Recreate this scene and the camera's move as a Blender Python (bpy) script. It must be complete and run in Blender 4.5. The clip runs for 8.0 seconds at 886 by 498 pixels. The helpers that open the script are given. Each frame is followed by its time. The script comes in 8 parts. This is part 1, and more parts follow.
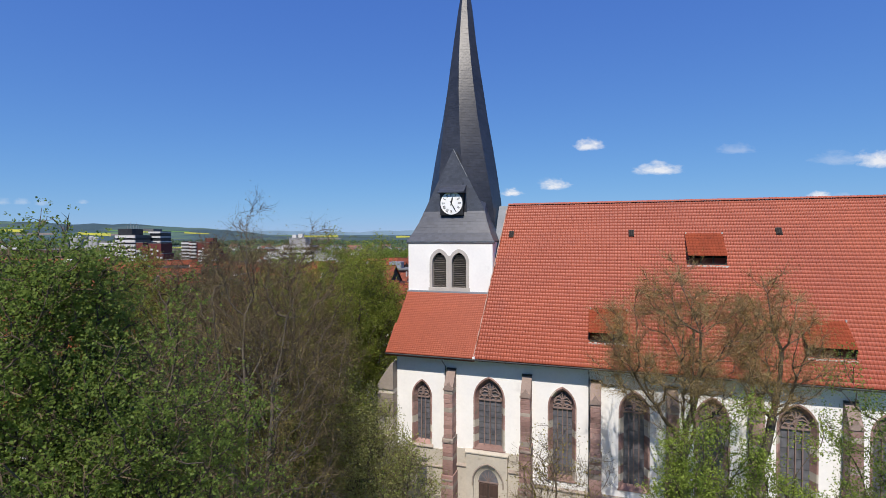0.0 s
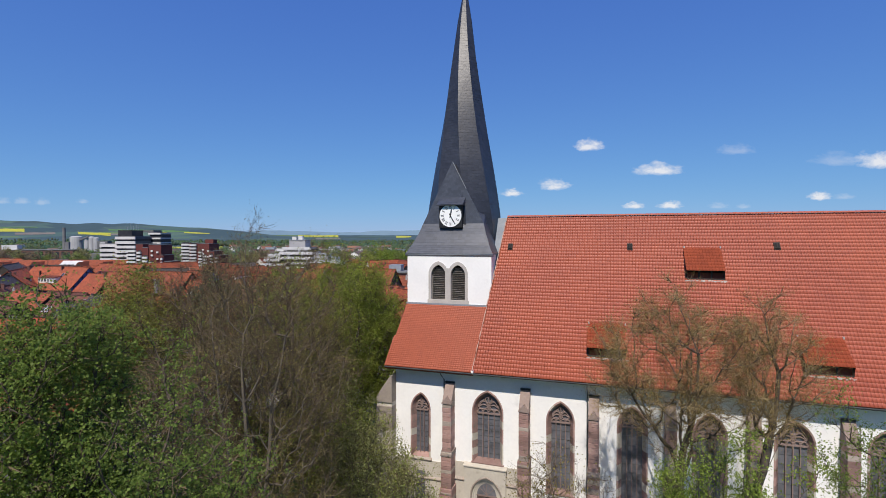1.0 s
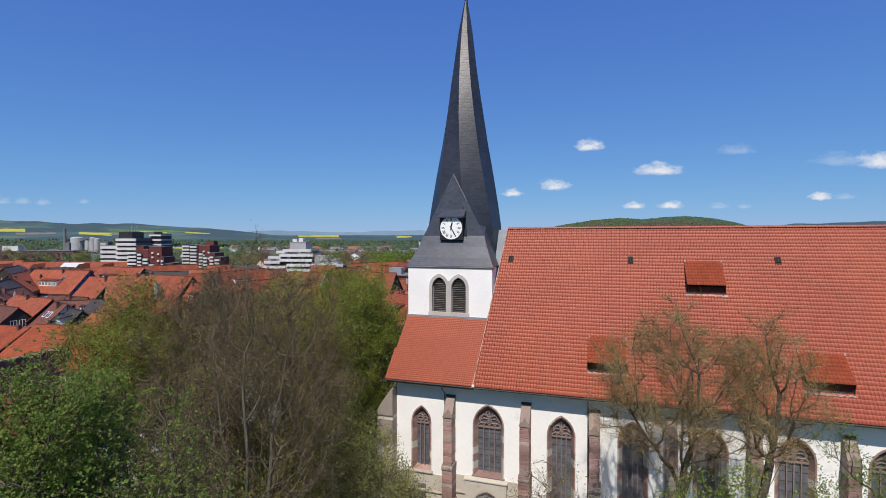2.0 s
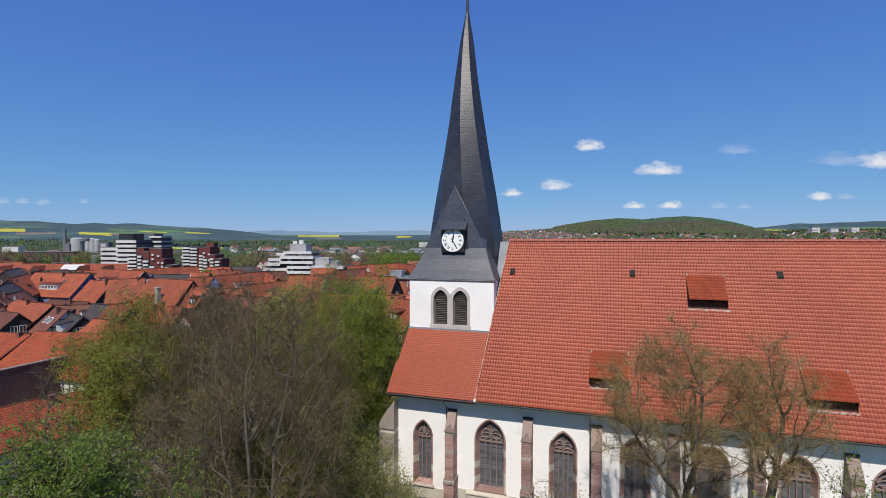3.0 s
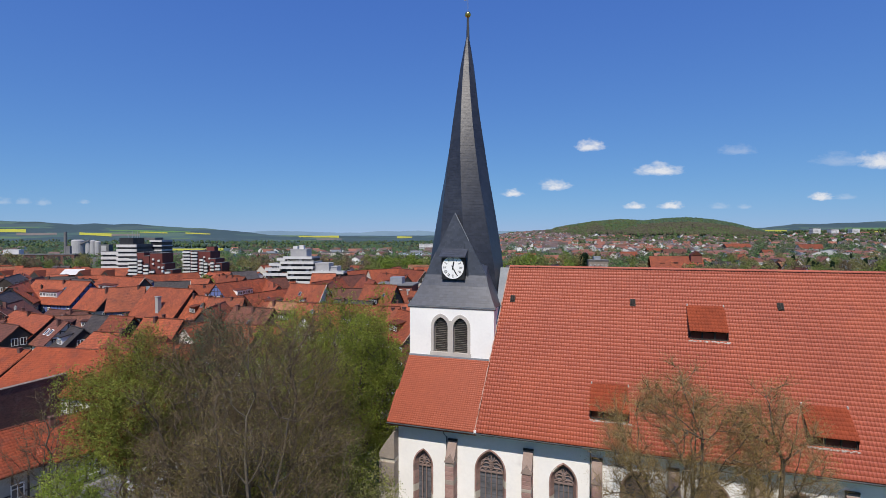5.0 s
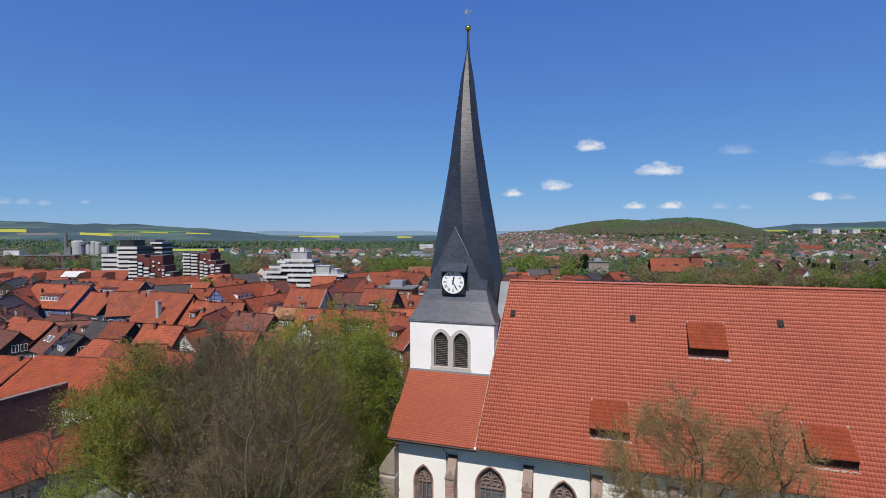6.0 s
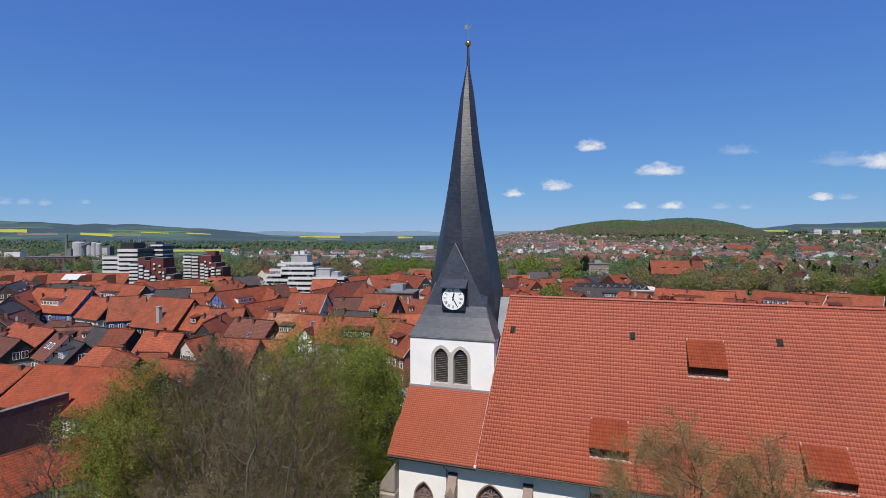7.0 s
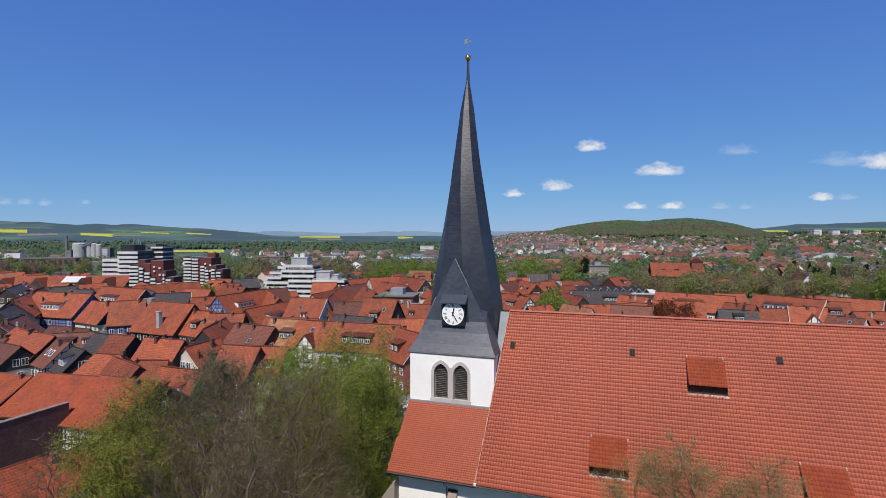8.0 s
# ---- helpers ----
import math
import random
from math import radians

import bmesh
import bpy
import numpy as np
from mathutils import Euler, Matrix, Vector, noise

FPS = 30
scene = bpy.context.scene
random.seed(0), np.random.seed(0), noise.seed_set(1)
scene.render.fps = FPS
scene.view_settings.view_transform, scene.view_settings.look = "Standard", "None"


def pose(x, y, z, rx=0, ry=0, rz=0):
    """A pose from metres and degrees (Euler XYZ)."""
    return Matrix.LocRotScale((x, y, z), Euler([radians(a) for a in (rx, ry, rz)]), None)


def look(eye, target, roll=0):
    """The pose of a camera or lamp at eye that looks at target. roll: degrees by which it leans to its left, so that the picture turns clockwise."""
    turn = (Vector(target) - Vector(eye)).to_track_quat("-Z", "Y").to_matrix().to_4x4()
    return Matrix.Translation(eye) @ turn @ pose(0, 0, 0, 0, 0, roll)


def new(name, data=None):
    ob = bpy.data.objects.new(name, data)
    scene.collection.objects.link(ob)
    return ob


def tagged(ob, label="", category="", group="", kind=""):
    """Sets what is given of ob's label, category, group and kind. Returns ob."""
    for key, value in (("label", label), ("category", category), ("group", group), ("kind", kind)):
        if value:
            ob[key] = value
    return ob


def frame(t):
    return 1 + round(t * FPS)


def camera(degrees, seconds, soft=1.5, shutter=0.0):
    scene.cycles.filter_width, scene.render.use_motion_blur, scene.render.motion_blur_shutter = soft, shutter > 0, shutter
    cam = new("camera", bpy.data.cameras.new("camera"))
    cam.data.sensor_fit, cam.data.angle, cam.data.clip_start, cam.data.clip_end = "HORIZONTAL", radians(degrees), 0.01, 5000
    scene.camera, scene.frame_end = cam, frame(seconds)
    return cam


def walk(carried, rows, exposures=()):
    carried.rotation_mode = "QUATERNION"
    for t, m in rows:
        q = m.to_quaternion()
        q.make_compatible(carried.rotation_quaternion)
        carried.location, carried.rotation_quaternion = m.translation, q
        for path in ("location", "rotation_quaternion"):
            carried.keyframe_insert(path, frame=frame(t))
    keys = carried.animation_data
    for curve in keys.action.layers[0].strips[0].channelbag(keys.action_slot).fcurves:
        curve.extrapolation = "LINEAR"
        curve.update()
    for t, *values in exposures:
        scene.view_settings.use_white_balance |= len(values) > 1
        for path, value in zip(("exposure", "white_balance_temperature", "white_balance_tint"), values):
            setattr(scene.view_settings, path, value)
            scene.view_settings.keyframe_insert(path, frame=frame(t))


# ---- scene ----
cam = camera(82.7, 8.0, soft=0.9)
PATH = [
    (0, (16.37, 0.485, 20.344), (15.738, 2.383, 20.302), -0.1),
    (0.5, (16.385, 0.48, 20.868), (15.754, 2.377, 20.826), -0.0),
    (1, (16.473, 0.466, 21.384), (15.841, 2.363, 21.342), -0.0),
    (1.5, (16.485, 0.457, 21.904), (15.852, 2.353, 21.862), -0.0),
    (3, (16.306, 0.503, 23.488), (15.672, 2.4, 23.445), 0.0),
    (3.5, (16.285, 0.533, 24.05), (15.651, 2.43, 24.007), 0.0),
    (4, (16.279, 0.578, 24.615), (15.644, 2.474, 24.573), -0.0),
    (4.5, (16.297, 0.56, 25.172), (15.662, 2.456, 25.13), -0.0),
    (6, (16.307, 0.561, 27.006), (15.671, 2.456, 26.963), -0.0),
    (6.5, (16.327, 0.566, 27.689), (15.69, 2.461, 27.647), -0.0),
    (7, (16.35, 0.524, 28.378), (15.712, 2.42, 28.335), -0.0),
    (7.5, (16.364, 0.528, 29.064), (15.726, 2.423, 29.021), 0.0),
    (8, (16.362, 0.541, 29.678), (15.724, 2.436, 29.635), 0.0),
]
walk(cam, [(t, look(eye, target, roll)) for t, eye, target, roll in PATH], [(0, 0.13, 6750, 12), (0.5, 0.08, 6750, 12), (1.5, 0.05, 6750, 12), (3, 0.0, 6750, 12), (8, 0.0, 6750, 12)])
scene.view_settings.exposure = 0.0

# ---- world, sun ----
SUN_AZ, SUN_EL = -84.0, 54.0
world = bpy.data.worlds.new("world")
scene.world = world
world.use_nodes = True
wn = world.node_tree.nodes
sky = wn.new("ShaderNodeTexSky")
sky.sky_type = "NISHITA"
sky.sun_disc = False
sky.sun_elevation = radians(SUN_EL)
sky.sun_rotation = radians(90 - SUN_AZ)
sky.altitude = 1500
sky.air_density, sky.dust_density, sky.ozone_density = 1.0, 0.0, 5.0
wn["Background"].inputs["Strength"].default_value = 0.15
split, join = wn.new("ShaderNodeSeparateColor"), wn.new("ShaderNodeCombineColor")
world.node_tree.links.new(sky.outputs["Color"], split.inputs["Color"])
for channel, power, gain in (("Red", 0.74, 0.45), ("Green", 0.7, 0.812), ("Blue", 0.38, 2.36)):
    p, k = wn.new("ShaderNodeMath"), wn.new("ShaderNodeMath")
    p.operation, k.operation = "POWER", "MULTIPLY"
    p.inputs[1].default_value, k.inputs[1].default_value = power, gain
    world.node_tree.links.new(split.outputs[channel], p.inputs[0])
    world.node_tree.links.new(p.outputs[0], k.inputs[0])
    last = k
    if channel != "Red":
        # bright air near the horizon saturates
        steps = (("DIVIDE", 5.7 if channel == "Green" else 9.6), ("POWER", 4.0), ("ADD", 1.0))
        v = k
        for op, value in steps:
            q = wn.new("ShaderNodeMath")
            q.operation = op
            q.inputs[1].default_value = value
            world.node_tree.links.new(v.outputs[0], q.inputs[0])
            v = q
        last = wn.new("ShaderNodeMath")
        last.operation = "DIVIDE"
        world.node_tree.links.new(k.outputs[0], last.inputs[0])
        world.node_tree.links.new(v.outputs[0], last.inputs[1])
    world.node_tree.links.new(last.outputs[0], join.inputs[channel])
world.node_tree.links.new(join.outputs["Color"], wn["Background"].inputs["Color"])
sun = new("sun", bpy.data.lights.new("sun", "SUN"))
sun.data.energy, sun.data.angle, sun.data.color = 4.9, radians(0.5), (1.0, 0.95, 0.87)
_s = Vector((math.cos(radians(SUN_AZ)) * math.cos(radians(SUN_EL)), math.sin(radians(SUN_AZ)) * math.cos(radians(SUN_EL)), math.sin(radians(SUN_EL))))
sun.matrix_basis = look(Vector((0, 0, 80)) + _s * 50, (0, 0, 80))

# ---- materials ----
def material(name, a, b, rough=0.8, fine=8.0, coarse=0.6, bump=0.15, island=0.0, rand=0.0, metal=0.0, spec=0.4, stretch=(1, 1, 1), stain=None, stain_at=(0.55, 0.7), local=False):
    """Two base colours mixed by fine and coarse noise, with relief; rand varies it object by object, island piece by piece."""
    m = bpy.data.materials.new(name)
    m.use_nodes = True
    n, l = m.node_tree.nodes, m.node_tree.links
    bsdf = n["Principled BSDF"]
    bsdf.inputs["Roughness"].default_value = rough
    bsdf.inputs["Metallic"].default_value = metal
    bsdf.inputs["Specular IOR Level"].default_value = spec
    geo = n.new("ShaderNodeNewGeometry")
    tc = n.new("ShaderNodeTexCoord")
    mp = n.new("ShaderNodeMapping")
    mp.inputs["Scale"].default_value = stretch
    l.new(tc.outputs["Object"] if local else geo.outputs["Position"], mp.inputs["Vector"])
    f = n.new("ShaderNodeTexNoise")
    f.inputs["Scale"].default_value, f.inputs["Detail"].default_value = fine, 6
    c = n.new("ShaderNodeTexNoise")
    c.inputs["Scale"].default_value, c.inputs["Detail"].default_value = coarse, 4
    for k in (f, c):
        l.new(mp.outputs["Vector"], k.inputs["Vector"])
    add = n.new("ShaderNodeMath")
    add.operation = "MULTIPLY_ADD"
    l.new(f.outputs["Fac"], add.inputs[0])
    add.inputs[1].default_value = 0.55
    l.new(c.outputs["Fac"], add.inputs[2])
    ramp = n.new("ShaderNodeMapRange")
    ramp.inputs["From Min"].default_value, ramp.inputs["From Max"].default_value = 0.55, 1.0
    l.new(add.outputs[0], ramp.inputs["Value"])
    mix = n.new("ShaderNodeMix")
    mix.data_type = "RGBA"
    mix.inputs["A"].default_value, mix.inputs["B"].default_value = (*a, 1), (*b, 1)
    l.new(ramp.outputs["Result"], mix.inputs["Factor"])
    col = mix.outputs["Result"]
    if stain:
        sn = n.new("ShaderNodeTexNoise")
        sn.inputs["Scale"].default_value, sn.inputs["Detail"].default_value = coarse * 2.3, 8
        l.new(mp.outputs["Vector"], sn.inputs["Vector"])
        sr = n.new("ShaderNodeMapRange")
        sr.inputs["From Min"].default_value, sr.inputs["From Max"].default_value = stain_at
        l.new(sn.outputs["Fac"], sr.inputs["Value"])
        sm = n.new("ShaderNodeMix")
        sm.data_type = "RGBA"
        sm.inputs["B"].default_value = (*stain, 1)
        l.new(sr.outputs["Result"], sm.inputs["Factor"])
        l.new(col, sm.inputs["A"])
        col = sm.outputs["Result"]
    for amount, source in ((rand, "o"), (island, "i")):
        if not amount:
            continue
        out = n.new("ShaderNodeObjectInfo").outputs["Random"] if source == "o" else geo.outputs["Random Per Island"]
        hs = n.new("ShaderNodeHueSaturation")
        r = n.new("ShaderNodeMapRange")
        r.inputs["To Min"].default_value, r.inputs["To Max"].default_value = 1 - amount, 1 + amount
        l.new(out, r.inputs["Value"])
        l.new(r.outputs["Result"], hs.inputs["Value"])
        l.new(col, hs.inputs["Color"])
        col = hs.outputs["Color"]
    l.new(col, bsdf.inputs["Base Color"])
    if bump:
        bp = n.new("ShaderNodeBump")
        bp.inputs["Strength"].default_value, bp.inputs["Distance"].default_value = bump, 0.05
        l.new(f.outputs["Fac"], bp.inputs["Height"])
        l.new(bp.outputs["Normal"], bsdf.inputs["Normal"])
    return m


def leafy(name, a, b, shine=0.15, through_light=0.4, vary=0.35):
    """Leaves: a varied green that lets some light through."""
    m = material(name, a, b, rough=0.5, fine=1.5, coarse=0.25, bump=0, island=vary, spec=shine)
    n, l = m.node_tree.nodes, m.node_tree.links
    bsdf, out = n["Principled BSDF"], n["Material Output"]
    tr = n.new("ShaderNodeBsdfTranslucent")
    sh = n.new("ShaderNodeMixShader")
    sh.inputs[0].default_value = through_light
    l.new(bsdf.inputs["Base Color"].links[0].from_socket, tr.inputs["Color"])
    l.new(bsdf.outputs[0], sh.inputs[1])
    l.new(tr.outputs[0], sh.inputs[2])
    l.new(sh.outputs[0], out.inputs["Surface"])
    return m


PLASTER = material("white_plaster", (0.86, 0.85, 0.82), (0.78, 0.77, 0.75), 0.9, 5, 0.35, 0.1, stain=(0.62, 0.61, 0.6), stain_at=(0.66, 0.9))
SANDSTONE = material("red_sandstone", (0.235, 0.135, 0.117), (0.335, 0.222, 0.195), 0.9, 9, 0.8, 0.35, rand=0.28, stain=(0.2, 0.17, 0.14), stain_at=(0.58, 0.75))
GREYSTONE = material("grey_sandstone", (0.36, 0.31, 0.26), (0.26, 0.215, 0.185), 0.9, 7, 0.7, 0.3, rand=0.2, stain=(0.16, 0.14, 0.12), stain_at=(0.6, 0.78))
BEIGESTONE = material("beige_ashlar", (0.52, 0.475, 0.4), (0.43, 0.39, 0.33), 0.9, 6, 0.5, 0.25, rand=0.12, stain=(0.26, 0.23, 0.19), stain_at=(0.6, 0.8))
HEADSTONE = material("brown_grey_stone", (0.31, 0.235, 0.2), (0.225, 0.168, 0.145), 0.9, 7, 0.7, 0.3, stain=(0.18, 0.15, 0.13), stain_at=(0.58, 0.78))
TILE = material("red_roof_tile", (0.395, 0.095, 0.05), (0.33, 0.078, 0.045), 0.5, 3.0, 0.22, 0.1, island=0.05, stain=(0.3, 0.075, 0.05), stain_at=(0.6, 0.85))
TILE_PIECE = material("red_roof_tile_single", (0.395, 0.094, 0.051), (0.33, 0.077, 0.046), 0.5, 3.0, 0.22, 0.1, rand=0.07, stain=(0.3, 0.075, 0.05), stain_at=(0.6, 0.85))
TILE_UNDER = material("tile_underlay", (0.27, 0.068, 0.036), (0.22, 0.056, 0.032), 0.9, 3.0, 0.22, 0)
TILE_NEW = material("newer_red_roof_tile", (0.375, 0.088, 0.04), (0.315, 0.073, 0.036), 0.55, 3.0, 0.22, 0.1, island=0.06)
TILE_HOOD = material("brown_orange_roof_tile", (0.27, 0.052, 0.02), (0.205, 0.04, 0.017), 0.75, 3.0, 0.4, 0.1, island=0.08, spec=0.2)
TILE_TOWN = material("weathered_town_pantile", (0.345, 0.082, 0.037), (0.255, 0.062, 0.033), 0.85, 3.0, 0.35, 0.2, island=0.14, spec=0.2, stain=(0.19, 0.06, 0.04), stain_at=(0.5, 0.8))
MORTAR = material("pale_mortar", (0.55, 0.52, 0.48), (0.36, 0.32, 0.29), 0.95, 12, 1.5, 0.4)
VERGE = material("reddish_mortar", (0.46, 0.3, 0.245), (0.36, 0.17, 0.12), 0.95, 9, 1.5, 0.3)
SLATE = material("dark_slate", (0.014, 0.016, 0.023), (0.026, 0.029, 0.038), 0.46, 4.0, 0.5, 0.2, island=0.22, spec=0.65)
# paler slate: light caught by the flared base and hood is in its colour
SLATE_LIT = material("lit_slate", (0.033, 0.039, 0.055), (0.051, 0.059, 0.078), 0.45, 4.0, 0.6, 0.15, island=0.2, spec=0.6)
LEAD = material("grey_lead", (0.25, 0.27, 0.30), (0.34, 0.36, 0.39), 0.5, 6, 0.8, 0.1, metal=0.3)
SLATE_GREY = material("weathered_slate", (0.16, 0.18, 0.2), (0.22, 0.24, 0.26), 0.6, 5, 0.8, 0.1)
DARKWOOD = material("dark_wood", (0.03, 0.024, 0.02), (0.055, 0.045, 0.038), 0.85, 10, 1.0, 0.3)
LOUVRE = material("grey_louvre_wood", (0.16, 0.14, 0.125), (0.24, 0.215, 0.19), 0.85, 12, 1.0, 0.3, rand=0.15)
BELLSTONE = material("grey_belfry_stone", (0.5, 0.47, 0.43), (0.4, 0.37, 0.34), 0.9, 7, 0.8, 0.2)
SETOFF = material("dark_weathered_stone", (0.17, 0.135, 0.115), (0.27, 0.22, 0.19), 0.95, 8, 1.4, 0.4, stain=(0.1, 0.09, 0.08), stain_at=(0.5, 0.7))
DOORWOOD = material("brown_door_wood", (0.075, 0.045, 0.035), (0.045, 0.028, 0.023), 0.6, 8, 1.2, 0.2, stretch=(6, 1, 0.6))
MULLION = material("grey_mullion_stone", (0.25, 0.18, 0.16), (0.18, 0.132, 0.118), 0.9, 8, 0.8, 0.2)
GLASS = material("leaded_church_glass", (0.07, 0.07, 0.082), (0.15, 0.15, 0.17), 0.3, 3.2, 1.5, 0.25, spec=0.6)
BLACK = material("dark_void", (0.012, 0.011, 0.01), (0.02, 0.018, 0.016), 0.95, 3, 1, 0)
DIAL = material("white_enamel", (0.86, 0.87, 0.86), (0.80, 0.81, 0.8), 0.4, 3, 1, 0)
INK = material("black_paint", (0.012, 0.012, 0.014), (0.02, 0.02, 0.022), 0.5, 3, 1, 0)
GOLD = material("gilded_copper", (0.85, 0.55, 0.16), (0.75, 0.45, 0.12), 0.25, 5, 1, 0.05, metal=1.0)
ZINC = material("zinc_gutter", (0.10, 0.105, 0.11), (0.16, 0.165, 0.17), 0.5, 6, 1, 0.1, metal=0.4)
PAVING = material("grey_paving", (0.25, 0.24, 0.23), (0.19, 0.185, 0.18), 0.9, 6, 0.3, 0.3)


# ---- mesh helpers ----
class Shape:
    """Collects faces; ob() makes one mesh object of them."""

    def __init__(self):
        self.v, self.f = [], []

    def add(self, verts, faces):
        k = len(self.v)
        self.v.extend(tuple(p) for p in verts)
        self.f.extend(tuple(k + i for i in f) for f in faces)
        return self

    def box(self, x0, y0, z0, x1, y1, z1, m=None):
        p = [Vector((x, y, z)) for z in (z0, z1) for y in (y0, y1) for x in (x0, x1)]
        if m:
            p = [m @ q for q in p]
        return self.add(p, [(0, 2, 3, 1), (4, 5, 7, 6), (0, 1, 5, 4), (2, 6, 7, 3), (0, 4, 6, 2), (1, 3, 7, 5)])

    def block(self, x0, y0, z0, x1, y1, z1, c=0.02):
        """A box with chamfered front edges (front is -y)."""
        a = [(x0, y0 + c, z0), (x1, y0 + c, z0), (x1, y0 + c, z1), (x0, y0 + c, z1)]
        b = [(x0 + c, y0, z0 + c), (x1 - c, y0, z0 + c), (x1 - c, y0, z1 - c), (x0 + c, y0, z1 - c)]
        d = [(x0, y1, z0), (x1, y1, z0), (x1, y1, z1), (x0, y1, z1)]
        f = [(4, 5, 6, 7), (8, 11, 10, 9)]
        for i in range(4):
            j = (i + 1) % 4
            f += [(i, j, 4 + j, 4 + i), (8 + i, 8 + j, j, i)]
        return self.add(a + b + d, f)

    def prism(self, outline, a, b, place):
        """An outline (u, v) pushed from a to b; place(u, v, w) gives the point."""
        k = len(outline)
        v = [place(u, w, a) for u, w in outline] + [place(u, w, b) for u, w in outline]
        f = [tuple(range(k))[::-1], tuple(range(k, 2 * k))]
        f += [(i, (i + 1) % k, k + (i + 1) % k, k + i) for i in range(k)]
        return self.add(v, f)

    def tube(self, points, radii, n=6):
        rings = []
        for i, p in enumerate(points):
            p = Vector(p)
            d = (Vector(points[min(i + 1, len(points) - 1)]) - Vector(points[max(i - 1, 0)])).normalized()
            u = d.orthogonal().normalized()
            w = d.cross(u)
            rings += [p + (u * math.cos(2 * math.pi * j / n) + w * math.sin(2 * math.pi * j / n)) * radii[i] for j in range(n)]
        f = [(i * n + j, i * n + (j + 1) % n, (i + 1) * n + (j + 1) % n, (i + 1) * n + j) for i in range(len(points) - 1) for j in range(n)]
        f += [tuple(range(n))[::-1], tuple(range((len(points) - 1) * n, len(points) * n))]
        return self.add(rings, f)

    def weld(self):
        """Joins points that coincide."""
        seen, back = {}, []
        for p in self.v:
            back.append(seen.setdefault(tuple(round(c, 4) for c in p), len(seen)))
        self.v = list(seen)
        self.f = [f for f in (tuple(dict.fromkeys(back[i] for i in f)) for f in self.f) if len(f) > 2]
        return self

    def mesh(self, name, mat, smooth=False):
        me = bpy.data.meshes.new(name)
        me.from_pydata(self.v, [], self.f)
        me.materials.append(mat)
        if smooth:
            me.polygons.foreach_set("use_smooth", [True] * len(me.polygons))
        return me

    def ob(self, name, mat, parent=None, label="", smooth=False):
        return link(name, self.mesh(name, mat, smooth), parent, label)


def link(name, me, parent=None, label="", m=None):
    o = new(name, me)
    if parent:
        o.parent = parent
    if m is not None:
        o.matrix_basis = m
    if label:
        o["label"] = label
    return o


def array_mesh(name, verts, faces, mat, smooth=False):
    """A mesh from numpy arrays of points and of quads."""
    me = bpy.data.meshes.new(name)
    verts, faces = np.asarray(verts, np.float32), np.asarray(faces, np.int32)
    k = faces.shape[1]
    me.vertices.add(len(verts))
    me.vertices.foreach_set("co", verts.ravel())
    me.loops.add(faces.size)
    me.loops.foreach_set("vertex_index", faces.ravel())
    me.polygons.add(len(faces))
    me.polygons.foreach_set("loop_start", np.arange(0, faces.size, k, dtype=np.int32))
    if smooth:
        me.polygons.foreach_set("use_smooth", np.ones(len(faces), bool))
    me.update(calc_edges=True)
    me.materials.append(mat)
    return me


def front(u, v, w):
    """Outline in x and z, depth in y."""
    return (u, w, v)


def gothic(cx, half, sill, spring, top, n=7):
    """The outline of a pointed arch, from the left foot over the top to the right foot."""
    h = top - spring
    r = (half * half + h * h) / (2 * half)
    a1 = math.atan2(h, r - half)
    left = [(cx - half + r - r * math.cos(a1 * i / n), spring + r * math.sin(a1 * i / n)) for i in range(n + 1)]
    right = [(2 * cx - x, z) for x, z in left[-2::-1]]
    return [(cx - half, sill)] + left + right + [(cx + half, sill)]


def ring(outer, inner, y_out, y_in, shape):
    """A band between two arch outlines, from depth y_out to depth y_in."""
    k = len(outer)
    v = [(x, y_out, z) for x, z in outer] + [(x, y_in, z) for x, z in inner]
    shape.add(v, [(i, i + 1, k + i + 1, k + i) for i in range(k - 1)])


# ---- church ----
EAVE_Y, EAVE_Z, RIDGE_Y, RIDGE_Z, WALL_Y = 35.95, 11.55, 44.4, 23.28, 36.9
SLOPE = (RIDGE_Z - EAVE_Z) / (RIDGE_Y - EAVE_Y)
EAST = 46.0
church = tagged(new("church"), "white Gothic church with a red tiled roof and twisted slate spire", "church")


def verge_x(y):
    return 6.86 + (y - EAVE_Y) / (RIDGE_Y - EAVE_Y) * 0.95


WINDOWS = [(2.5, 0.83, 4.3, 8.1, 9.42, 2), (7.84, 1.2, 4.5, 8.35, 10.05, 3), (13.15, 1.0, 3.0, 8.3, 9.8, 3), (17.95, 1.0, 3.0, 8.5, 9.95, 3), (22.7, 1.05, 3.0, 8.45, 10.0, 3), (27.45, 1.13, 3.0, 8.5, 10.05, 3), (32.3, 1.13, 3.0, 8.5, 10.05, 3), (37.1, 1.13, 3.0, 8.5, 10.05, 3), (41.9, 1.13, 3.0, 8.5, 10.05, 3)]


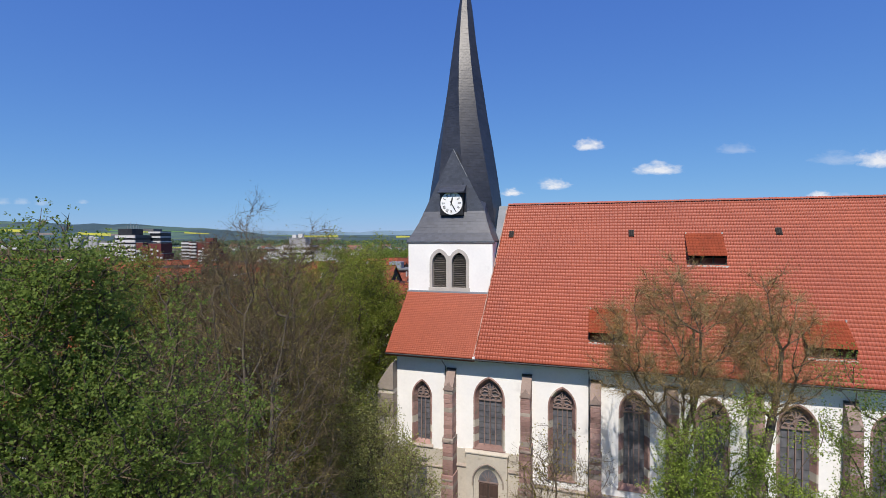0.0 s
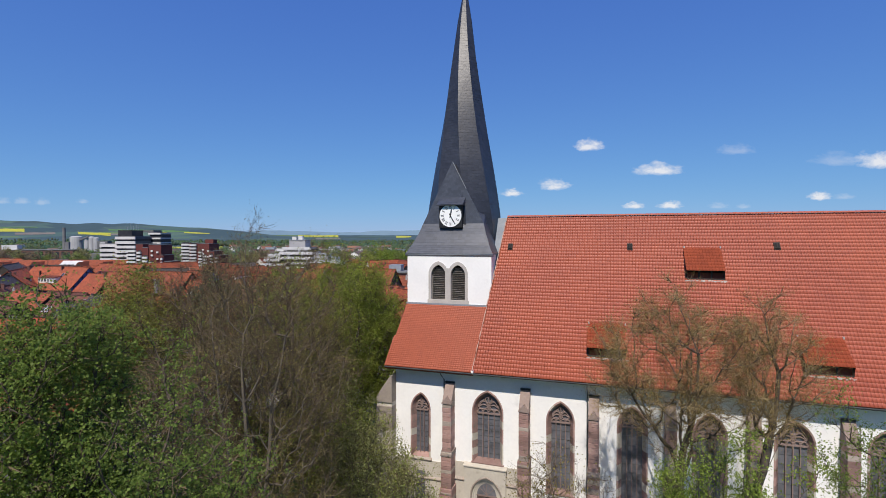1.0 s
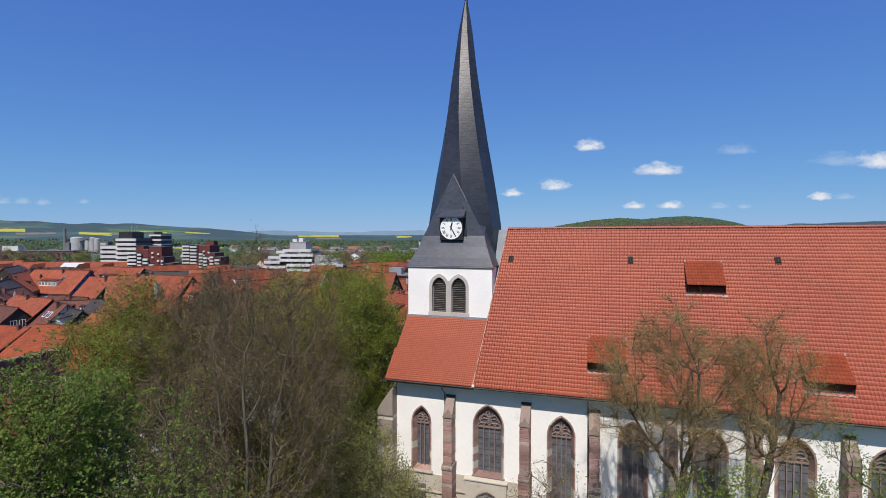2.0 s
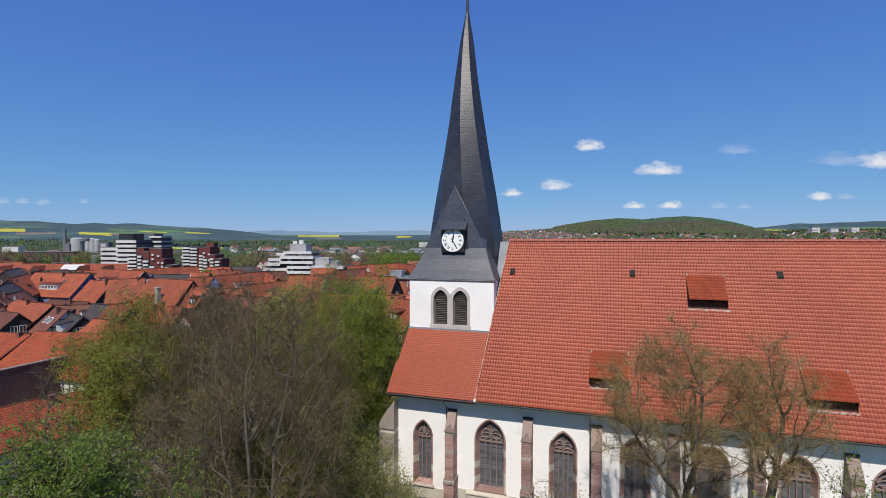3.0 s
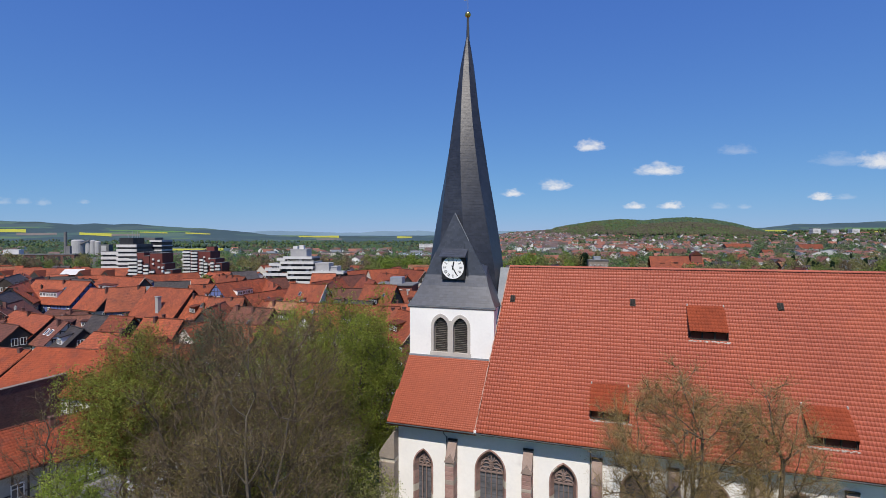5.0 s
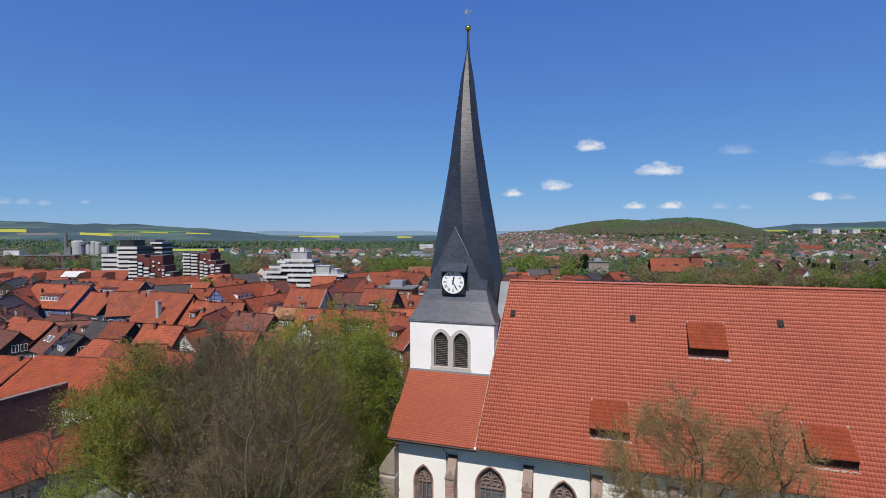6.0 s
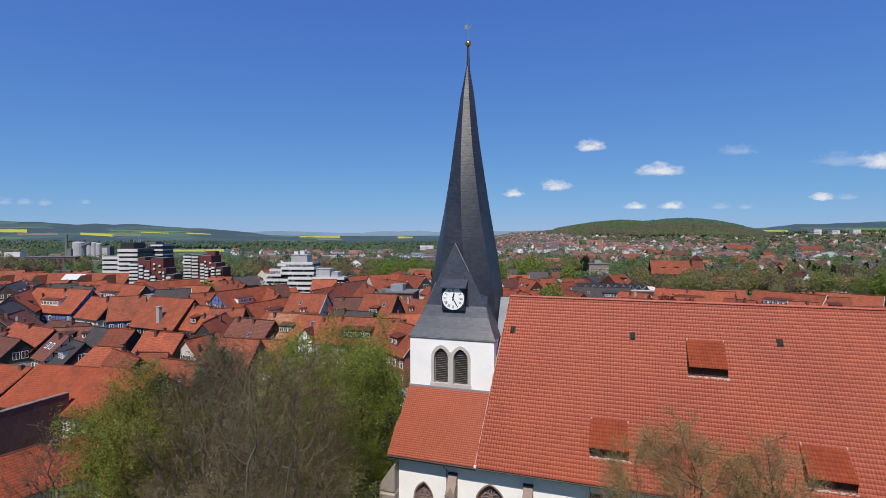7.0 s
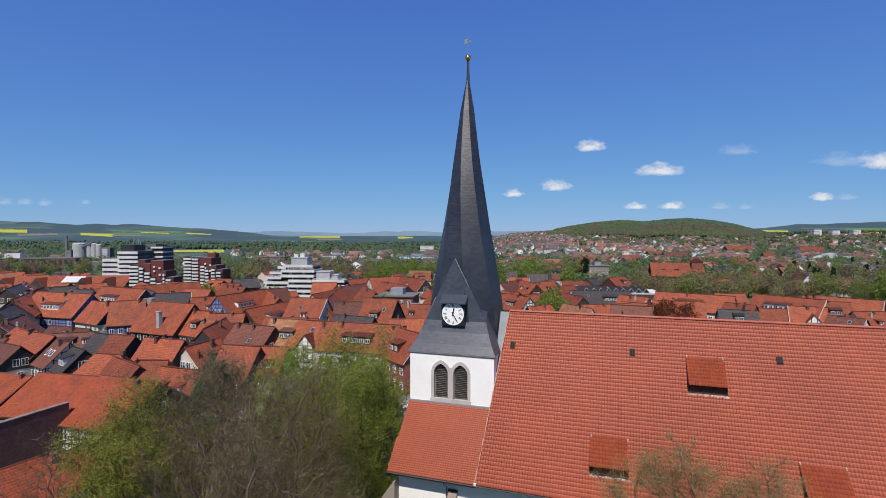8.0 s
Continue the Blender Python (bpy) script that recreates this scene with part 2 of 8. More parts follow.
def pierced_wall(name, x0, x1, z0, z1, y, thick, holes, mat, parent):
    """A wall along x with pointed openings that go through it."""
    s = Shape()
    cuts = [x0]
    for outline in holes:
        a, b = outline[0][0], outline[-1][0]
        for yy in (y, y + thick):
            s.add([(cuts[-1], yy, z0), (a, yy, z0), (a, yy, z1), (cuts[-1], yy, z1)], [(0, 1, 2, 3)])
            s.add([(a, yy, z0), (b, yy, z0), (b, yy, outline[0][1]), (a, yy, outline[0][1])], [(0, 1, 2, 3)])
            for (ax, az), (bx, bz) in zip(outline[1:-1], outline[2:-1]):
                s.add([(ax, yy, az), (bx, yy, bz), (bx, yy, z1), (ax, yy, z1)], [(0, 1, 2, 3)])
        ring(outline, outline, y, y + thick, s)
        s.add([(a, y, outline[0][1]), (b, y, outline[0][1]), (b, y + thick, outline[0][1]), (a, y + thick, outline[0][1])], [(0, 1, 2, 3)])
        cuts.append(b)
    for yy in (y, y + thick):
        s.add([(cuts[-1], yy, z0), (x1, yy, z0), (x1, yy, z1), (cuts[-1], yy, z1)], [(0, 1, 2, 3)])
    s.add([(x0, y, z0), (x0, y + thick, z0), (x0, y + thick, z1), (x0, y, z1), (x1, y, z0), (x1, y + thick, z0), (x1, y + thick, z1), (x1, y, z1)],
          [(0, 1, 2, 3), (4, 7, 6, 5), (3, 2, 6, 7)])
    return s.weld().ob(name, mat, parent)


def church_window(cx, half, sill, spring, top, lights):
    """Splayed stone surround in blocks, mullions, tracery and leaded glass."""
    win = Shape()
    y_glass = WALL_Y + 0.42
    inner = gothic(cx, half - 0.34, sill + 0.28, spring, top - 0.42)
    glass = win.add([(x, y_glass, z) for x, z in inner], [tuple(range(len(inner)))]).ob("window", GLASS, church, "leaded Gothic window in a red sandstone surround")
    outer = gothic(cx, half, sill, spring, top)
    rng = random.Random(int(cx * 10))
    # surround, block by block
    def piece(o, i, grey):
        s = Shape()
        oo = [(x, WALL_Y - 0.025, z) for x, z in o]
        mid = [(a + (c - a) * 0.3, WALL_Y - 0.025, b + (d - b) * 0.3) for (a, b), (c, d) in zip(o, i)]
        ii = [(x, y_glass + 0.03, z) for x, z in i]
        back = [(x, y_glass + 0.03, z) for x, z in o]
        k = len(o)
        f = []
        for j in range(k - 1):
            f += [(j, j + 1, k + j + 1, k + j), (k + j, k + j + 1, 2 * k + j + 1, 2 * k + j), (3 * k + j, 3 * k + j + 1, j + 1, j)]
        f += [(0, k, 2 * k, 3 * k), (k - 1, 4 * k - 1, 3 * k - 1, 2 * k - 1)]
        s.add(oo + mid + ii + back, f)
        s.ob("stone", BEIGESTONE if grey else SANDSTONE, glass)
    arc_o, arc_i = outer[1:-1], inner[1:-1]
    step = 0.55
    count = max(3, round((spring - sill) / step))
    for side in (0, 1):
        xo, xi = (outer[0][0], inner[0][0]) if side == 0 else (outer[-1][0], inner[-1][0])
        for j in range(count):
            a, b = sill + (spring - sill) * j / count + 0.006, sill + (spring - sill) * (j + 1) / count - 0.006
            piece([(xo, a), (xo, b)], [(xi, max(a, inner[0][1])), (xi, max(b, inner[0][1] + 0.02))], (j + side + int(cx)) % 5 == 0 or rng.random() < 0.2)
    k = len(arc_o)
    for a, b in ((0, 3), (3, 5), (5, 7), (7, 9), (9, 11), (11, 14)):
        piece(arc_o[a:b + 1], arc_i[a:b + 1], rng.random() < 0.12)
    s = Shape()
    s.prism([(WALL_Y - 0.08, sill), (WALL_Y - 0.08, sill + 0.06), (y_glass + 0.03, sill + 0.34), (y_glass + 0.03, sill)], cx - half - 0.05, cx + half + 0.05, lambda u, v, w: (w, u, v))
    s.ob("sill", SANDSTONE, glass)
    # mullions, saddle bars and tracery
    w = half - 0.34
    t = Shape()
    n = lights + 1
    zs = spring - 0.15
    for j in range(1, n):
        x = cx - w + 2 * w * j / n
        t.box(x - 0.032, y_glass - 0.12, inner[0][1], x + 0.032, y_glass - 0.005, zs + 0.1)
    t.box(cx - w, y_glass - 0.13, zs - 0.05, cx + w, y_glass - 0.005, zs + 0.05)
    def bar(points, r=0.055):
        t.tube([(x, y_glass - 0.07, z) for x, z in points], [r] * len(points), 5)
    for j in range(n):
        x = cx - w + 2 * w * (j + 0.5) / n
        hw = w / n
        bar([(a, b) for a, b in gothic(x, hw, zs, zs, zs + hw * 1.5, 4)[1:-1]])
    hh = top - 0.42 - zs
    for sgn in (-1, 1):
        bar([(cx + sgn * w * (0.5 + 0.42 * math.cos(q)), zs + hh * 0.42 + hh * 0.22 * math.sin(q)) for q in [i * math.pi / 5 for i in range(11)]], 0.06)
        bar([(cx + sgn * w * 0.05, zs + hh * 0.2), (cx + sgn * w * 0.12, zs + hh * 0.5), (cx + sgn * w * 0.34, zs + hh * 0.75)], 0.055)
        bar([(cx + sgn * w * 0.16, zs + hh * 0.42), (cx + sgn * w * 0.5, zs + hh * 0.46), (cx + sgn * w * 0.78, zs + hh * 0.36)], 0.045)
        bar([(cx + sgn * w * (0.92 - 0.5 * q), zs + hh * (0.3 + 0.45 * q)) for q in (0, 0.5, 1)], 0.05)
    bar([(cx + w * 0.3 * math.cos(q), zs + hh * 0.72 + hh * 0.17 * math.sin(q)) for q in [i * math.pi / 5 for i in range(11)]], 0.06)
    bar([(cx, zs + hh * 0.3), (cx, zs + hh * 0.95)], 0.05)
    t.ob("tracery", MULLION, glass, "grey stone mullions and flowing tracery")
    rows = 8
    for j in range(1, rows):
        z = inner[0][1] + (zs - inner[0][1]) * j / rows
        Shape().box(cx - w, y_glass - 0.03, z - 0.018, cx + w, y_glass - 0.004, z + 0.018).ob("saddle_bar", ZINC, glass)


def buttress(x0, x1, proj, top=10.4):
    """A stepped buttress in sandstone courses with a gabled head and a sloped top."""
    y0 = WALL_Y - proj
    body = Shape()
    body.box(x0 + 0.03, y0 + 0.03, 0, x1 - 0.03, WALL_Y + 0.05, 9.0)
    b = body.ob("buttress", SANDSTONE, church, "stepped red sandstone buttress with a pale weathered top")
    rng = random.Random(int(x0 * 7))
    z = 0.0
    while z < 9.1:
        h = rng.uniform(0.26, 0.42)
        z1 = min(z + h, 9.15)
        out = 0.12 if z < 5.2 else 0.0
        out += 0.14 if z < 2.4 else 0.0
        e = out * 0.5
        s = Shape()
        j = rng.uniform(0, 0.018)
        s.block(x0 - e + j, y0 - out + rng.uniform(0, 0.02), z + 0.008, x1 + e - rng.uniform(0, 0.018), WALL_Y - 0.005, z1 - 0.008)
        s.ob("stone", GREYSTONE if rng.random() < 0.16 or z1 > 9.1 else SANDSTONE, b)
        z = z1
    for zz, out in ((5.2, 0.16), (2.4, 0.3)):
        s = Shape().prism([(y0 - out, zz - 0.06), (y0 - out, zz + 0.04), (y0, zz + 0.26), (WALL_Y - 0.01, zz + 0.26), (WALL_Y - 0.01, zz - 0.06)], x0 - 0.08, x1 + 0.08, lambda u, v, w: (w, u, v))
        s.ob("weathering", SETOFF, b, "dark weathered set-off stone")
    # gabled head and the slope behind it
    s = Shape()
    xm = (x0 + x1) / 2
    s.prism([(x0 - 0.03, 9.05), (x1 + 0.03, 9.05), (x1 + 0.03, 9.12), (xm, 9.6), (x0 - 0.03, 9.12)], y0 - 0.06, y0 + 0.5, front)
    s.prism([(y0 + 0.12, 9.15), (y0 + 0.12, 9.3), (WALL_Y - 0.12, top), (WALL_Y - 0.006, top), (WALL_Y - 0.006, 9.15)], x0, x1, lambda u, v, w: (w, u, v))
    s.ob("head", HEADSTONE, b, "pale stone gablet and sloped top")
    s = Shape()
    s.box(x0 - 0.02, WALL_Y - 0.2, top, x1 + 0.02, WALL_Y - 0.004, top + 0.1)
    s.ob("flashing", INK, b)


def tile_arrays(x0, x1, y0, z0, y1, z1, gauge_u, gauge_v, keep=None, lift=0.0, high=1.0):
    """Pantiles over the slope from (y0, z0) to (y1, z1): a list of tiles, each with its points, and the faces of one tile."""
    slope = Vector((0, y1 - y0, z1 - z0))
    length = slope.length
    v = slope.normalized()
    nrm = Vector((0, -v.z, v.y))
    profile = [(0.05, 0.0), (0.2, 0.021 * high), (0.4, 0.025 * high), (0.58, 0.009 * high), (0.8, 0.0), (1.0, 0.007 * high)]
    rows, cols = int(length / gauge_v), int((x1 - x0) / gauge_u)
    tiles = []
    rng = random.Random(5)
    for r in range(rows + 1):
        for c in range(cols):
            a, b = r * gauge_v, min((r + 1) * gauge_v + 0.03, length)
            xa = x0 + c * gauge_u
            mid = y0 + v.y * (a + gauge_v / 2)
            if keep and not keep(xa + gauge_u / 2, mid):
                continue
            j = rng.uniform(-0.0018, 0.0018)
            pts = []
            for s, up in ((a, 0.005), (a, 0.007), (b, 0.002)):
                for q, h in profile:
                    d = h + up + lift + j
                    pts.append((xa + q * gauge_u, y0 + v.y * s + nrm.y * d, z0 + v.z * s + nrm.z * d))
            tiles.append(pts)
    k = len(profile)
    faces = [(r * k + i, r * k + i + 1, (r + 1) * k + i + 1, (r + 1) * k + i) for r in (0, 1) for i in range(k - 1)]
    return tiles, faces


def tiled_slope(name, parent, mat, single, args, pick=None, label="", **kw):
    """One slope of roof tiles; those that pick() takes are pieces of their own."""
    tiles, faces = tile_arrays(*args, **kw)
    near = [t for t in tiles if pick and pick(t[8])][:290]
    taken = {id(t) for t in near}
    rest = np.array([t for t in tiles if id(t) not in taken], np.float32)
    n, k = rest.shape[0], rest.shape[1]
    f = (np.arange(n)[:, None, None] * k + np.array(faces)[None]).reshape(-1, 4)
    o = link(name, array_mesh(name, rest.reshape(-1, 3), f, mat), parent, label)
    o["kind"] = "stuff"
    if near:
        base = np.array(near[0]) - np.array(near[0][8])
        me = array_mesh("tile", base, np.array(faces), single)
        for t in near:
            link("tile", me, parent, m=Matrix.Translation(t[8]))
    return o


def build_church():
    outlines = [gothic(*w[:5]) for w in WINDOWS]
    wall = pierced_wall("nave_wall", 0.42, EAST, 0, EAVE_Z + 0.25, WALL_Y, 0.9, outlines, PLASTER, church)
    wall["label"] = "white plastered nave wall"
    s = Shape()
    s.box(0.42, WALL_Y + 0.9, 0, 1.3, 51.9, EAVE_Z - 0.3)
    s.box(EAST - 0.9, WALL_Y + 0.9, 0, EAST, 51.9, EAVE_Z - 0.3)
    s.box(0.42, 51.0, 0, EAST, 51.9, EAVE_Z - 0.3)
    s.prism([(WALL_Y, EAVE_Z - 0.3), (51.9, EAVE_Z - 0.3), (RIDGE_Y, RIDGE_Z - 0.5)], EAST - 0.5, EAST, lambda u, v, w: (w, u, v))
    s.ob("outer_wall", PLASTER, church)
    for w in WINDOWS:
        church_window(*w)
    for x in (4.59, 10.33, 15.1, 19.95, 24.78, 29.8, 34.7, 39.5):
        buttress(x, x + 0.7, 1.0)
    # corner pier at the west end
    pier = Shape().box(-0.85, 36.15, 0, 0.4, 36.95, 8.6).ob("corner_buttress", BEIGESTONE, church, "pale stone corner buttress with a slanted top")
    rng = random.Random(3)
    z = 0
    while z < 8.3:
        h = rng.uniform(0.35, 0.55)
        out = 0.15 if z < 4.6 else 0
        Shape().block(-0.9 - out, 36.05 - out, z + 0.008, 0.415, 36.89, min(z + h, 8.6) - 0.008).ob("stone", BEIGESTONE if rng.random() < 0.8 else GREYSTONE, pier)
        z += h
    Shape().prism([(-0.88, 8.6), (0.42, 8.6), (0.42, 10.7), (0.28, 10.7), (-0.5, 9.6), (-0.88, 9.0)], 36.05, 36.89, front).ob("cap", GREYSTONE, pier)
    # stone lower wall and portal
    low = Shape()
    low.box(0.44, WALL_Y - 0.05, 0, 4.5, WALL_Y + 0.01, 4.15).box(5.3, WALL_Y - 0.05, 0, 6.2, WALL_Y + 0.01, 4.45).box(9.2, WALL_Y - 0.05, 0, 10.3, WALL_Y + 0.01, 4.45)
    low.box(11.05, WALL_Y - 0.05, 0, EAST, WALL_Y + 0.01, 2.3)
    low.ob("stone_base", BEIGESTONE, church, "beige ashlar lower wall")
    mould = Shape()
    for a, b, zz in ((0.44, 4.5, 2.75), (5.3, 6.1, 3.1), (9.3, 10.3, 3.1), (11.05, EAST, 2.35), (1.6, 3.45, 4.2)):
        mould.prism([(WALL_Y - 0.16, zz), (WALL_Y - 0.16, zz + 0.06), (WALL_Y - 0.05, zz + 0.2), (WALL_Y - 0.05, zz - 0.06)], a, b, lambda u, v, w: (w, u, v))
    mould.ob("string_course", GREYSTONE, church)
    hole = gothic(7.8, 1.1, 0.0, 2.15, 3.5)
    port = Shape()
    for a, b, c, d, yy in (((6.12), 6.7, 0, 4.3, 0), (8.9, 9.28, 0, 4.3, 0)):
        port.box(a, WALL_Y - 0.3, c, b, WALL_Y - 0.006, d)
    for (ax, az), (bx, bz) in zip(hole[1:-1], hole[2:-1]):
        port.add([(ax, WALL_Y - 0.3, az), (bx, WALL_Y - 0.3, bz), (bx, WALL_Y - 0.3, 4.3), (ax, WALL_Y - 0.3, 4.3)], [(0, 1, 2, 3)])
    for j in range(3):
        o = gothic(7.8, 1.1 - 0.12 * j, 0, 2.15, 3.5 - 0.13 * j)
        i = gothic(7.8, 1.1 - 0.12 * (j + 1), 0, 2.15, 3.5 - 0.13 * (j + 1))
        ring(o, o, WALL_Y - 0.3 + 0.08 * j, WALL_Y - 0.3 + 0.08 * j + 0.08, port)
        ring(o, i, WALL_Y - 0.3 + 0.08 * (j + 1), WALL_Y - 0.3 + 0.08 * (j + 1), port)
    port.prism([(WALL_Y - 0.38, 4.28), (WALL_Y - 0.38, 4.36), (WALL_Y, 4.5), (WALL_Y, 4.28)], 6.05, 9.35, lambda u, v, w: (w, u, v))
    p = port.weld().ob("portal", BEIGESTONE, church, "pale stone portal with a stepped pointed arch")
    Shape().prism([(7.8 - 0.76, 0), (7.8 - 0.76, 2.12), (8.56, 2.12), (8.56, 0)], WALL_Y - 0.05, WALL_Y - 0.01, front).ob("door", DOORWOOD, p, "dark wooden double door")
    tym = gothic(7.8, 0.78, 2.1, 2.15, 3.15)
    Shape().prism(tym, WALL_Y - 0.05, WALL_Y - 0.02, front).ob("fanlight", GLASS, p)
    t = Shape()
    t.box(7.02, WALL_Y - 0.09, 2.07, 8.58, WALL_Y - 0.052, 2.17)
    for q in range(1, 6):
        x = 7.02 + 1.56 * q / 6
        t.tube([(7.8, WALL_Y - 0.07, 2.17), (x, WALL_Y - 0.07, 2.95 - abs(q - 3) * 0.14)], [0.02, 0.02], 4)
    t.ob("fanlight_bars", MULLION, p)
    for x in (7.42, 8.18):
        for z in (0.25, 1.2):
            Shape().block(x - 0.27, WALL_Y - 0.068, z, x + 0.27, WALL_Y - 0.051, z + 0.78, 0.012).ob("door_panel", DOORWOOD, p)
    Shape().box(7.785, WALL_Y - 0.075, 0.02, 7.815, WALL_Y - 0.051, 2.07).ob("door_rebate", DARKWOOD, p)

    hm = gothic(7.8, 1.16, 1.9, 2.15, 3.6)
    Shape().tube([(x, WALL_Y - 0.31, z) for x, z in hm], [0.07] * len(hm), 6).ob("hood_mould", GREYSTONE, p)
    # small dark opening low in the first bay
    Shape().box(2.2, WALL_Y - 0.056, 1.2, 2.9, WALL_Y - 0.04, 3.3).ob("low_window", GLASS, church)

    # nave roof
    roof = Shape()
    a, b = (EAVE_Y + 0.05, EAVE_Z - 0.02), (RIDGE_Y, RIDGE_Z - 0.03)
    roof.add([(6.86, a[0], a[1]), (EAST + 0.4, a[0], a[1]), (EAST + 0.4, b[0], b[1]), (7.81, b[0], b[1]),
              (6.86, a[0] + 0.2, a[1] - 0.2), (EAST + 0.4, a[0] + 0.2, a[1] - 0.2), (EAST + 0.4, b[0], b[1] - 0.35), (7.81, b[0], b[1] - 0.35),
              (7.81, 2 * RIDGE_Y - a[0], a[1]), (EAST + 0.4, 2 * RIDGE_Y - a[0], a[1]), (7.81, 2 * RIDGE_Y - a[0], a[1] - 0.25), (EAST + 0.4, 2 * RIDGE_Y - a[0], a[1] - 0.25)],
             [(0, 1, 2, 3), (4, 7, 6, 5), (0, 3, 7, 4), (1, 5, 6, 2), (0, 4, 5, 1), (3, 2, 9, 8), (7, 10, 11, 6), (8, 9, 11, 10), (3, 8, 10, 7), (2, 6, 11, 9)])
    nave = roof.ob("roof", TILE_UNDER, church, "steep red pantile roof of the nave")
    def keep(x, y):
        if x < verge_x(y) + 0.05:
            return False
        return not any(p[0] + 0.02 < x < p[1] - 0.02 and p[2] + 0.02 < y < p[3] - 0.3 for p in DORMERS)
    tiled_slope("roof_tiles", nave, TILE, TILE_PIECE, (6.86, EAST + 0.35, EAVE_Y, EAVE_Z, RIDGE_Y - 0.02, RIDGE_Z - 0.03, 0.2, 0.3), keep=keep,
                pick=lambda p: 29.5 < p[0] < 34.5 and p[1] < EAVE_Y + 4.0, label="rows of red pantiles")
    # ridge tiles
    rng = random.Random(8)
    me = Shape()
    k = 8
    arc = [(math.cos(math.pi * j / k) * 0.16, math.sin(math.pi * j / k) * 0.14) for j in range(k + 1)]
    me.add([(0, -u, v) for u, v in arc] + [(0.42, -u * 0.9, v * 0.9) for u, v in arc], [(j, j + 1, k + 2 + j, k + 1 + j) for j in range(k)])
    me = me.mesh("ridge_tile", TILE_PIECE)
    x = 7.85
    while x < EAST:
        link("ridge_tile", me, nave, m=Matrix.Translation((x, RIDGE_Y, RIDGE_Z - 0.01 + rng.uniform(-0.006, 0.006))))
        x += 0.39
    # western lean-to roof under the tower
    lean = Shape()
    y1, z1 = 40.25, 15.95
    p = [(-0.12, EAVE_Y + 0.04, EAVE_Z - 0.03), (6.95, EAVE_Y + 0.04, EAVE_Z - 0.03), (7.4, y1, z1), (0.0, y1, z1)]
    lean.add(p + [(x, y, z - 0.22) for x, y, z in p], [(0, 1, 2, 3), (7, 6, 5, 4), (0, 4, 5, 1), (1, 5, 6, 2), (2, 6, 7, 3), (3, 7, 4, 0)])
    west = lean.ob("aisle_roof", TILE_UNDER, church, "red tiled roof below the tower")
    tiled_slope("roof_tiles", west, TILE_NEW, TILE_PIECE, (-0.18, 7.3, EAVE_Y, EAVE_Z, y1, z1 + 0.02, 0.19, 0.17), high=0.3, keep=lambda x, y: -0.18 + (y - EAVE_Y) * 0.05 < x < verge_x(y) + 0.05)
    # step between the two roofs: mortared edge and cheek
    s = Shape()
    n = 26
    for j in range(n):
        q0, q1 = j / n, (j + 1) / n - 0.001
        pa, pb = [Vector((verge_x(EAVE_Y + (RIDGE_Y - EAVE_Y) * q), EAVE_Y + (RIDGE_Y - EAVE_Y) * q, EAVE_Z + (RIDGE_Z - EAVE_Z) * q)) for q in (q0, q1)]
        w = 0.02 + 0.02 * math.sin(j * 2.7)
        up = Vector((0, -0.81 * 0.07, 0.58 * 0.07))
        s.add([pa + up - Vector((w, 0, 0)), pb + up - Vector((w, 0, 0)), pb + up * 1.3 + Vector((0.05, 0, 0)), pa + up * 1.3 + Vector((0.05, 0, 0)),
               pa - up - Vector((w, 0, 0)), pb - up - Vector((w, 0, 0))], [(0, 3, 2, 1), (0, 1, 5, 4)])
    s.ob("verge_mortar", VERGE, nave, "ragged pale mortar verge")["kind"] = "stuff"
    s = Shape()
    s.add([(6.87, EAVE_Y + 0.05, EAVE_Z - 0.05), (7.36, 40.25, 15.8), (7.82, RIDGE_Y, 19.5), (7.82, RIDGE_Y, RIDGE_Z - 0.06)], [(0, 1, 2, 3)])
    s.ob("verge_cheek", MORTAR, nave)
    Shape().add([(7.2, 40.6, 18.0), (7.45, 40.6, 18.0), (7.79, RIDGE_Y, RIDGE_Z - 0.1), (7.0, RIDGE_Y, RIDGE_Z - 0.1)], [(0, 1, 2, 3)]).ob("valley_flashing", SLATE_GREY, nave, "grey slate strip beside the tower")
    Shape().add([(-0.0, 40.2, 15.9), (-0.1, EAVE_Y + 0.05, EAVE_Z - 0.05), (0.42, WALL_Y, EAVE_Z - 0.4), (0.2, 40.2, EAVE_Z - 0.4)], [(0, 1, 2, 3)]).ob("gable_infill", PLASTER, church)
    # gutters and downpipe
    g = Shape()
    for a, b in ((-0.16, 6.85), (6.9, EAST)):
        arc = [(math.cos(math.pi + math.pi * j / 6) * 0.075, math.sin(math.pi + math.pi * j / 6) * 0.075) for j in range(7)]
        g.prism(arc, a, b, lambda u, v, w: (w, EAVE_Y - 0.03 + u, EAVE_Z - 0.06 + v))
    g.ob("gutter", ZINC, church, "dark zinc gutter along the eaves")
    g = Shape()
    g.prism([(EAVE_Y + 0.08, EAVE_Z - 0.2), (EAVE_Y + 0.08, EAVE_Z - 0.05), (WALL_Y, EAVE_Z + 0.3), (WALL_Y, EAVE_Z - 0.2)], 0.3, EAST, lambda u, v, w: (w, u, v))
    g.ob("eaves_board", DARKWOOD, church)
    g = Shape()
    for x in (4.45, 15.0, 34.6):
        g.tube([(x, EAVE_Y, EAVE_Z - 0.1), (x, EAVE_Y + 0.1, EAVE_Z - 0.4), (x, WALL_Y - 0.08, 10.6), (x, WALL_Y - 0.08, 0)], [0.05] * 4, 6)
    g.ob("downpipe", ZINC, church)
    Shape().box(6.83, EAVE_Y - 0.09, EAVE_Z - 0.02, 7.0, EAVE_Y + 0.05, EAVE_Z + 0.14).ob("verge_stone", PLASTER, nave)
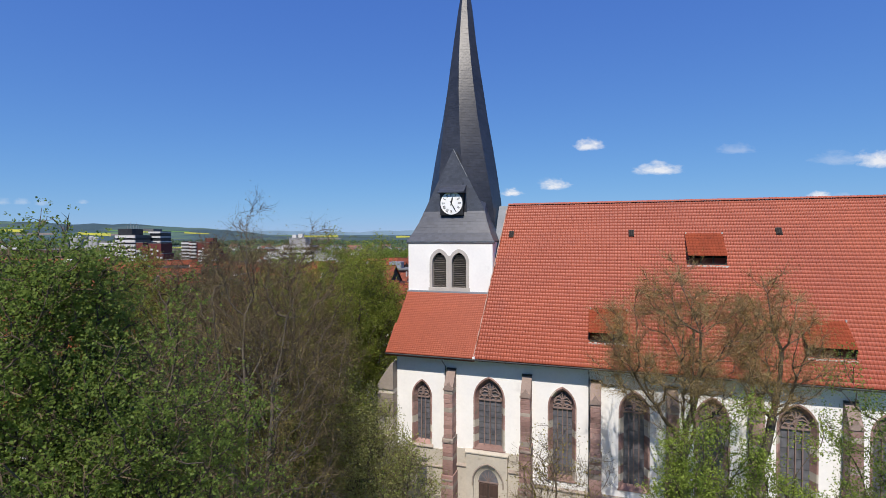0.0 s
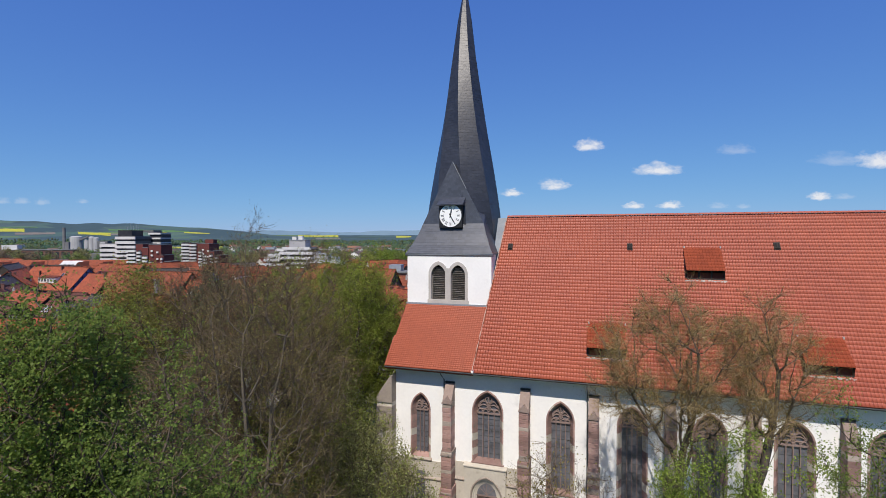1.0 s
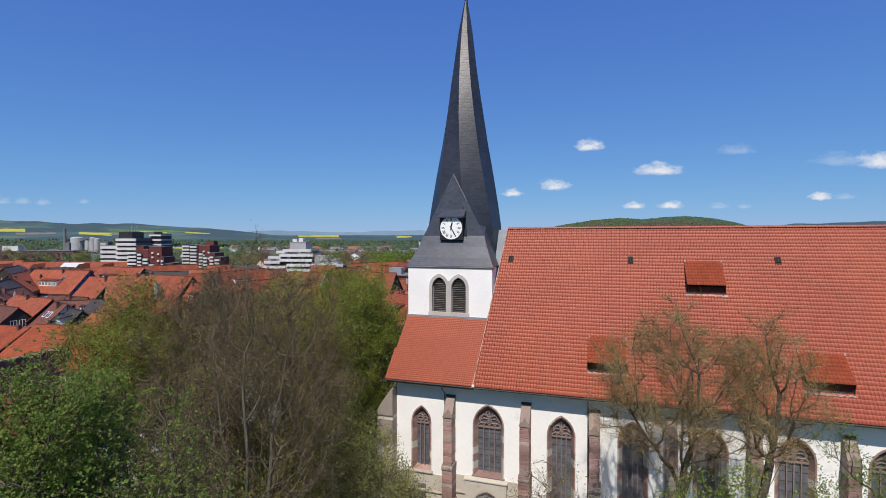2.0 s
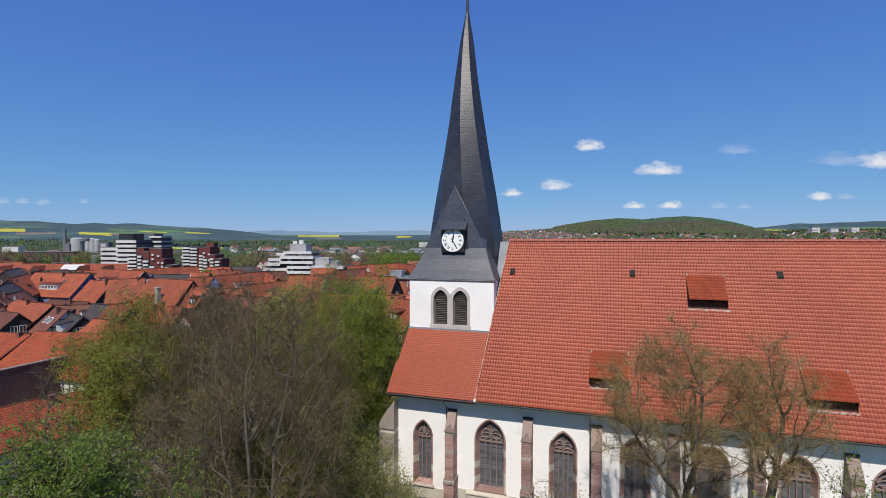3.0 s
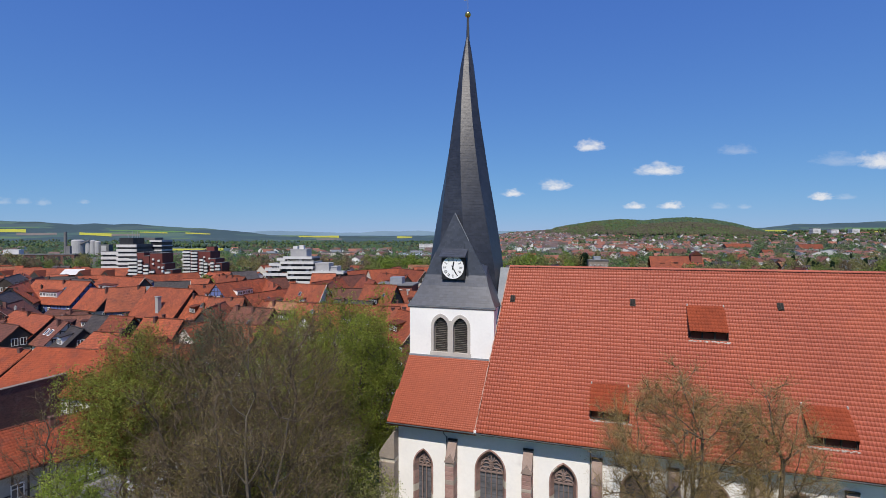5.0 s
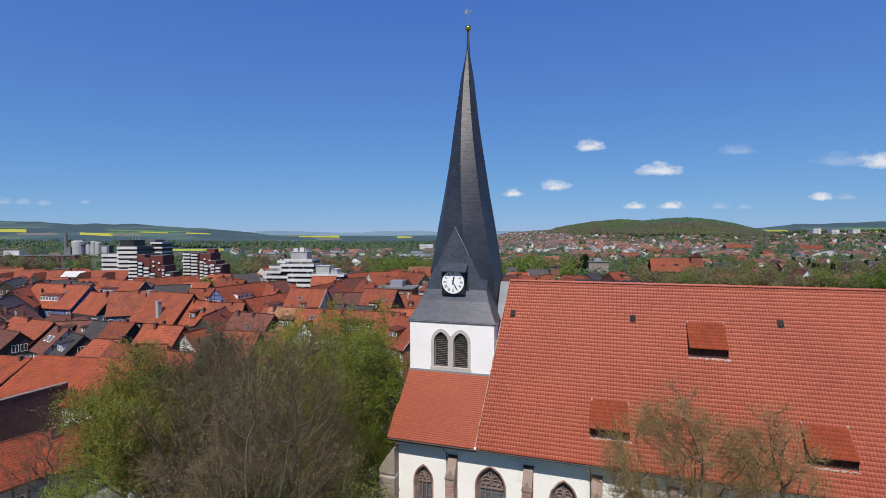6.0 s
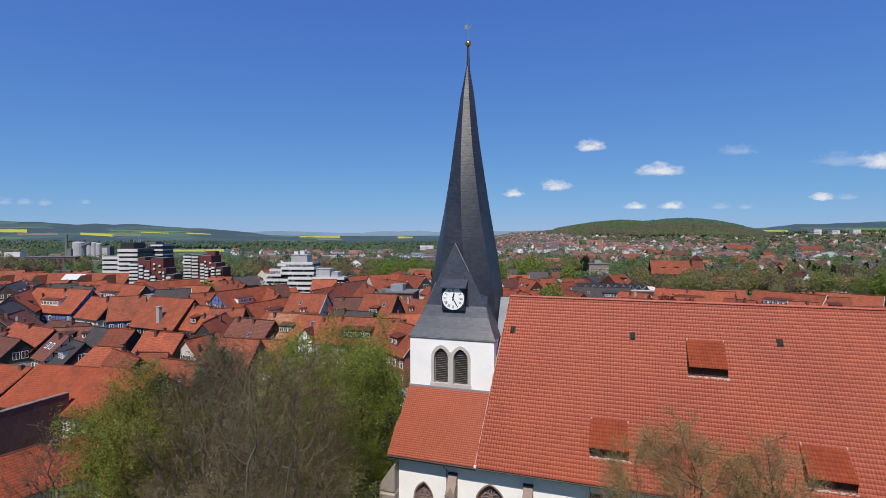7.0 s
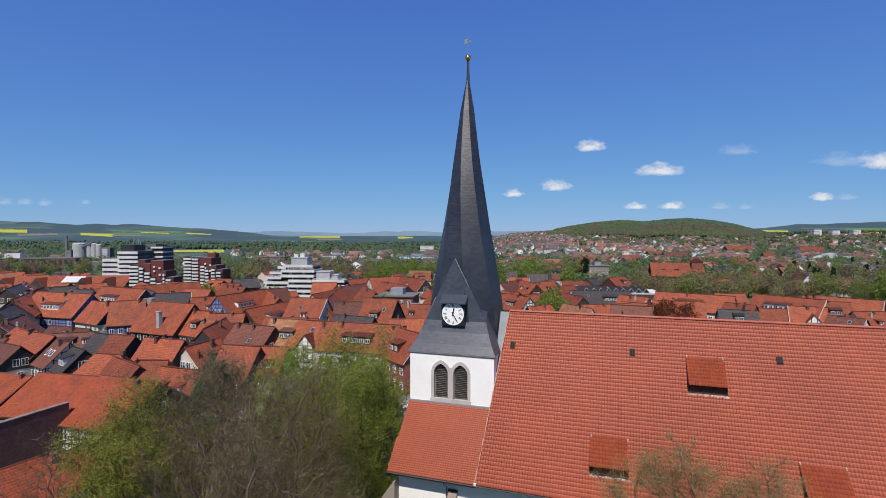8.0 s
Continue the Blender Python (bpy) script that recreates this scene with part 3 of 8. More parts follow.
    # small roof vents
    for x, y in ((8.45, 42.52), (17.9, 42.55), (27.87, 42.62)):
        v = Shape()
        z = EAVE_Z + SLOPE * (y - EAVE_Y)
        m = Matrix.Translation((x, y, z)) @ Matrix.Rotation(math.atan(SLOPE), 4, "X")
        v.box(-0.17, -0.25, 0, 0.17, 0.25, 0.16, m).box(-0.2, -0.32, 0, 0.2, 0.28, 0.09, m)
        o = v.ob("roof_hatch", DARKWOOD, nave, "small grey roof hatch")
        Shape().box(-0.14, -0.22, 0.16, -0.02, 0.2, 0.168, m).ob("pane", BLACK, o)
        Shape().box(0.02, -0.22, 0.16, 0.14, 0.2, 0.168, m).ob("pane", BLACK, o)


# hooded roof openings: x from, x to, y of the front, y where the hood meets the roof
DORMERS = [(21.75, 24.2, 40.86, 42.5), (15.0, 17.5, 37.05, 38.55), (27.95, 30.45, 36.95, 38.45)]


def dormer(x0, x1, y0, y1):
    """A shed hood over a low dark opening."""
    zr = lambda y: EAVE_Z + SLOPE * (y - EAVE_Y)
    zt, zf, yf = zr(y1) + 0.05, zr(y0) + 0.8, y0 - 0.22
    s = Shape()
    p = [(x0, yf, zf), (x1, yf, zf), (x1, y1, zt), (x0, y1, zt)]
    s.add(p + [(x, y, z - 0.1) for x, y, z in p], [(0, 1, 2, 3), (7, 6, 5, 4), (0, 4, 5, 1), (1, 5, 6, 2), (3, 7, 4, 0)])
    o = s.ob("roof_dormer", TILE_HOOD, church, "hooded dormer with a low dark opening")
    tiled_slope("hood_tiles", o, TILE_HOOD, TILE_PIECE, (x0 - 0.08, x1 + 0.1, yf - 0.12, zf - 0.12 * (zt - zf) / (y1 - yf), y1, zt, 0.212, 0.32))
    c = Shape()
    for x in (x0, x1):
        c.add([(x, yf, zf - 0.05), (x, y1, zt - 0.05), (x, y0, zr(y0))], [(0, 1, 2)])
    c.ob("cheek", DARKWOOD, o)
    Shape().box(x0, y0 + 0.42, zr(y0) - 0.2, x1, y0 + 0.46, zf + 0.4).ob("opening", BLACK, o)
    f = Shape().box(x0, y0 + 0.02, zr(y0) + 0.02, x1, y0 + 0.12, zr(y0) + 0.12)
    for q in range(4):
        x = x0 + (x1 - x0) * q / 3
        f.box(x - 0.05, y0 + 0.03, zr(y0), x + 0.05, y0 + 0.12, zf)
    f.ob("frame", DARKWOOD, o)
    m = Shape()
    rng = random.Random(int(x0))
    x = x0 - 0.1
    while x < x1 + 0.1:
        w = rng.uniform(0.12, 0.25)
        m.box(x, y0 - 0.06 - rng.uniform(0, 0.05), zr(y0) - 0.13, x + w - 0.01, y0 + 0.1, zr(y0) - 0.02 + rng.uniform(-0.05, 0.03))
        x += w
    m.ob("mortar_sill", MORTAR, o, "pale crumbling mortar along the sill")["kind"] = "stuff"
    for x in (x0, x1):
        Shape().box(x - 0.04, y1 - 0.08, zt - 0.05, x + 0.04, y1 + 0.08, zt + 0.1).ob("verge_stone", MORTAR, o)


# ---- tower ----
TX0, TX1, TY0, TY1, TZ1 = 0.0, 7.4, 40.2, 48.7, 20.05


def build_tower():
    holes = [gothic(2.83, 0.64, 16.25, 18.35, 19.2), gothic(4.53, 0.66, 16.25, 18.35, 19.2)]
    tower = pierced_wall("tower_wall", TX0 + 0.05, TX1 - 0.05, 10, TZ1, TY0, 0.7, holes, PLASTER, church)
    tower["label"] = "white plastered belfry storey of the tower"
    s = Shape()
    s.box(TX0 + 0.05, TY0 + 0.7, 0, TX0 + 0.75, TY1, TZ1).box(TX1 - 0.75, TY0 + 0.7, 10, TX1 - 0.05, TY1, TZ1).box(TX0 + 0.75, TY1 - 0.7, 0, TX1 - 0.75, TY1, TZ1)
    s.box(TX0 + 0.75, TY0 + 0.7, 15.5, TX1 - 0.75, TY1 - 0.7, 15.7)
    s.ob("tower_side_wall", PLASTER, tower)
    sur = Shape()
    for cx in (2.83, 4.53):
        o, i = gothic(cx, 0.86, 16.2, 18.4, 19.48), gothic(cx, 0.62, 16.25, 18.35, 19.18)
        ring(o, i, TY0 - 0.05, TY0 - 0.05, sur)
        ring(i, i, TY0 - 0.05, TY0 + 0.35, sur)
        ring(o, o, TY0 - 0.05, TY0 + 0.02, sur)
    sur.box(1.9, TY0 - 0.09, 15.98, 5.46, TY0 + 0.3, 16.26)
    sur.box(3.44, TY0 - 0.055, 16.2, 3.92, TY0 + 0.02, 18.9)
    sur = sur.weld().ob("belfry_surround", BELLSTONE, tower, "grey stone surround of twin pointed belfry openings")
    for cx in (2.83, 4.53):
        z = 16.32
        while z < 18.95:
            hw = 0.6 if z < 18.35 else max(0.1, 0.6 * (1 - ((z - 18.35) / 0.85) ** 1.6))
            m = Matrix.Translation((cx, TY0 + 0.3, z)) @ Matrix.Rotation(radians(-38), 4, "X")
            Shape().box(-hw, -0.1, -0.012, hw, 0.1, 0.012, m).ob("slat", LOUVRE, sur)
            z += 0.15
        Shape().add([(cx - 0.66, TY0 + 0.45, 16.2), (cx + 0.66, TY0 + 0.45, 16.2), (cx + 0.66, TY0 + 0.45, 19.3), (cx - 0.66, TY0 + 0.45, 19.3)], [(0, 1, 2, 3)]).ob("dark_backing", BLACK, sur)
        Shape().box(cx - 0.6, TY0 + 0.2, 16.26, cx - 0.54, TY0 + 0.28, 18.5).box(cx + 0.54, TY0 + 0.2, 16.26, cx + 0.6, TY0 + 0.28, 18.5).ob("louvre_frame", LOUVRE, sur)
    led = Shape().box(TX0 - 0.02, TY0 - 0.1, 15.84, TX1 - 0.2, TY0 + 0.02, 15.98)
    led.ob("ledge", LEAD, tower)
    cor = Shape().prism([(TY0 - 0.12, TZ1 - 0.02), (TY0 - 0.12, TZ1 + 0.1), (TY0 + 0.2, TZ1 + 0.1), (TY0 + 0.2, TZ1 - 0.14), (TY0 - 0.03, TZ1 - 0.14)], TX0 - 0.1, TX1 + 0.1, lambda u, v, w: (w, u, v))
    cor.ob("cornice", LEAD, tower)


def slate_face(s, corners, rows, width=0.32, thick=0.008, seed=1):
    """Courses of slates over a quad: lower left, lower right, upper right, upper left."""
    a, b, c, d = [Vector(p) for p in corners]
    nrm = ((b - a).cross(d - a)).normalized()
    rng = random.Random(seed)
    for r in range(rows):
        l0, l1 = a.lerp(d, r / rows), a.lerp(d, min(1, (r + 1.15) / rows))
        r0, r1 = b.lerp(c, r / rows), b.lerp(c, min(1, (r + 1.15) / rows))
        n = max(1, round((r0 - l0).length / width))
        off = 0.5 * (r % 2)
        for j in range(n + (1 if off else 0)):
            q0, q1 = max(0, (j - off) / n), min(1, (j + 1 - off) / n)
            if q1 - q0 < 0.02:
                continue
            lift = nrm * (thick + rng.uniform(-0.002, 0.004))
            drop = nrm * 0.001
            pa, pb, pc, pd = l0.lerp(r0, q0), l0.lerp(r0, q1), l1.lerp(r1, q1), l1.lerp(r1, q0)
            s.add([pa + lift, pb + lift, pc + drop, pd + drop, pa, pb], [(0, 1, 2, 3), (4, 5, 1, 0)])


def build_spire():
    """Square base, four steep gablets and a twisted octagonal spire, in slate."""
    zs = [20.9, 22.2, 23.6, 25.5, 28.2, 30.8, 33.4, 36.1, 38.6, 41.2, 42.8, 44.1]
    rs = [3.4, 3.36, 3.27, 3.0, 2.58, 2.14, 1.76, 1.36, 1.0, 0.65, 0.37, 0.13]
    def centre(z):
        q = (z - 20) / 26
        return 3.86 - 0.18 * q, 44.45 + 1.0 * q * q
    def corner(i, z, r):
        a = radians(-67.5 + 45 * i - 1.9 * (z - 20.3))
        cx, cy = centre(z)
        return Vector((cx + r * math.cos(a), cy + r * math.sin(a), z))
    body = Shape()
    for k in range(len(zs) - 1):
        for i in range(8):
            r0, r1 = rs[k] - 0.06, rs[k + 1] - 0.06
            body.add([corner(i, zs[k], r0), corner(i + 1, zs[k], r0), corner(i + 1, zs[k + 1], r1), corner(i, zs[k + 1], r1)], [(0, 1, 2, 3)])
    spire = body.ob("spire", SLATE, church, "twisted octagonal slate spire")
    for i in range(8):
        s = Shape()
        for k in range(len(zs) - 1):
            slate_face(s, [corner(i, zs[k], rs[k]), corner(i + 1, zs[k], rs[k]), corner(i + 1, zs[k + 1], rs[k + 1]), corner(i, zs[k + 1], rs[k + 1])],
                       max(3, round((zs[k + 1] - zs[k]) / 0.24)), seed=i * 20 + k)
        s.ob("slate_face", SLATE, spire)["kind"] = "stuff"
    # flared square skirt and the gablets that rise from it
    ex0, ex1, ey0, ey1 = TX0 - 0.08, TX1 + 0.08, TY0 - 0.14, TY1 + 0.14
    cx, cy = centre(23)
    low = [(ex0, ey0), (ex1, ey0), (ex1, ey1), (ex0, ey1)]
    skirt = Shape()
    prof = [(TZ1 + 0.06, 0.0), (TZ1 + 0.75, 0.10), (TZ1 + 1.7, 0.21), (TZ1 + 2.6, 0.29)]
    def at(k, c):
        z, q = prof[k]
        x, y = low[c % 4]
        return Vector((x + (cx - x) * q, y + (cy - y) * q * (1.0 if k else 1), z))
    apex = [Vector((3.6, 41.75, 27.9)), Vector((6.0, cy, 24.6)), Vector((3.6, 47.15, 27.9)), Vector((1.9, cy, 26.6))]
    for c in range(4):
        for k in range(3):
            slate_face(skirt, [at(k, c), at(k, c + 1), at(k + 1, c + 1), at(k + 1, c)], 4, seed=c * 7 + k)
            skirt.add([at(k, c), at(k, c + 1), at(k + 1, c + 1), at(k + 1, c)], [(0, 1, 2, 3)])
        l, r = at(3, c), at(3, c + 1)
        slate_face(skirt, [l, r, apex[c] + (r - l) * 0.01, apex[c] - (r - l) * 0.01], 24, seed=c + 50)
        skirt.add([l, r, apex[c]], [(0, 1, 2)])
        skirt.add([l, apex[c], Vector((cx, cy, 26.5))], [(0, 1, 2)])
        skirt.add([r, Vector((cx, cy, 26.5)), apex[c]], [(0, 1, 2)])
    sk = skirt.ob("spire_base", SLATE_LIT, church, "flared slate base of the spire with pointed gablets")
    e = Shape()
    l, r = at(3, 0), at(3, 1)
    e.tube([r.lerp(apex[0], 0.55) + Vector((0, -0.02, 0.0)), apex[0] + Vector((0, -0.03, 0.03))], [0.03, 0.03], 5)
    e.ob("lead_edge", SLATE_GREY, sk)
    # knob, ball and vane
    px, py = centre(45.5)
    n = Shape().tube([(px, py, 44.0), (px, py, 46.0)], [0.16, 0.1], 8).ob("spire_post", SLATE, spire)
    ball = Shape()
    rr = [(0.28 * math.sin(math.pi * j / 10), 46.22 - 0.28 * math.cos(math.pi * j / 10)) for j in range(11)]
    ball.tube([(px, py, z) for r, z in rr], [max(r, 0.01) for r, z in rr], 14)
    ball.ob("ball", GOLD, spire, "gilded ball", smooth=True)
    v = Shape().tube([(px, py, 46.4), (px, py, 48.3)], [0.03, 0.015], 6)
    v.box(px - 0.34, py - 0.012, 47.55, px - 0.04, py + 0.012, 47.95)
    v.prism([(px + 0.04, 47.7), (px + 0.22, 47.62), (px + 0.34, 47.9), (px + 0.2, 47.82)], py - 0.012, py + 0.012, front)
    v.ob("weather_vane", SLATE_GREY, spire, "thin grey weather vane")
    # clock
    cxk, czk, cyk = 3.67, 23.3, 40.9
    box = Shape().box(2.66, cyk, 22.3, 4.68, 41.9, 24.2)
    clock = box.ob("clock", INK, church, "white clock dial with black numerals under a slate hood")
    d = Shape()
    n = 40
    d.tube([(cxk, cyk - 0.01, czk), (cxk, cyk - 0.05, czk)], [0.96, 0.96], n)
    d.ob("dial", DIAL, clock)
    s = Shape()
    for k in range(12):
        for bar in NUMERALS[k]:
            u0, w0, u1, w1 = bar
            q = Matrix.Translation((cxk, cyk - 0.058, czk)) @ Matrix.Rotation(radians(30 * k), 4, "Y")
            pa, pb = Vector((u0, 0, 0.58 + w0)), Vector((u1, 0, 0.58 + w1))
            side = Vector((0, 1, 0)).cross((pb - pa).normalized()) * 0.014
            s.add([q @ (pa - side), q @ (pb - side), q @ (pb + side), q @ (pa + side)], [(0, 1, 2, 3)])
    s.ob("numerals", INK, clock)
    h = Shape()
    for ang, ln, wd in ((150, 0.84, 0.05), (12, 0.58, 0.065)):
        q = Matrix.Translation((cxk, cyk - 0.075, czk)) @ Matrix.Rotation(radians(ang), 4, "Y")
        h.add([q @ Vector(p) for p in ((-wd * 0.6, 0, -0.2), (wd * 0.6, 0, -0.2), (wd, 0, ln * 0.7), (0, 0, ln), (-wd, 0, ln * 0.7))], [(0, 1, 2, 3, 4)])
    h.ob("clock_hand", INK, clock)
    hood = Shape()
    slate_face(hood, [(2.52, cyk - 0.3, 24.22), (4.82, cyk - 0.3, 24.22), (4.82, 41.75, 25.05), (2.52, 41.75, 25.05)], 5)
    hood.box(2.52, cyk - 0.29, 24.15, 4.82, 41.7, 24.21)
    hood.prism([(cyk - 0.29, 24.2), (41.75, 25.03), (41.75, 24.2)], 2.53, 4.81, lambda u, v, w: (w, u, v))
    hood.ob("hood", SLATE_LIT, clock)
    Shape().tube([(2.52, 41.68, 25.07), (4.82, 41.68, 25.07)], [0.03, 0.03], 5).ob("lead_edge", SLATE_GREY, clock)


def roman(text):
    out, x = [], 0.0
    width = {"I": 0.055, "V": 0.11, "X": 0.11}
    total = sum(width[c] for c in text)
    x = -total / 2
    for c in text:
        w = width[c]
        if c == "I":
            out.append((x + w / 2, 0, x + w / 2, 0.26))
        elif c == "V":
            out += [(x + 0.02, 0.26, x + w / 2, 0), (x + w / 2, 0, x + w - 0.02, 0.26)]
        else:
            out += [(x + 0.02, 0.26, x + w - 0.02, 0), (x + 0.02, 0, x + w - 0.02, 0.26)]
        x += w
    return out


NUMERALS = [roman(t) for t in ("XII", "I", "II", "III", "IV", "V", "VI", "VII", "VIII", "IX", "X", "XI")]
build_church()
for d in DORMERS:
    dormer(*d)
build_tower()
build_spire()

# ---- land ----
CAM0 = Vector((16.36, 0.54, 0))
FWD, RGT = Vector((-0.3189, 0.9478, 0)), Vector((0.9478, 0.3189, 0))


def land(side, ahead, z=0.0):
    """A point so many metres to the side and ahead of the viewpoint."""
    return CAM0 + RGT * side + FWD * ahead + Vector((0, 0, z))


# skyline: bearing (side over ahead) and rise (height over ahead) of the far range, and of the wooded hill
FAR_RANGE = [(-1.4, 0.036), (-0.88, 0.0345), (-0.8, 0.0315), (-0.76, 0.0282), (-0.726, 0.0264), (-0.687, 0.0292), (-0.65, 0.0264), (-0.61, 0.0278), (-0.55, 0.0224), (-0.494, 0.0194), (-0.43, 0.0162), (-0.396, 0.0117), (-0.36, 0.0078), (-0.34, 0.0055), (-0.25, 0.0045), (-0.15, 0.004), (-0.03, 0.0045), (0.1, 0.005), (0.22, 0.009), (0.5, 0.018), (0.62, 0.0195), (0.64, 0.02), (0.7, 0.0283), (0.755, 0.028), (0.81, 0.0302), (0.88, 0.0333), (1.4, 0.036)]
WOODED = [(0.19, 0.0), (0.225, 0.02), (0.255, 0.0255), (0.3, 0.0325), (0.355, 0.037), (0.4, 0.0345), (0.445, 0.039), (0.485, 0.041), (0.535, 0.037), (0.58, 0.029), (0.62, 0.019), (0.68, 0.004), (0.75, 0.0)]
MIDDLE = [(-1.5, 2), (0.05, 3), (0.13, 38), (0.24, 52), (0.4, 38), (0.6, 36), (0.7, 46), (0.9, 52), (1.5, 55)]
UPPER = 29.7


def curve(points, u):
    return float(np.interp(u, [p[0] for p in points], [p[1] for p in points]))


def ground_z(side, ahead):
    """Flat under the town; it rises to the suburbs, the wooded hill and the far range."""
    if ahead < 550:
        return 0.0
    u = side / ahead
    mid = curve(MIDDLE, u)
    t = min(1.0, (ahead - 550) / 1350)
    h = mid * t * t * (3 - 2 * t)
    w = curve(WOODED, u) * 1750 + UPPER - 14 - curve(MIDDLE, u) * 0.9 if curve(WOODED, u) > 0 else 0
    h += max(0, w) * math.exp(-((ahead - 1750) / 330) ** 2)
    if ahead > 2100:
        q = min(1.0, (ahead - 2100) / 2100)
        far = curve(FAR_RANGE, u) * 4200 + UPPER
        h = h * (1 - q) + far * (0.15 * q + 0.85 * q ** 2.2)
    return h


RADII = [0, 30, 80, 160, 300, 450, 550, 650, 750, 850, 950, 1050, 1150, 1250, 1350, 1450, 1550, 1650, 1700, 1750, 1800, 1900, 2000, 2150, 2300, 2500, 2700, 2900, 3100, 3300, 3500, 3700, 3900, 4050, 4200, 4350, 4600, 4900]


def relief(u, r):
    """Height of the sheet at one of its rings."""
    z = ground_z(u * r, r)
    if r > 800:
        z += 5.0 * (r / 4000) * noise.noise((u * 30, r * 0.002, 0))
    if r > 4300:
        z -= (r - 4300) * 0.15
    return z


def sheet_z(u, a):
    """Height of the sheet between its rings."""
    i = max(k for k, r in enumerate(RADII[:-1]) if r <= a)
    q = (a - RADII[i]) / (RADII[i + 1] - RADII[i])
    return relief(u, RADII[i]) * (1 - q) + relief(u, RADII[i + 1]) * q


def build_land():
    nu, verts, faces = 260, [], []
    radii = RADII
    us = [-1.3 + 2.6 * i / nu for i in range(nu + 1)]
    for r in radii:
        for u in us:
            verts.append(land(u * r, r, relief(u, r)))
    n = nu + 1
    for a in range(1, len(radii) - 1):
        for b in range(nu):
            faces.append((a * n + b, a * n + b + 1, (a + 1) * n + b + 1, (a + 1) * n + b))
    # the same sheet round behind the viewpoint
    k = len(verts)
    left, right = us[0], us[-1]
    for r in radii[1:]:
        a0 = math.atan(right)
        for j in range(25):
            a = a0 + (2 * math.pi - 2 * a0) * j / 24
            s = r / math.cos(a0)
            e = ground_z(right * r, r) if j in (0,) else ground_z(left * r, r) if j == 24 else 0
            verts.append(land(s * math.sin(a), s * math.cos(a), e if j in (0, 24) else 0))
    for a in range(len(radii) - 2):
        for j in range(24):
            faces.append((k + a * 25 + j + 1, k + (a + 1) * 25 + j + 1, k + (a + 1) * 25 + j, k + a * 25 + j))
    verts.append(land(0, 0, 0))
    c = len(verts) - 1
    for b in range(nu):
        faces.append((c, n + b + 1, n + b, n + b))
    for j in range(24):
        faces.append((c, k + j + 1, k + j, k + j))
    faces = [f if len(set(f)) == 4 else f[:3] for f in faces]
    s = Shape()
    s.v, s.f = [tuple(v) for v in verts], faces
    tagged(s.ob("ground", HAZED_FIELDS, smooth=True), "spring grass, fields and rolling farmland, haze in the far colours", "ground", kind="structure")


def hazed_field_material():
    m = material("farmland", (0.07, 0.12, 0.03), (0.05, 0.085, 0.025), 0.95, 0.35, 0.02, 0.1, stain=(0.10, 0.085, 0.06), stain_at=(0.55, 0.7))
    n, l = m.node_tree.nodes, m.node_tree.links
    bsdf = n["Principled BSDF"]
    base = bsdf.inputs["Base Color"].links[0].from_socket
    geo = n.new("ShaderNodeNewGeometry")
    vor = n.new("ShaderNodeTexVoronoi")
    vor.inputs["Scale"].default_value = 0.0042
    l.new(geo.outputs["Position"], vor.inputs["Vector"])
    sep = n.new("ShaderNodeSeparateColor")
    l.new(vor.outputs["Color"], sep.inputs["Color"])
    ramp = n.new("ShaderNodeValToRGB")
    ramp.color_ramp.interpolation = "CONSTANT"
    # greens shifted towards blue: the haze over far fields, in the colour
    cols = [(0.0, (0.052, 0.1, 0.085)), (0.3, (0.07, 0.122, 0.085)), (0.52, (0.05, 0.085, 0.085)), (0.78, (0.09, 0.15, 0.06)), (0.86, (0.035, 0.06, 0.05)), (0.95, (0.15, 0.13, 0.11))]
    el = ramp.color_ramp.elements
    el[0].position, el[0].color = cols[0][0], (*cols[0][1], 1)
    el[1].position, el[1].color = cols[1][0], (*cols[1][1], 1)
    for p, c in cols[2:]:
        e = el.new(p)
        e.color = (*c, 1)
    l.new(sep.outputs["Red"], ramp.inputs["Fac"])
    # woods on the far slopes; bluish air haze is put into their colour
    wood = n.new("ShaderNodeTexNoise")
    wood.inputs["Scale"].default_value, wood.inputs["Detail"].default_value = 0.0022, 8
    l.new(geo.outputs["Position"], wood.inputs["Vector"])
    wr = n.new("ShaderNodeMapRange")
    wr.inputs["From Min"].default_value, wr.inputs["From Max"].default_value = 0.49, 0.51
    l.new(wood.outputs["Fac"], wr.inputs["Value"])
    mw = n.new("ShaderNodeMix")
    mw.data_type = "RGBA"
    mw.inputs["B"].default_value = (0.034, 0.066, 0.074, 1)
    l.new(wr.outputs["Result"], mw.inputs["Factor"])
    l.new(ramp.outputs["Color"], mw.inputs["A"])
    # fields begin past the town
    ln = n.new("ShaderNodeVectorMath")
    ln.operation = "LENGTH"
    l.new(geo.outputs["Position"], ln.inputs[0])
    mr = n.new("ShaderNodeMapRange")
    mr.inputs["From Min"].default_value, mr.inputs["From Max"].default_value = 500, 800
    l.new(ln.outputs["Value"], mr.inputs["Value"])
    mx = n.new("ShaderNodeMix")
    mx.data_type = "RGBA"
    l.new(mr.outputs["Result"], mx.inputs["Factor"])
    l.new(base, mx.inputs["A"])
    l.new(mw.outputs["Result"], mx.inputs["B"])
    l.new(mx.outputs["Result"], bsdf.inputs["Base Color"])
    return m


HAZED_FIELDS = hazed_field_material()
build_land()


# rape and grain fields on the slopes: bearing from, to; rise from, to (height over distance)
RAPE = material("flowering_rape", (0.42, 0.4, 0.03), (0.34, 0.34, 0.035), 0.95, 0.05, 0.006, 0)
STUBBLE = material("pale_tilled_soil", (0.2, 0.165, 0.13), (0.15, 0.13, 0.11), 0.95, 0.05, 0.006, 0)
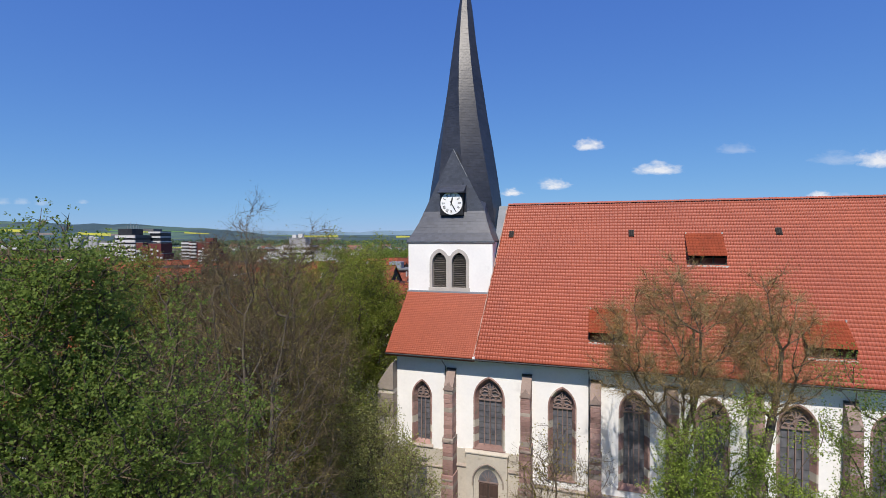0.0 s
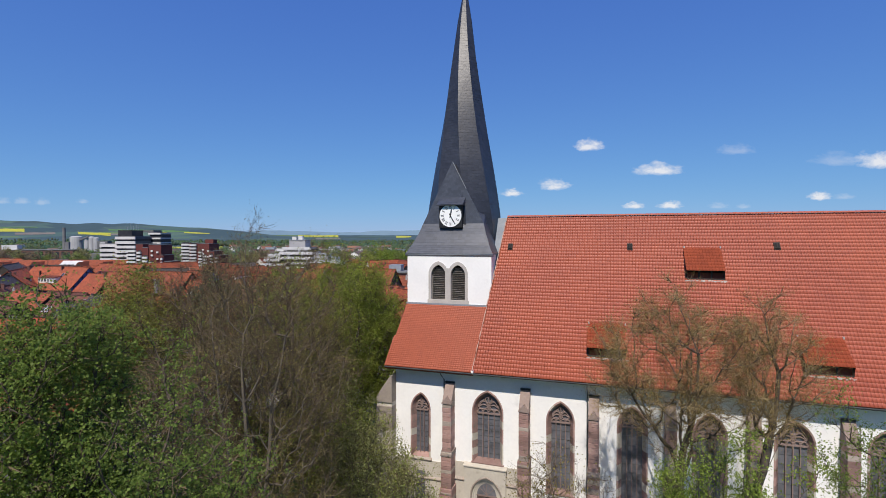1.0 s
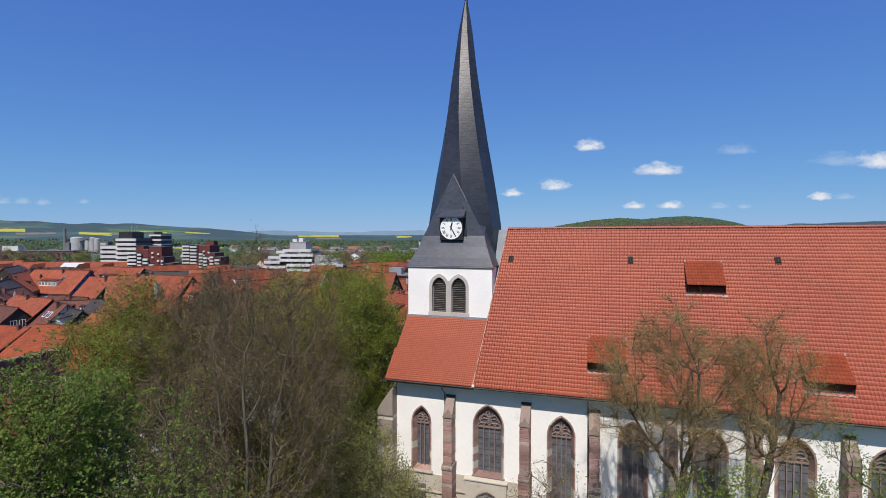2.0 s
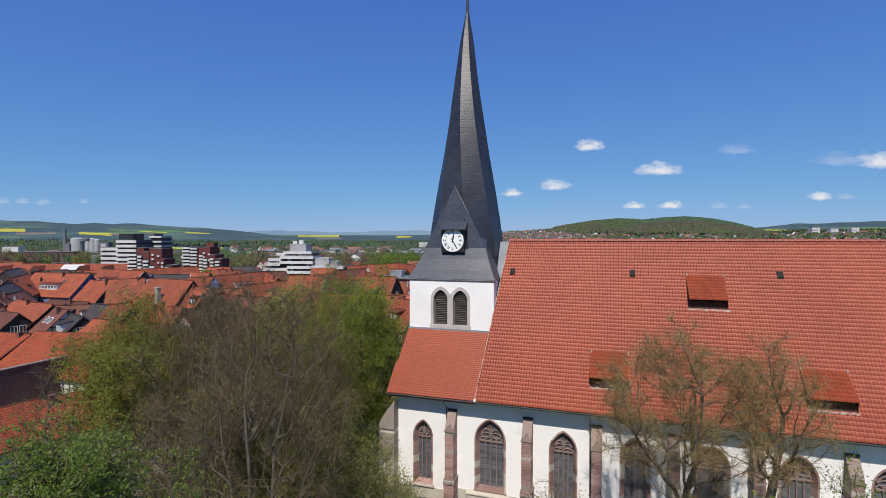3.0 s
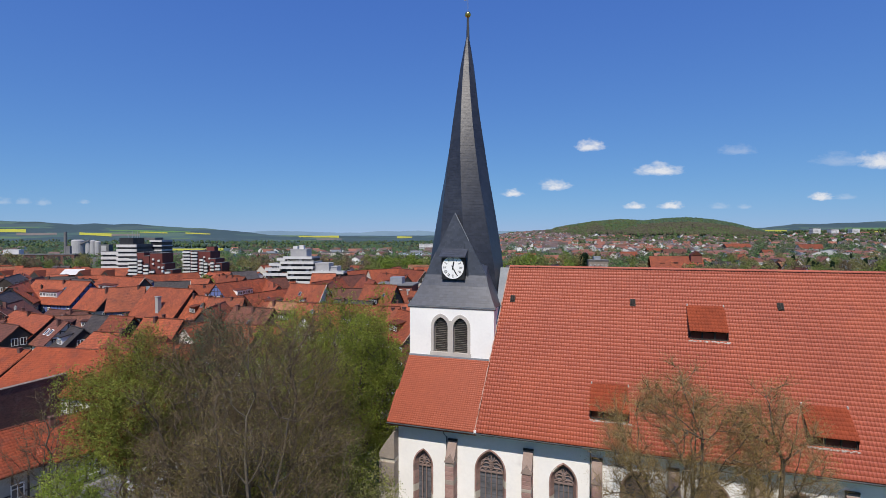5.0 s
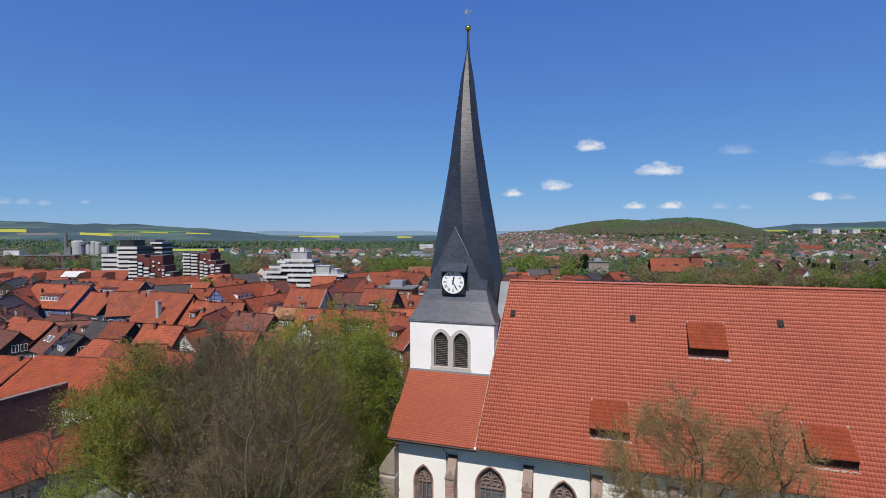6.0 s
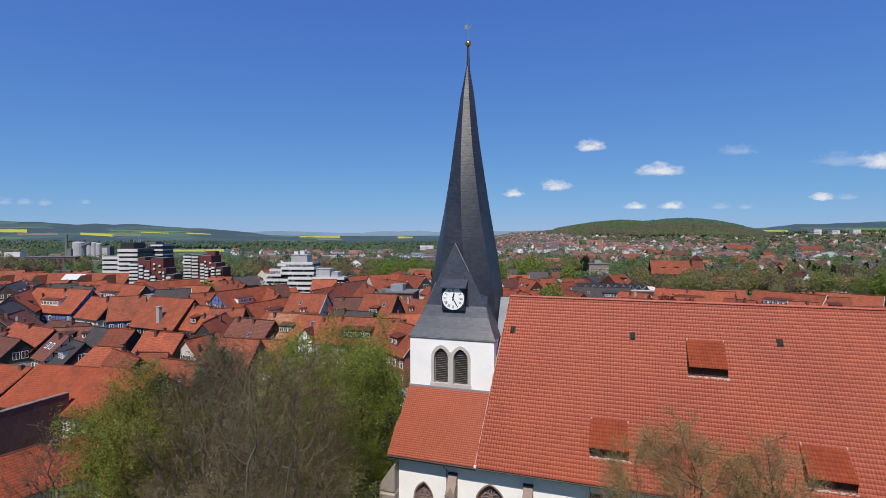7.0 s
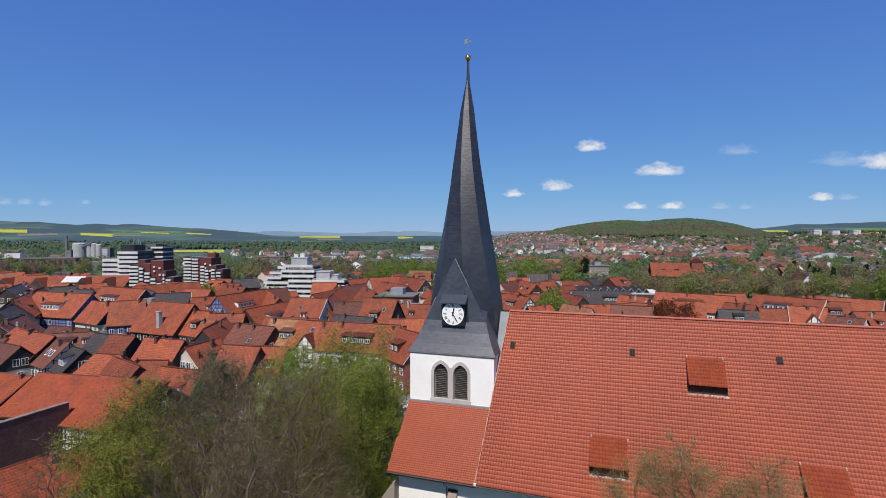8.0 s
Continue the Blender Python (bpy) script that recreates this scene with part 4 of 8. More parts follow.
MEADOW = material("bright_young_grain", (0.09, 0.19, 0.05), (0.07, 0.15, 0.05), 0.95, 0.05, 0.006, 0)


def field(mat, words, u0, u1, r0, r1, slant=0.0):
    """A field draped over the slope that shows at these bearings and rises."""
    def reach(u, rise):
        a = 560.0
        while a < 4190 and (sheet_z(u, a) - UPPER) / a < rise:
            a += 12
        return a
    s, n, m = Shape(), 24, 8
    for i in range(n + 1):
        u = u0 + (u1 - u0) * i / n
        wob = 0.0009 * noise.noise((u * 25, r0 * 900, 1))
        lo, hi = reach(u, r0 + wob + slant * i / n), reach(u, r1 - wob + slant * i / n)
        for j in range(m + 1):
            a = lo + (hi - lo) * j / m
            s.v.append(tuple(land(u * a, a, sheet_z(u, a) + 0.8)))
    for i in range(n):
        for j in range(m):
            s.f.append((i * (m + 1) + j, (i + 1) * (m + 1) + j, (i + 1) * (m + 1) + j + 1, i * (m + 1) + j + 1))
    tagged(s.ob("field", mat, smooth=True), words, "field", "fields on the hills", "structure")


for u0, u1, r0, r1, sl in ((-0.95, -0.826, 0.0118, 0.0175, -0.0012), (-0.72, -0.655, 0.0055, 0.0105, -0.003), (-0.6, -0.545, 0.0105, 0.012, -0.002), (-0.51, -0.46, 0.0085, 0.0098, -0.002),
                           (-0.285, -0.205, 0.0005, 0.0042, 0.0), (-0.09, -0.06, -0.0005, 0.0022, 0.0), (0.02, 0.06, -0.0005, 0.002, 0.0), (0.635, 0.685, 0.0125, 0.016, -0.001), (0.745, 0.78, 0.0095, 0.012, 0.0), (0.83, 0.9, 0.009, 0.0125, 0.0)):
    field(RAPE, "yellow field of flowering rape on a far slope", u0, u1, r0, r1, sl)
field(RAPE, "yellow-green field of rape behind the town", -0.585, -0.435, -0.0295, -0.024)
for u0, u1, r0, r1, sl in ((-0.845, -0.765, 0.0045, 0.0085, 0.001), (-0.66, -0.6, 0.004, 0.0065, 0.0), (-0.25, -0.2, -0.004, -0.002, 0.0)):
    field(STUBBLE, "pale tilled field on a far slope", u0, u1, r0, r1, sl)
for u0, u1, r0, r1, sl in ((-0.66, -0.5, 0.013, 0.0158, -0.003), (-0.9, -0.8, 0.0185, 0.0205, 0.0), (-0.42, -0.36, -0.012, -0.009, 0.0), (-0.1, -0.05, -0.014, -0.012, 0.0), (0.8, 0.9, 0.015, 0.02, 0.0), (0.1, 0.2, 0.0, 0.003, 0.0)):
    field(MEADOW, "bright green field of young grain", u0, u1, r0, r1, sl)

# ---- hills on the horizon, with painted haze ----
def far_hills():
    # air haze as a blue base colour and a faint blue emission
    m = material("hazed_far_hills", (0.1, 0.15, 0.19), (0.125, 0.18, 0.215), 1.0, 0.004, 0.0008, 0, spec=0.0)
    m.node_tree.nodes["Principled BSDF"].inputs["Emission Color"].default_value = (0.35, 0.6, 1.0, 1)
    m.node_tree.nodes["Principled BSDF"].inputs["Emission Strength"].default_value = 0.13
    peaks = [(-0.62, 0.006), (-0.5, 0.009), (-0.43, 0.0105), (-0.37, 0.0125), (-0.338, 0.0146), (-0.3, 0.0132), (-0.26, 0.0124), (-0.206, 0.0102), (-0.16, 0.0107), (-0.133, 0.0135), (-0.083, 0.0135), (-0.048, 0.0146), (-0.004, 0.0114), (0.06, 0.0135), (0.12, 0.0135), (0.2, 0.015), (0.3, 0.013)]
    s, n = Shape(), 180
    for i in range(n + 1):
        u = -0.62 + 0.92 * i / n
        z = curve(peaks, u) * 4680 + UPPER + 4.0 * noise.noise((u * 40, 0, 2))
        s.v += [tuple(land(u * 4640, 4640, 0)), tuple(land(u * 4660, 4660, z * 0.6)), tuple(land(u * 4690, 4690, z))]
    for i in range(n):
        for j in range(2):
            s.f.append((i * 3 + j, i * 3 + 3 + j, i * 3 + 4 + j, i * 3 + 1 + j))
    tagged(s.ob("backdrop", m, smooth=True), "hills on the horizon, blue haze in their colour and glow", "hills", kind="structure")


far_hills()

# ---- clouds ----
def cloud_material(name, most):
    m = bpy.data.materials.new(name)
    m.use_nodes = True
    n, l = m.node_tree.nodes, m.node_tree.links
    n.remove(n["Principled BSDF"])
    tc = n.new("ShaderNodeTexCoord")
    inf = n.new("ShaderNodeObjectInfo")
    nz = n.new("ShaderNodeTexNoise")
    nz.noise_dimensions = "4D"
    nz.inputs["Scale"].default_value, nz.inputs["Detail"].default_value, nz.inputs["Roughness"].default_value = 2.6, 7, 0.62
    l.new(tc.outputs["Object"], nz.inputs["Vector"])
    mul = n.new("ShaderNodeMath")
    mul.operation = "MULTIPLY"
    mul.inputs[1].default_value = 40
    l.new(inf.outputs["Random"], mul.inputs[0])
    l.new(mul.outputs[0], nz.inputs["W"])
    gr = n.new("ShaderNodeTexGradient")
    gr.gradient_type = "SPHERICAL"
    # flat undersides
    sx, down, top, cx = n.new("ShaderNodeSeparateXYZ"), n.new("ShaderNodeMath"), n.new("ShaderNodeMath"), n.new("ShaderNodeCombineXYZ")
    down.operation, top.operation = "MULTIPLY", "MAXIMUM"
    down.inputs[1].default_value = -2.6
    l.new(tc.outputs["Object"], sx.inputs[0])
    l.new(sx.outputs["Z"], down.inputs[0])
    l.new(down.outputs[0], top.inputs[0])
    l.new(sx.outputs["Z"], top.inputs[1])
    l.new(sx.outputs["X"], cx.inputs["X"])
    l.new(top.outputs[0], cx.inputs["Z"])
    l.new(cx.outputs[0], gr.inputs["Vector"])
    a = n.new("ShaderNodeMath")
    a.operation = "MULTIPLY_ADD"
    a.inputs[1].default_value = 1.5
    l.new(nz.outputs["Fac"], a.inputs[0])
    l.new(gr.outputs["Fac"], a.inputs[2])
    r = n.new("ShaderNodeMapRange")
    r.inputs["From Min"].default_value, r.inputs["From Max"].default_value, r.inputs["To Max"].default_value = 0.95, 1.6, most
    l.new(a.outputs[0], r.inputs["Value"])
    edge = n.new("ShaderNodeMapRange")
    edge.inputs["From Max"].default_value = 0.22
    l.new(gr.outputs["Fac"], edge.inputs["Value"])
    k = n.new("ShaderNodeMath")
    k.operation = "MULTIPLY"
    l.new(r.outputs["Result"], k.inputs[0])
    l.new(edge.outputs["Result"], k.inputs[1])
    # sunlit white comes from emission: the flat cards glow by themselves
    em = n.new("ShaderNodeEmission")
    em.inputs["Color"].default_value, em.inputs["Strength"].default_value = (0.9, 0.93, 0.97, 1), 0.9
    tr = n.new("ShaderNodeBsdfTransparent")
    mix = n.new("ShaderNodeMixShader")
    l.new(k.outputs[0], mix.inputs[0])
    l.new(tr.outputs[0], mix.inputs[1])
    l.new(em.outputs[0], mix.inputs[2])
    l.new(mix.outputs[0], n["Material Output"].inputs["Surface"])
    return m


CLOUD, WISP = cloud_material("cloud", 0.85), cloud_material("thin_cloud", 0.22)
cloud_mesh, wisp_mesh = [Shape().add([(-1, 0, -1), (1, 0, -1), (1, 0, 1), (-1, 0, 1)], [(0, 1, 2, 3)]).mesh("cloud", m) for m in (CLOUD, WISP)]
# bearing, rise, half width, half height
for mesh, words, rows in ((cloud_mesh, "small white fair-weather cloud", ((0.293, 0.178, 0.04, 0.02), (0.43, 0.131, 0.066, 0.021), (0.228, 0.099, 0.042, 0.017), (0.872, 0.147, 0.07, 0.028), (0.14, 0.086, 0.03, 0.012), (0.382, 0.061, 0.03, 0.011), (0.454, 0.062, 0.034, 0.013), (0.752, 0.079, 0.034, 0.014), (0.96, 0.096, 0.08, 0.018))),
                          (wisp_mesh, "thin faint wisp of cloud", ((0.585, 0.17, 0.05, 0.018), (0.79, 0.15, 0.08, 0.022), (0.215, 0.107, 0.03, 0.012), (0.55, 0.061, 0.03, 0.01), (0.6, 0.06, 0.02, 0.008), (0.8, 0.079, 0.03, 0.01), (-0.87, 0.07, 0.025, 0.011), (-0.83, 0.07, 0.022, 0.01), (-0.79, 0.068, 0.022, 0.011), (-0.71, 0.07, 0.016, 0.008)))):
    for u, v, w, h in rows:
        c = link("cloud", mesh, m=Matrix.LocRotScale(land(u * 4700, 4700, v * 4700 + UPPER), Euler((0, 0, radians(18.6))), (w * 4700, 1, h * 1.25 * 4700)))
        tagged(c, words, "cloud", "clouds in the sky", "structure")

# ---- houses ----
WALLS = {
    "W": material("pale_render", (0.6, 0.56, 0.5), (0.46, 0.42, 0.37), 0.9, 3, 0.3, 0.1, rand=0.15),
    "T": material("whitewashed_infill", (0.78, 0.76, 0.72), (0.68, 0.66, 0.62), 0.9, 3, 0.3, 0.1, rand=0.06),
    # whitewash with the shade under the near roofs put in as grey
    "G": material("shade_grey_infill", (0.36, 0.35, 0.33), (0.27, 0.265, 0.25), 0.9, 3, 0.3, 0.1, rand=0.06),
    "U": material("blue_grey_infill", (0.125, 0.175, 0.4), (0.1, 0.145, 0.34), 0.9, 3, 0.3, 0.1, rand=0.08),
    "D": material("dark_slate_hung", (0.026, 0.024, 0.025), (0.045, 0.04, 0.038), 0.8, 5, 0.4, 0.2, rand=0.2),
    "B": material("dark_brick", (0.17, 0.085, 0.065), (0.115, 0.06, 0.05), 0.9, 12, 0.5, 0.3, rand=0.1),
    "R": material("red_brick", (0.22, 0.075, 0.05), (0.17, 0.06, 0.045), 0.9, 12, 0.5, 0.3, rand=0.1),
    "S": material("pale_blue_render", (0.6, 0.68, 0.78), (0.52, 0.6, 0.7), 0.9, 3, 0.3, 0.1),
}


def roof_material(name, a, b, stain):
    """Tiles too fine to model: colour by patches, courses as relief along the slope."""
    m = material(name, a, b, 0.75, 3.0, 0.4, 0.3, rand=0.3, stain=stain, stain_at=(0.5, 0.85), stretch=(1, 1, 0.45))
    n, l = m.node_tree.nodes, m.node_tree.links
    tc = n.new("ShaderNodeTexCoord")
    br = n.new("ShaderNodeTexBrick")
    br.inputs["Scale"].default_value = 1.0
    br.inputs["Brick Width"].default_value, br.inputs["Row Height"].default_value, br.inputs["Mortar Size"].default_value = 0.26, 0.34, 0.035
    br.inputs["Color1"].default_value, br.inputs["Color2"].default_value, br.inputs["Mortar"].default_value = (1.2, 1.2, 1.2, 1), (0.78, 0.78, 0.78, 1), (0.4, 0.4, 0.4, 1)
    l.new(tc.outputs["UV"], br.inputs["Vector"])
    bsdf = n["Principled BSDF"]
    base = bsdf.inputs["Base Color"].links[0].from_socket
    mx = n.new("ShaderNodeMix")
    mx.data_type, mx.blend_type = "RGBA", "MULTIPLY"
    mx.inputs["Factor"].default_value = 1.0
    l.new(base, mx.inputs["A"])
    l.new(br.outputs["Color"], mx.inputs["B"])
    l.new(mx.outputs["Result"], bsdf.inputs["Base Color"])
    return m


ROOFS = {
    "O": roof_material("orange_town_tile", (0.345, 0.083, 0.031), (0.25, 0.06, 0.027), (0.145, 0.05, 0.031)),
    "P": roof_material("red_pantile", (0.38, 0.098, 0.048), (0.29, 0.075, 0.042), (0.2, 0.06, 0.042)),
    "B": roof_material("brown_town_tile", (0.18, 0.065, 0.04), (0.14, 0.05, 0.034), (0.09, 0.04, 0.03)),
    "D": roof_material("dark_slate_tile", (0.075, 0.062, 0.062), (0.055, 0.05, 0.052), (0.11, 0.09, 0.08)),
    "A": roof_material("weathered_tan_tile", (0.33, 0.15, 0.075), (0.27, 0.115, 0.058), (0.17, 0.08, 0.05)),
}
ROOF_WORDS = {"O": "orange-red tiled", "P": "red pantiled", "B": "brown tiled", "D": "dark slated", "A": "tan weathered tiled"}
WALL_WORDS = {"W": "pale rendered", "T": "half-timbered white", "U": "half-timbered blue", "G": "half-timbered shade-grey", "D": "dark slate-hung", "B": "dark brick", "R": "red brick", "S": "pale blue rendered"}
GREYPIPE = material("pale_chimney_render", (0.4, 0.39, 0.38), (0.3, 0.29, 0.28), 0.9, 4, 0.6, 0.1)
TIMBER = material("dark_timber", (0.035, 0.028, 0.024), (0.06, 0.048, 0.04), 0.85, 6, 0.6, 0.2)
BRICKCH = material("chimney_brick", (0.15, 0.065, 0.05), (0.09, 0.05, 0.045), 0.9, 12, 1, 0.3, rand=0.25)
WINFRAME = material("white_window_frame", (0.8, 0.8, 0.78), (0.72, 0.72, 0.7), 0.5, 3, 1, 0)
PANE = material("window_glass", (0.03, 0.035, 0.045), (0.05, 0.06, 0.07), 0.08, 2, 1, 0, spec=0.7)
frame_mesh = Shape()
for q in ((-0.55, -0.7, -0.46, 0.7), (0.46, -0.7, 0.55, 0.7), (-0.46, 0.61, 0.46, 0.7), (-0.46, -0.7, 0.46, -0.61), (-0.04, -0.61, 0.04, 0.61), (-0.46, 0.2, -0.04, 0.27), (0.04, 0.2, 0.46, 0.27)):
    frame_mesh.box(q[0], -0.06, q[1], q[2], 0.05, q[3])
frame_mesh = frame_mesh.mesh("window", WINFRAME)
pane_mesh = Shape().add([(-0.47, -0.02, -0.62), (0.47, -0.02, -0.62), (0.47, -0.02, 0.62), (-0.47, -0.02, 0.62)], [(0, 1, 2, 3)]).mesh("pane", PANE)
TAKEN = []


whole_window = Shape()
for q in ((-0.55, -0.7, -0.46, 0.7), (0.46, -0.7, 0.55, 0.7), (-0.46, 0.61, 0.46, 0.7), (-0.46, -0.7, 0.46, -0.61), (-0.04, -0.61, 0.04, 0.61)):
    whole_window.box(q[0], -0.06, q[1], q[2], 0.05, q[3])
whole_window.add([(-0.47, -0.02, -0.62), (0.47, -0.02, -0.62), (0.47, -0.02, 0.62), (-0.47, -0.02, 0.62)], [(0, 1, 2, 3)])
whole_window = whole_window.mesh("window", WINFRAME)
whole_window.materials.append(PANE)
whole_window.polygons[len(whole_window.polygons) - 1].material_index = 1


def window_at(parent, m, near=False):
    if near:
        link("pane", pane_mesh, link("window", frame_mesh, parent, m=m))
    else:
        link("window", whole_window, parent, m=m)


def roof_slab(name, mat, parent, length, y_eave, z_eave, z_ridge, sag, side, hip=0.0):
    """One slope, thick, slightly uneven, with the unrolled slope in its UV map."""
    n, rows = 8, 4
    s = Shape()
    sl = math.hypot(y_eave, z_ridge - z_eave)
    uv = []
    for r in range(rows + 1):
        for i in range(n + 1):
            q = r / rows
            x = -length / 2 + length * i / n
            if hip:
                x *= 1 - hip * q
            d = sag * noise.noise((x * 0.35, q * 2.0, length + side * 3.0)) if 0 < r else sag * 0.4 * noise.noise((x * 0.3, 9.1, length))
            s.v.append((x, side * y_eave * (1 - q), z_eave + (z_ridge - z_eave) * q + d))
            uv.append((x, q * sl))
    k = n + 1
    for r in range(rows):
        for i in range(n):
            f = (r * k + i, r * k + i + 1, (r + 1) * k + i + 1, (r + 1) * k + i)
            s.f.append(f if side < 0 else f[::-1])
    top = len(s.v)
    for i in range(top):
        x, y, z = s.v[i]
        s.v.append((x, y, z - 0.16))
        uv.append(uv[i])
    loop = [i for i in range(k)] + [r * k + n for r in range(1, rows + 1)] + [rows * k + i for i in range(n - 1, -1, -1)] + [r * k for r in range(rows - 1, 0, -1)]
    for a, b in zip(loop, loop[1:] + loop[:1]):
        s.f.append((a, a + top, b + top, b))
    me = s.mesh(name, mat)
    lay = me.uv_layers.new(name="UVMap")
    for p in me.polygons:
        for li in p.loop_indices:
            lay.data[li].uv = uv[me.loops[li].vertex_index]
    return link(name, me, parent)


def timbering(parent, length, width, he, hr, floors):
    """Posts, rails, braces and gable studs, proud of the infill."""
    s = Shape()
    y = -width / 2 - 0.04
    xs = [-length / 2 + length * i / max(3, round(length / 1.35)) for i in range(max(3, round(length / 1.35)) + 1)]
    for x in xs:
        s.box(x - 0.09, y, 0.3, x + 0.09, y + 0.05, he)
    for f in range(floors + 1):
        z = 0.3 + (he - 0.45) * f / floors
        s.box(-length / 2, y - 0.012, z, length / 2, y + 0.05, z + 0.2)
        if f < floors:
            s.box(-length / 2, y - 0.006, z + 1.0, length / 2, y + 0.05, z + 1.12)
    for side in (-1, 1):
        x = side * (length / 2 + 0.04)
        ys = [-width / 2 + width * i / max(4, round(width / 1.3)) for i in range(max(4, round(width / 1.3)) + 1)]
        for q in ys:
            top = he + (hr - he) * (1 - abs(q) / (width / 2)) - 0.1
            s.box(min(x, x - side * 0.05), q - 0.09, 0.3, max(x, x - side * 0.05), q + 0.09, max(top, he - 0.2))
        z = 0.4
        while z < hr - 1:
            half = width / 2 if z < he else width / 2 * (1 - (z - he) / (hr - he))
            s.box(min(x + side * 0.01, x - side * 0.05), -half, z, max(x + side * 0.01, x - side * 0.05), half, z + 0.17)
            z += 1.3
    s.ob("timber_frame", TIMBER, parent)


def house(x, y, yaw, length, width, he, hr, roof, wall, extras="", fine=True):
    """A gabled house: walls, two roof slopes, chimneys, windows, dormers. Its ridge runs along its own x."""
    TAKEN.append((x, y, max(length, width) * 0.5))
    rng = random.Random(int(x * 13 + y * 7))
    # its front looks towards the church square
    if math.sin(radians(yaw)) * (CAM0.x - x) - math.cos(radians(yaw)) * (CAM0.y - y) < 0:
        yaw += 180
    end = 1 if math.cos(radians(yaw)) * (CAM0.x - x) + math.sin(radians(yaw)) * (CAM0.y - y) > 0 else -1
    near = math.hypot(x - CAM0.x, y - CAM0.y) < 108
    h = tagged(new("house"), "%s house with a %s gabled roof" % (WALL_WORDS[wall], ROOF_WORDS[roof]), "house", "houses of the old town")
    away = Vector((x, y, 0)) - CAM0
    h.matrix_basis = pose(x, y, ground_z(away.dot(RGT), away.dot(FWD)), 0, 0, yaw)
    w2, l2 = width / 2 - 0.35, length / 2 - 0.3
    rise = (hr - he) / (width / 2)
    s = Shape()
    hip = 0.36 if "h" in extras else 0.0
    if hip:
        s.box(-l2, -w2, 0, l2, w2, he + 0.1)
    else:
        s.prism([(-w2, 0), (w2, 0), (w2, he + 0.15), (0, hr - 0.3), (-w2, he + 0.15)], -l2, l2, lambda u, v, w: (w, u, v))
    s.ob("wall", WALLS[wall], h)
    if not hip and (rng.random() < 0.55 and wall not in "UDBG" or "k" in extras):
        # boarded or tile-hung gables; the dark cladding also paints in their shade
        clad = rng.choice((WALLS["D"], TIMBER, ROOFS["B"], WALLS["D"]))
        for side in (-1, 1):
            x0, x1 = sorted((side * (l2 - 0.05), side * (l2 + 0.07)))
            Shape().prism([(-w2 - 0.05, he - 0.3), (w2 + 0.05, he - 0.3), (w2 + 0.05, he + 0.1), (0, hr - 0.28), (-w2 - 0.05, he + 0.1)], x0, x1, lambda u, v, w: (w, u, v)).ob("gable", clad, h)
    for side in (-1, 1):
        r = roof_slab("roof", ROOFS[roof], h, length, width / 2 + 0.15, he - 0.15 * rise, hr, 0.16, side, hip)
        if side < 0 and "n" in extras:
            tiled_slope("roof_tiles", r, TILE_TOWN, TILE_PIECE, (-length / 2, length / 2, -width / 2 - 0.2, he - 0.2 * rise + 0.04, 0, hr + 0.06, 0.3, 0.36))
    if hip:
        ze, ye = he - 0.15 * rise, width / 2 + 0.15
        for sg in (-1, 1):
            p = [(sg * length / 2, -ye, ze), (sg * length / 2, ye, ze), (sg * length / 2 * (1 - hip), 0, hr)]
            Shape().add(p + [(a, b, c - 0.16) for a, b, c in p], [(0, 1, 2), (5, 4, 3), (0, 3, 4, 1), (1, 4, 5, 2), (2, 5, 3, 0)]).ob("hip", ROOFS[roof], h)
    if "s" in extras:
        for sx in (-0.14, 0.14):
            m = pose(sx * length, -width / 4, (he + hr) / 2 + 0.03, math.degrees(math.atan(rise)), 0, 0)
            o = Shape().box(-0.42, -0.7, 0, 0.42, 0.7, 0.14, m).ob("skylight", WINFRAME, h)
            Shape().box(-0.3, -0.56, 0.14, 0.3, 0.56, 0.15, m).ob("pane", PANE, o)
    if "w" in extras:
        Shape().box(0.9, -width * 0.42, he, 1.9, -width * 0.42 + 1.0, he + 5.2).box(0.8, -width * 0.42 - 0.1, he + 5.2, 2.0, -width * 0.42 + 1.1, he + 5.4).ob("chimney", GREYPIPE, h)
    rt = Shape().tube([((-length / 2 + length * i / 6) * (1 - hip), 0, hr + 0.03 + 0.03 * noise.noise((i, x, y))) for i in range(7)], [0.13] * 7, 6)
    rt.ob("ridge", ROOFS[roof], h)
    for k in range(1 + (rng.random() < 0.35) if "c" in extras or rng.random() < 0.4 else 0):
        cx, cy = rng.uniform(-0.4, 0.4) * length, rng.choice((-0.8, 0.7, -0.5))
        cw = rng.uniform(0.2, 0.33)
        zt = hr + rng.uniform(0.1, 0.6)
        c = Shape().box(cx - cw, cy - cw, hr - 2.2, cx + cw, cy + cw, zt).box(cx - cw - 0.06, cy - cw - 0.06, zt, cx + cw + 0.06, cy + cw + 0.06, zt + 0.12)
        c.ob("chimney", BRICKCH, h)
    floors = max(1, round((he - 0.6) / 2.7))
    if fine:
        if wall in "TUG":
            timbering(h, 2 * l2, 2 * w2, he, hr, floors)
        n = max(2, round(length / 2.5))
        for f in range(floors):
            for i in range(n):
                if rng.random() < 0.9:
                    window_at(h, pose(-l2 + 2 * l2 * (i + 0.5) / n, -w2 - 0.03, 1.6 + (he - 0.6) / floors * f), near)
        for side in (end,):
            for f in range(floors + 1):
                if wall == "D" and rng.random() < 0.85:
                    continue
                z = 1.6 + (he - 0.6) / floors * f
                half = w2 if z < he else 0.0 if hip else w2 * (1 - (z + 0.8 - he) / (hr - he))
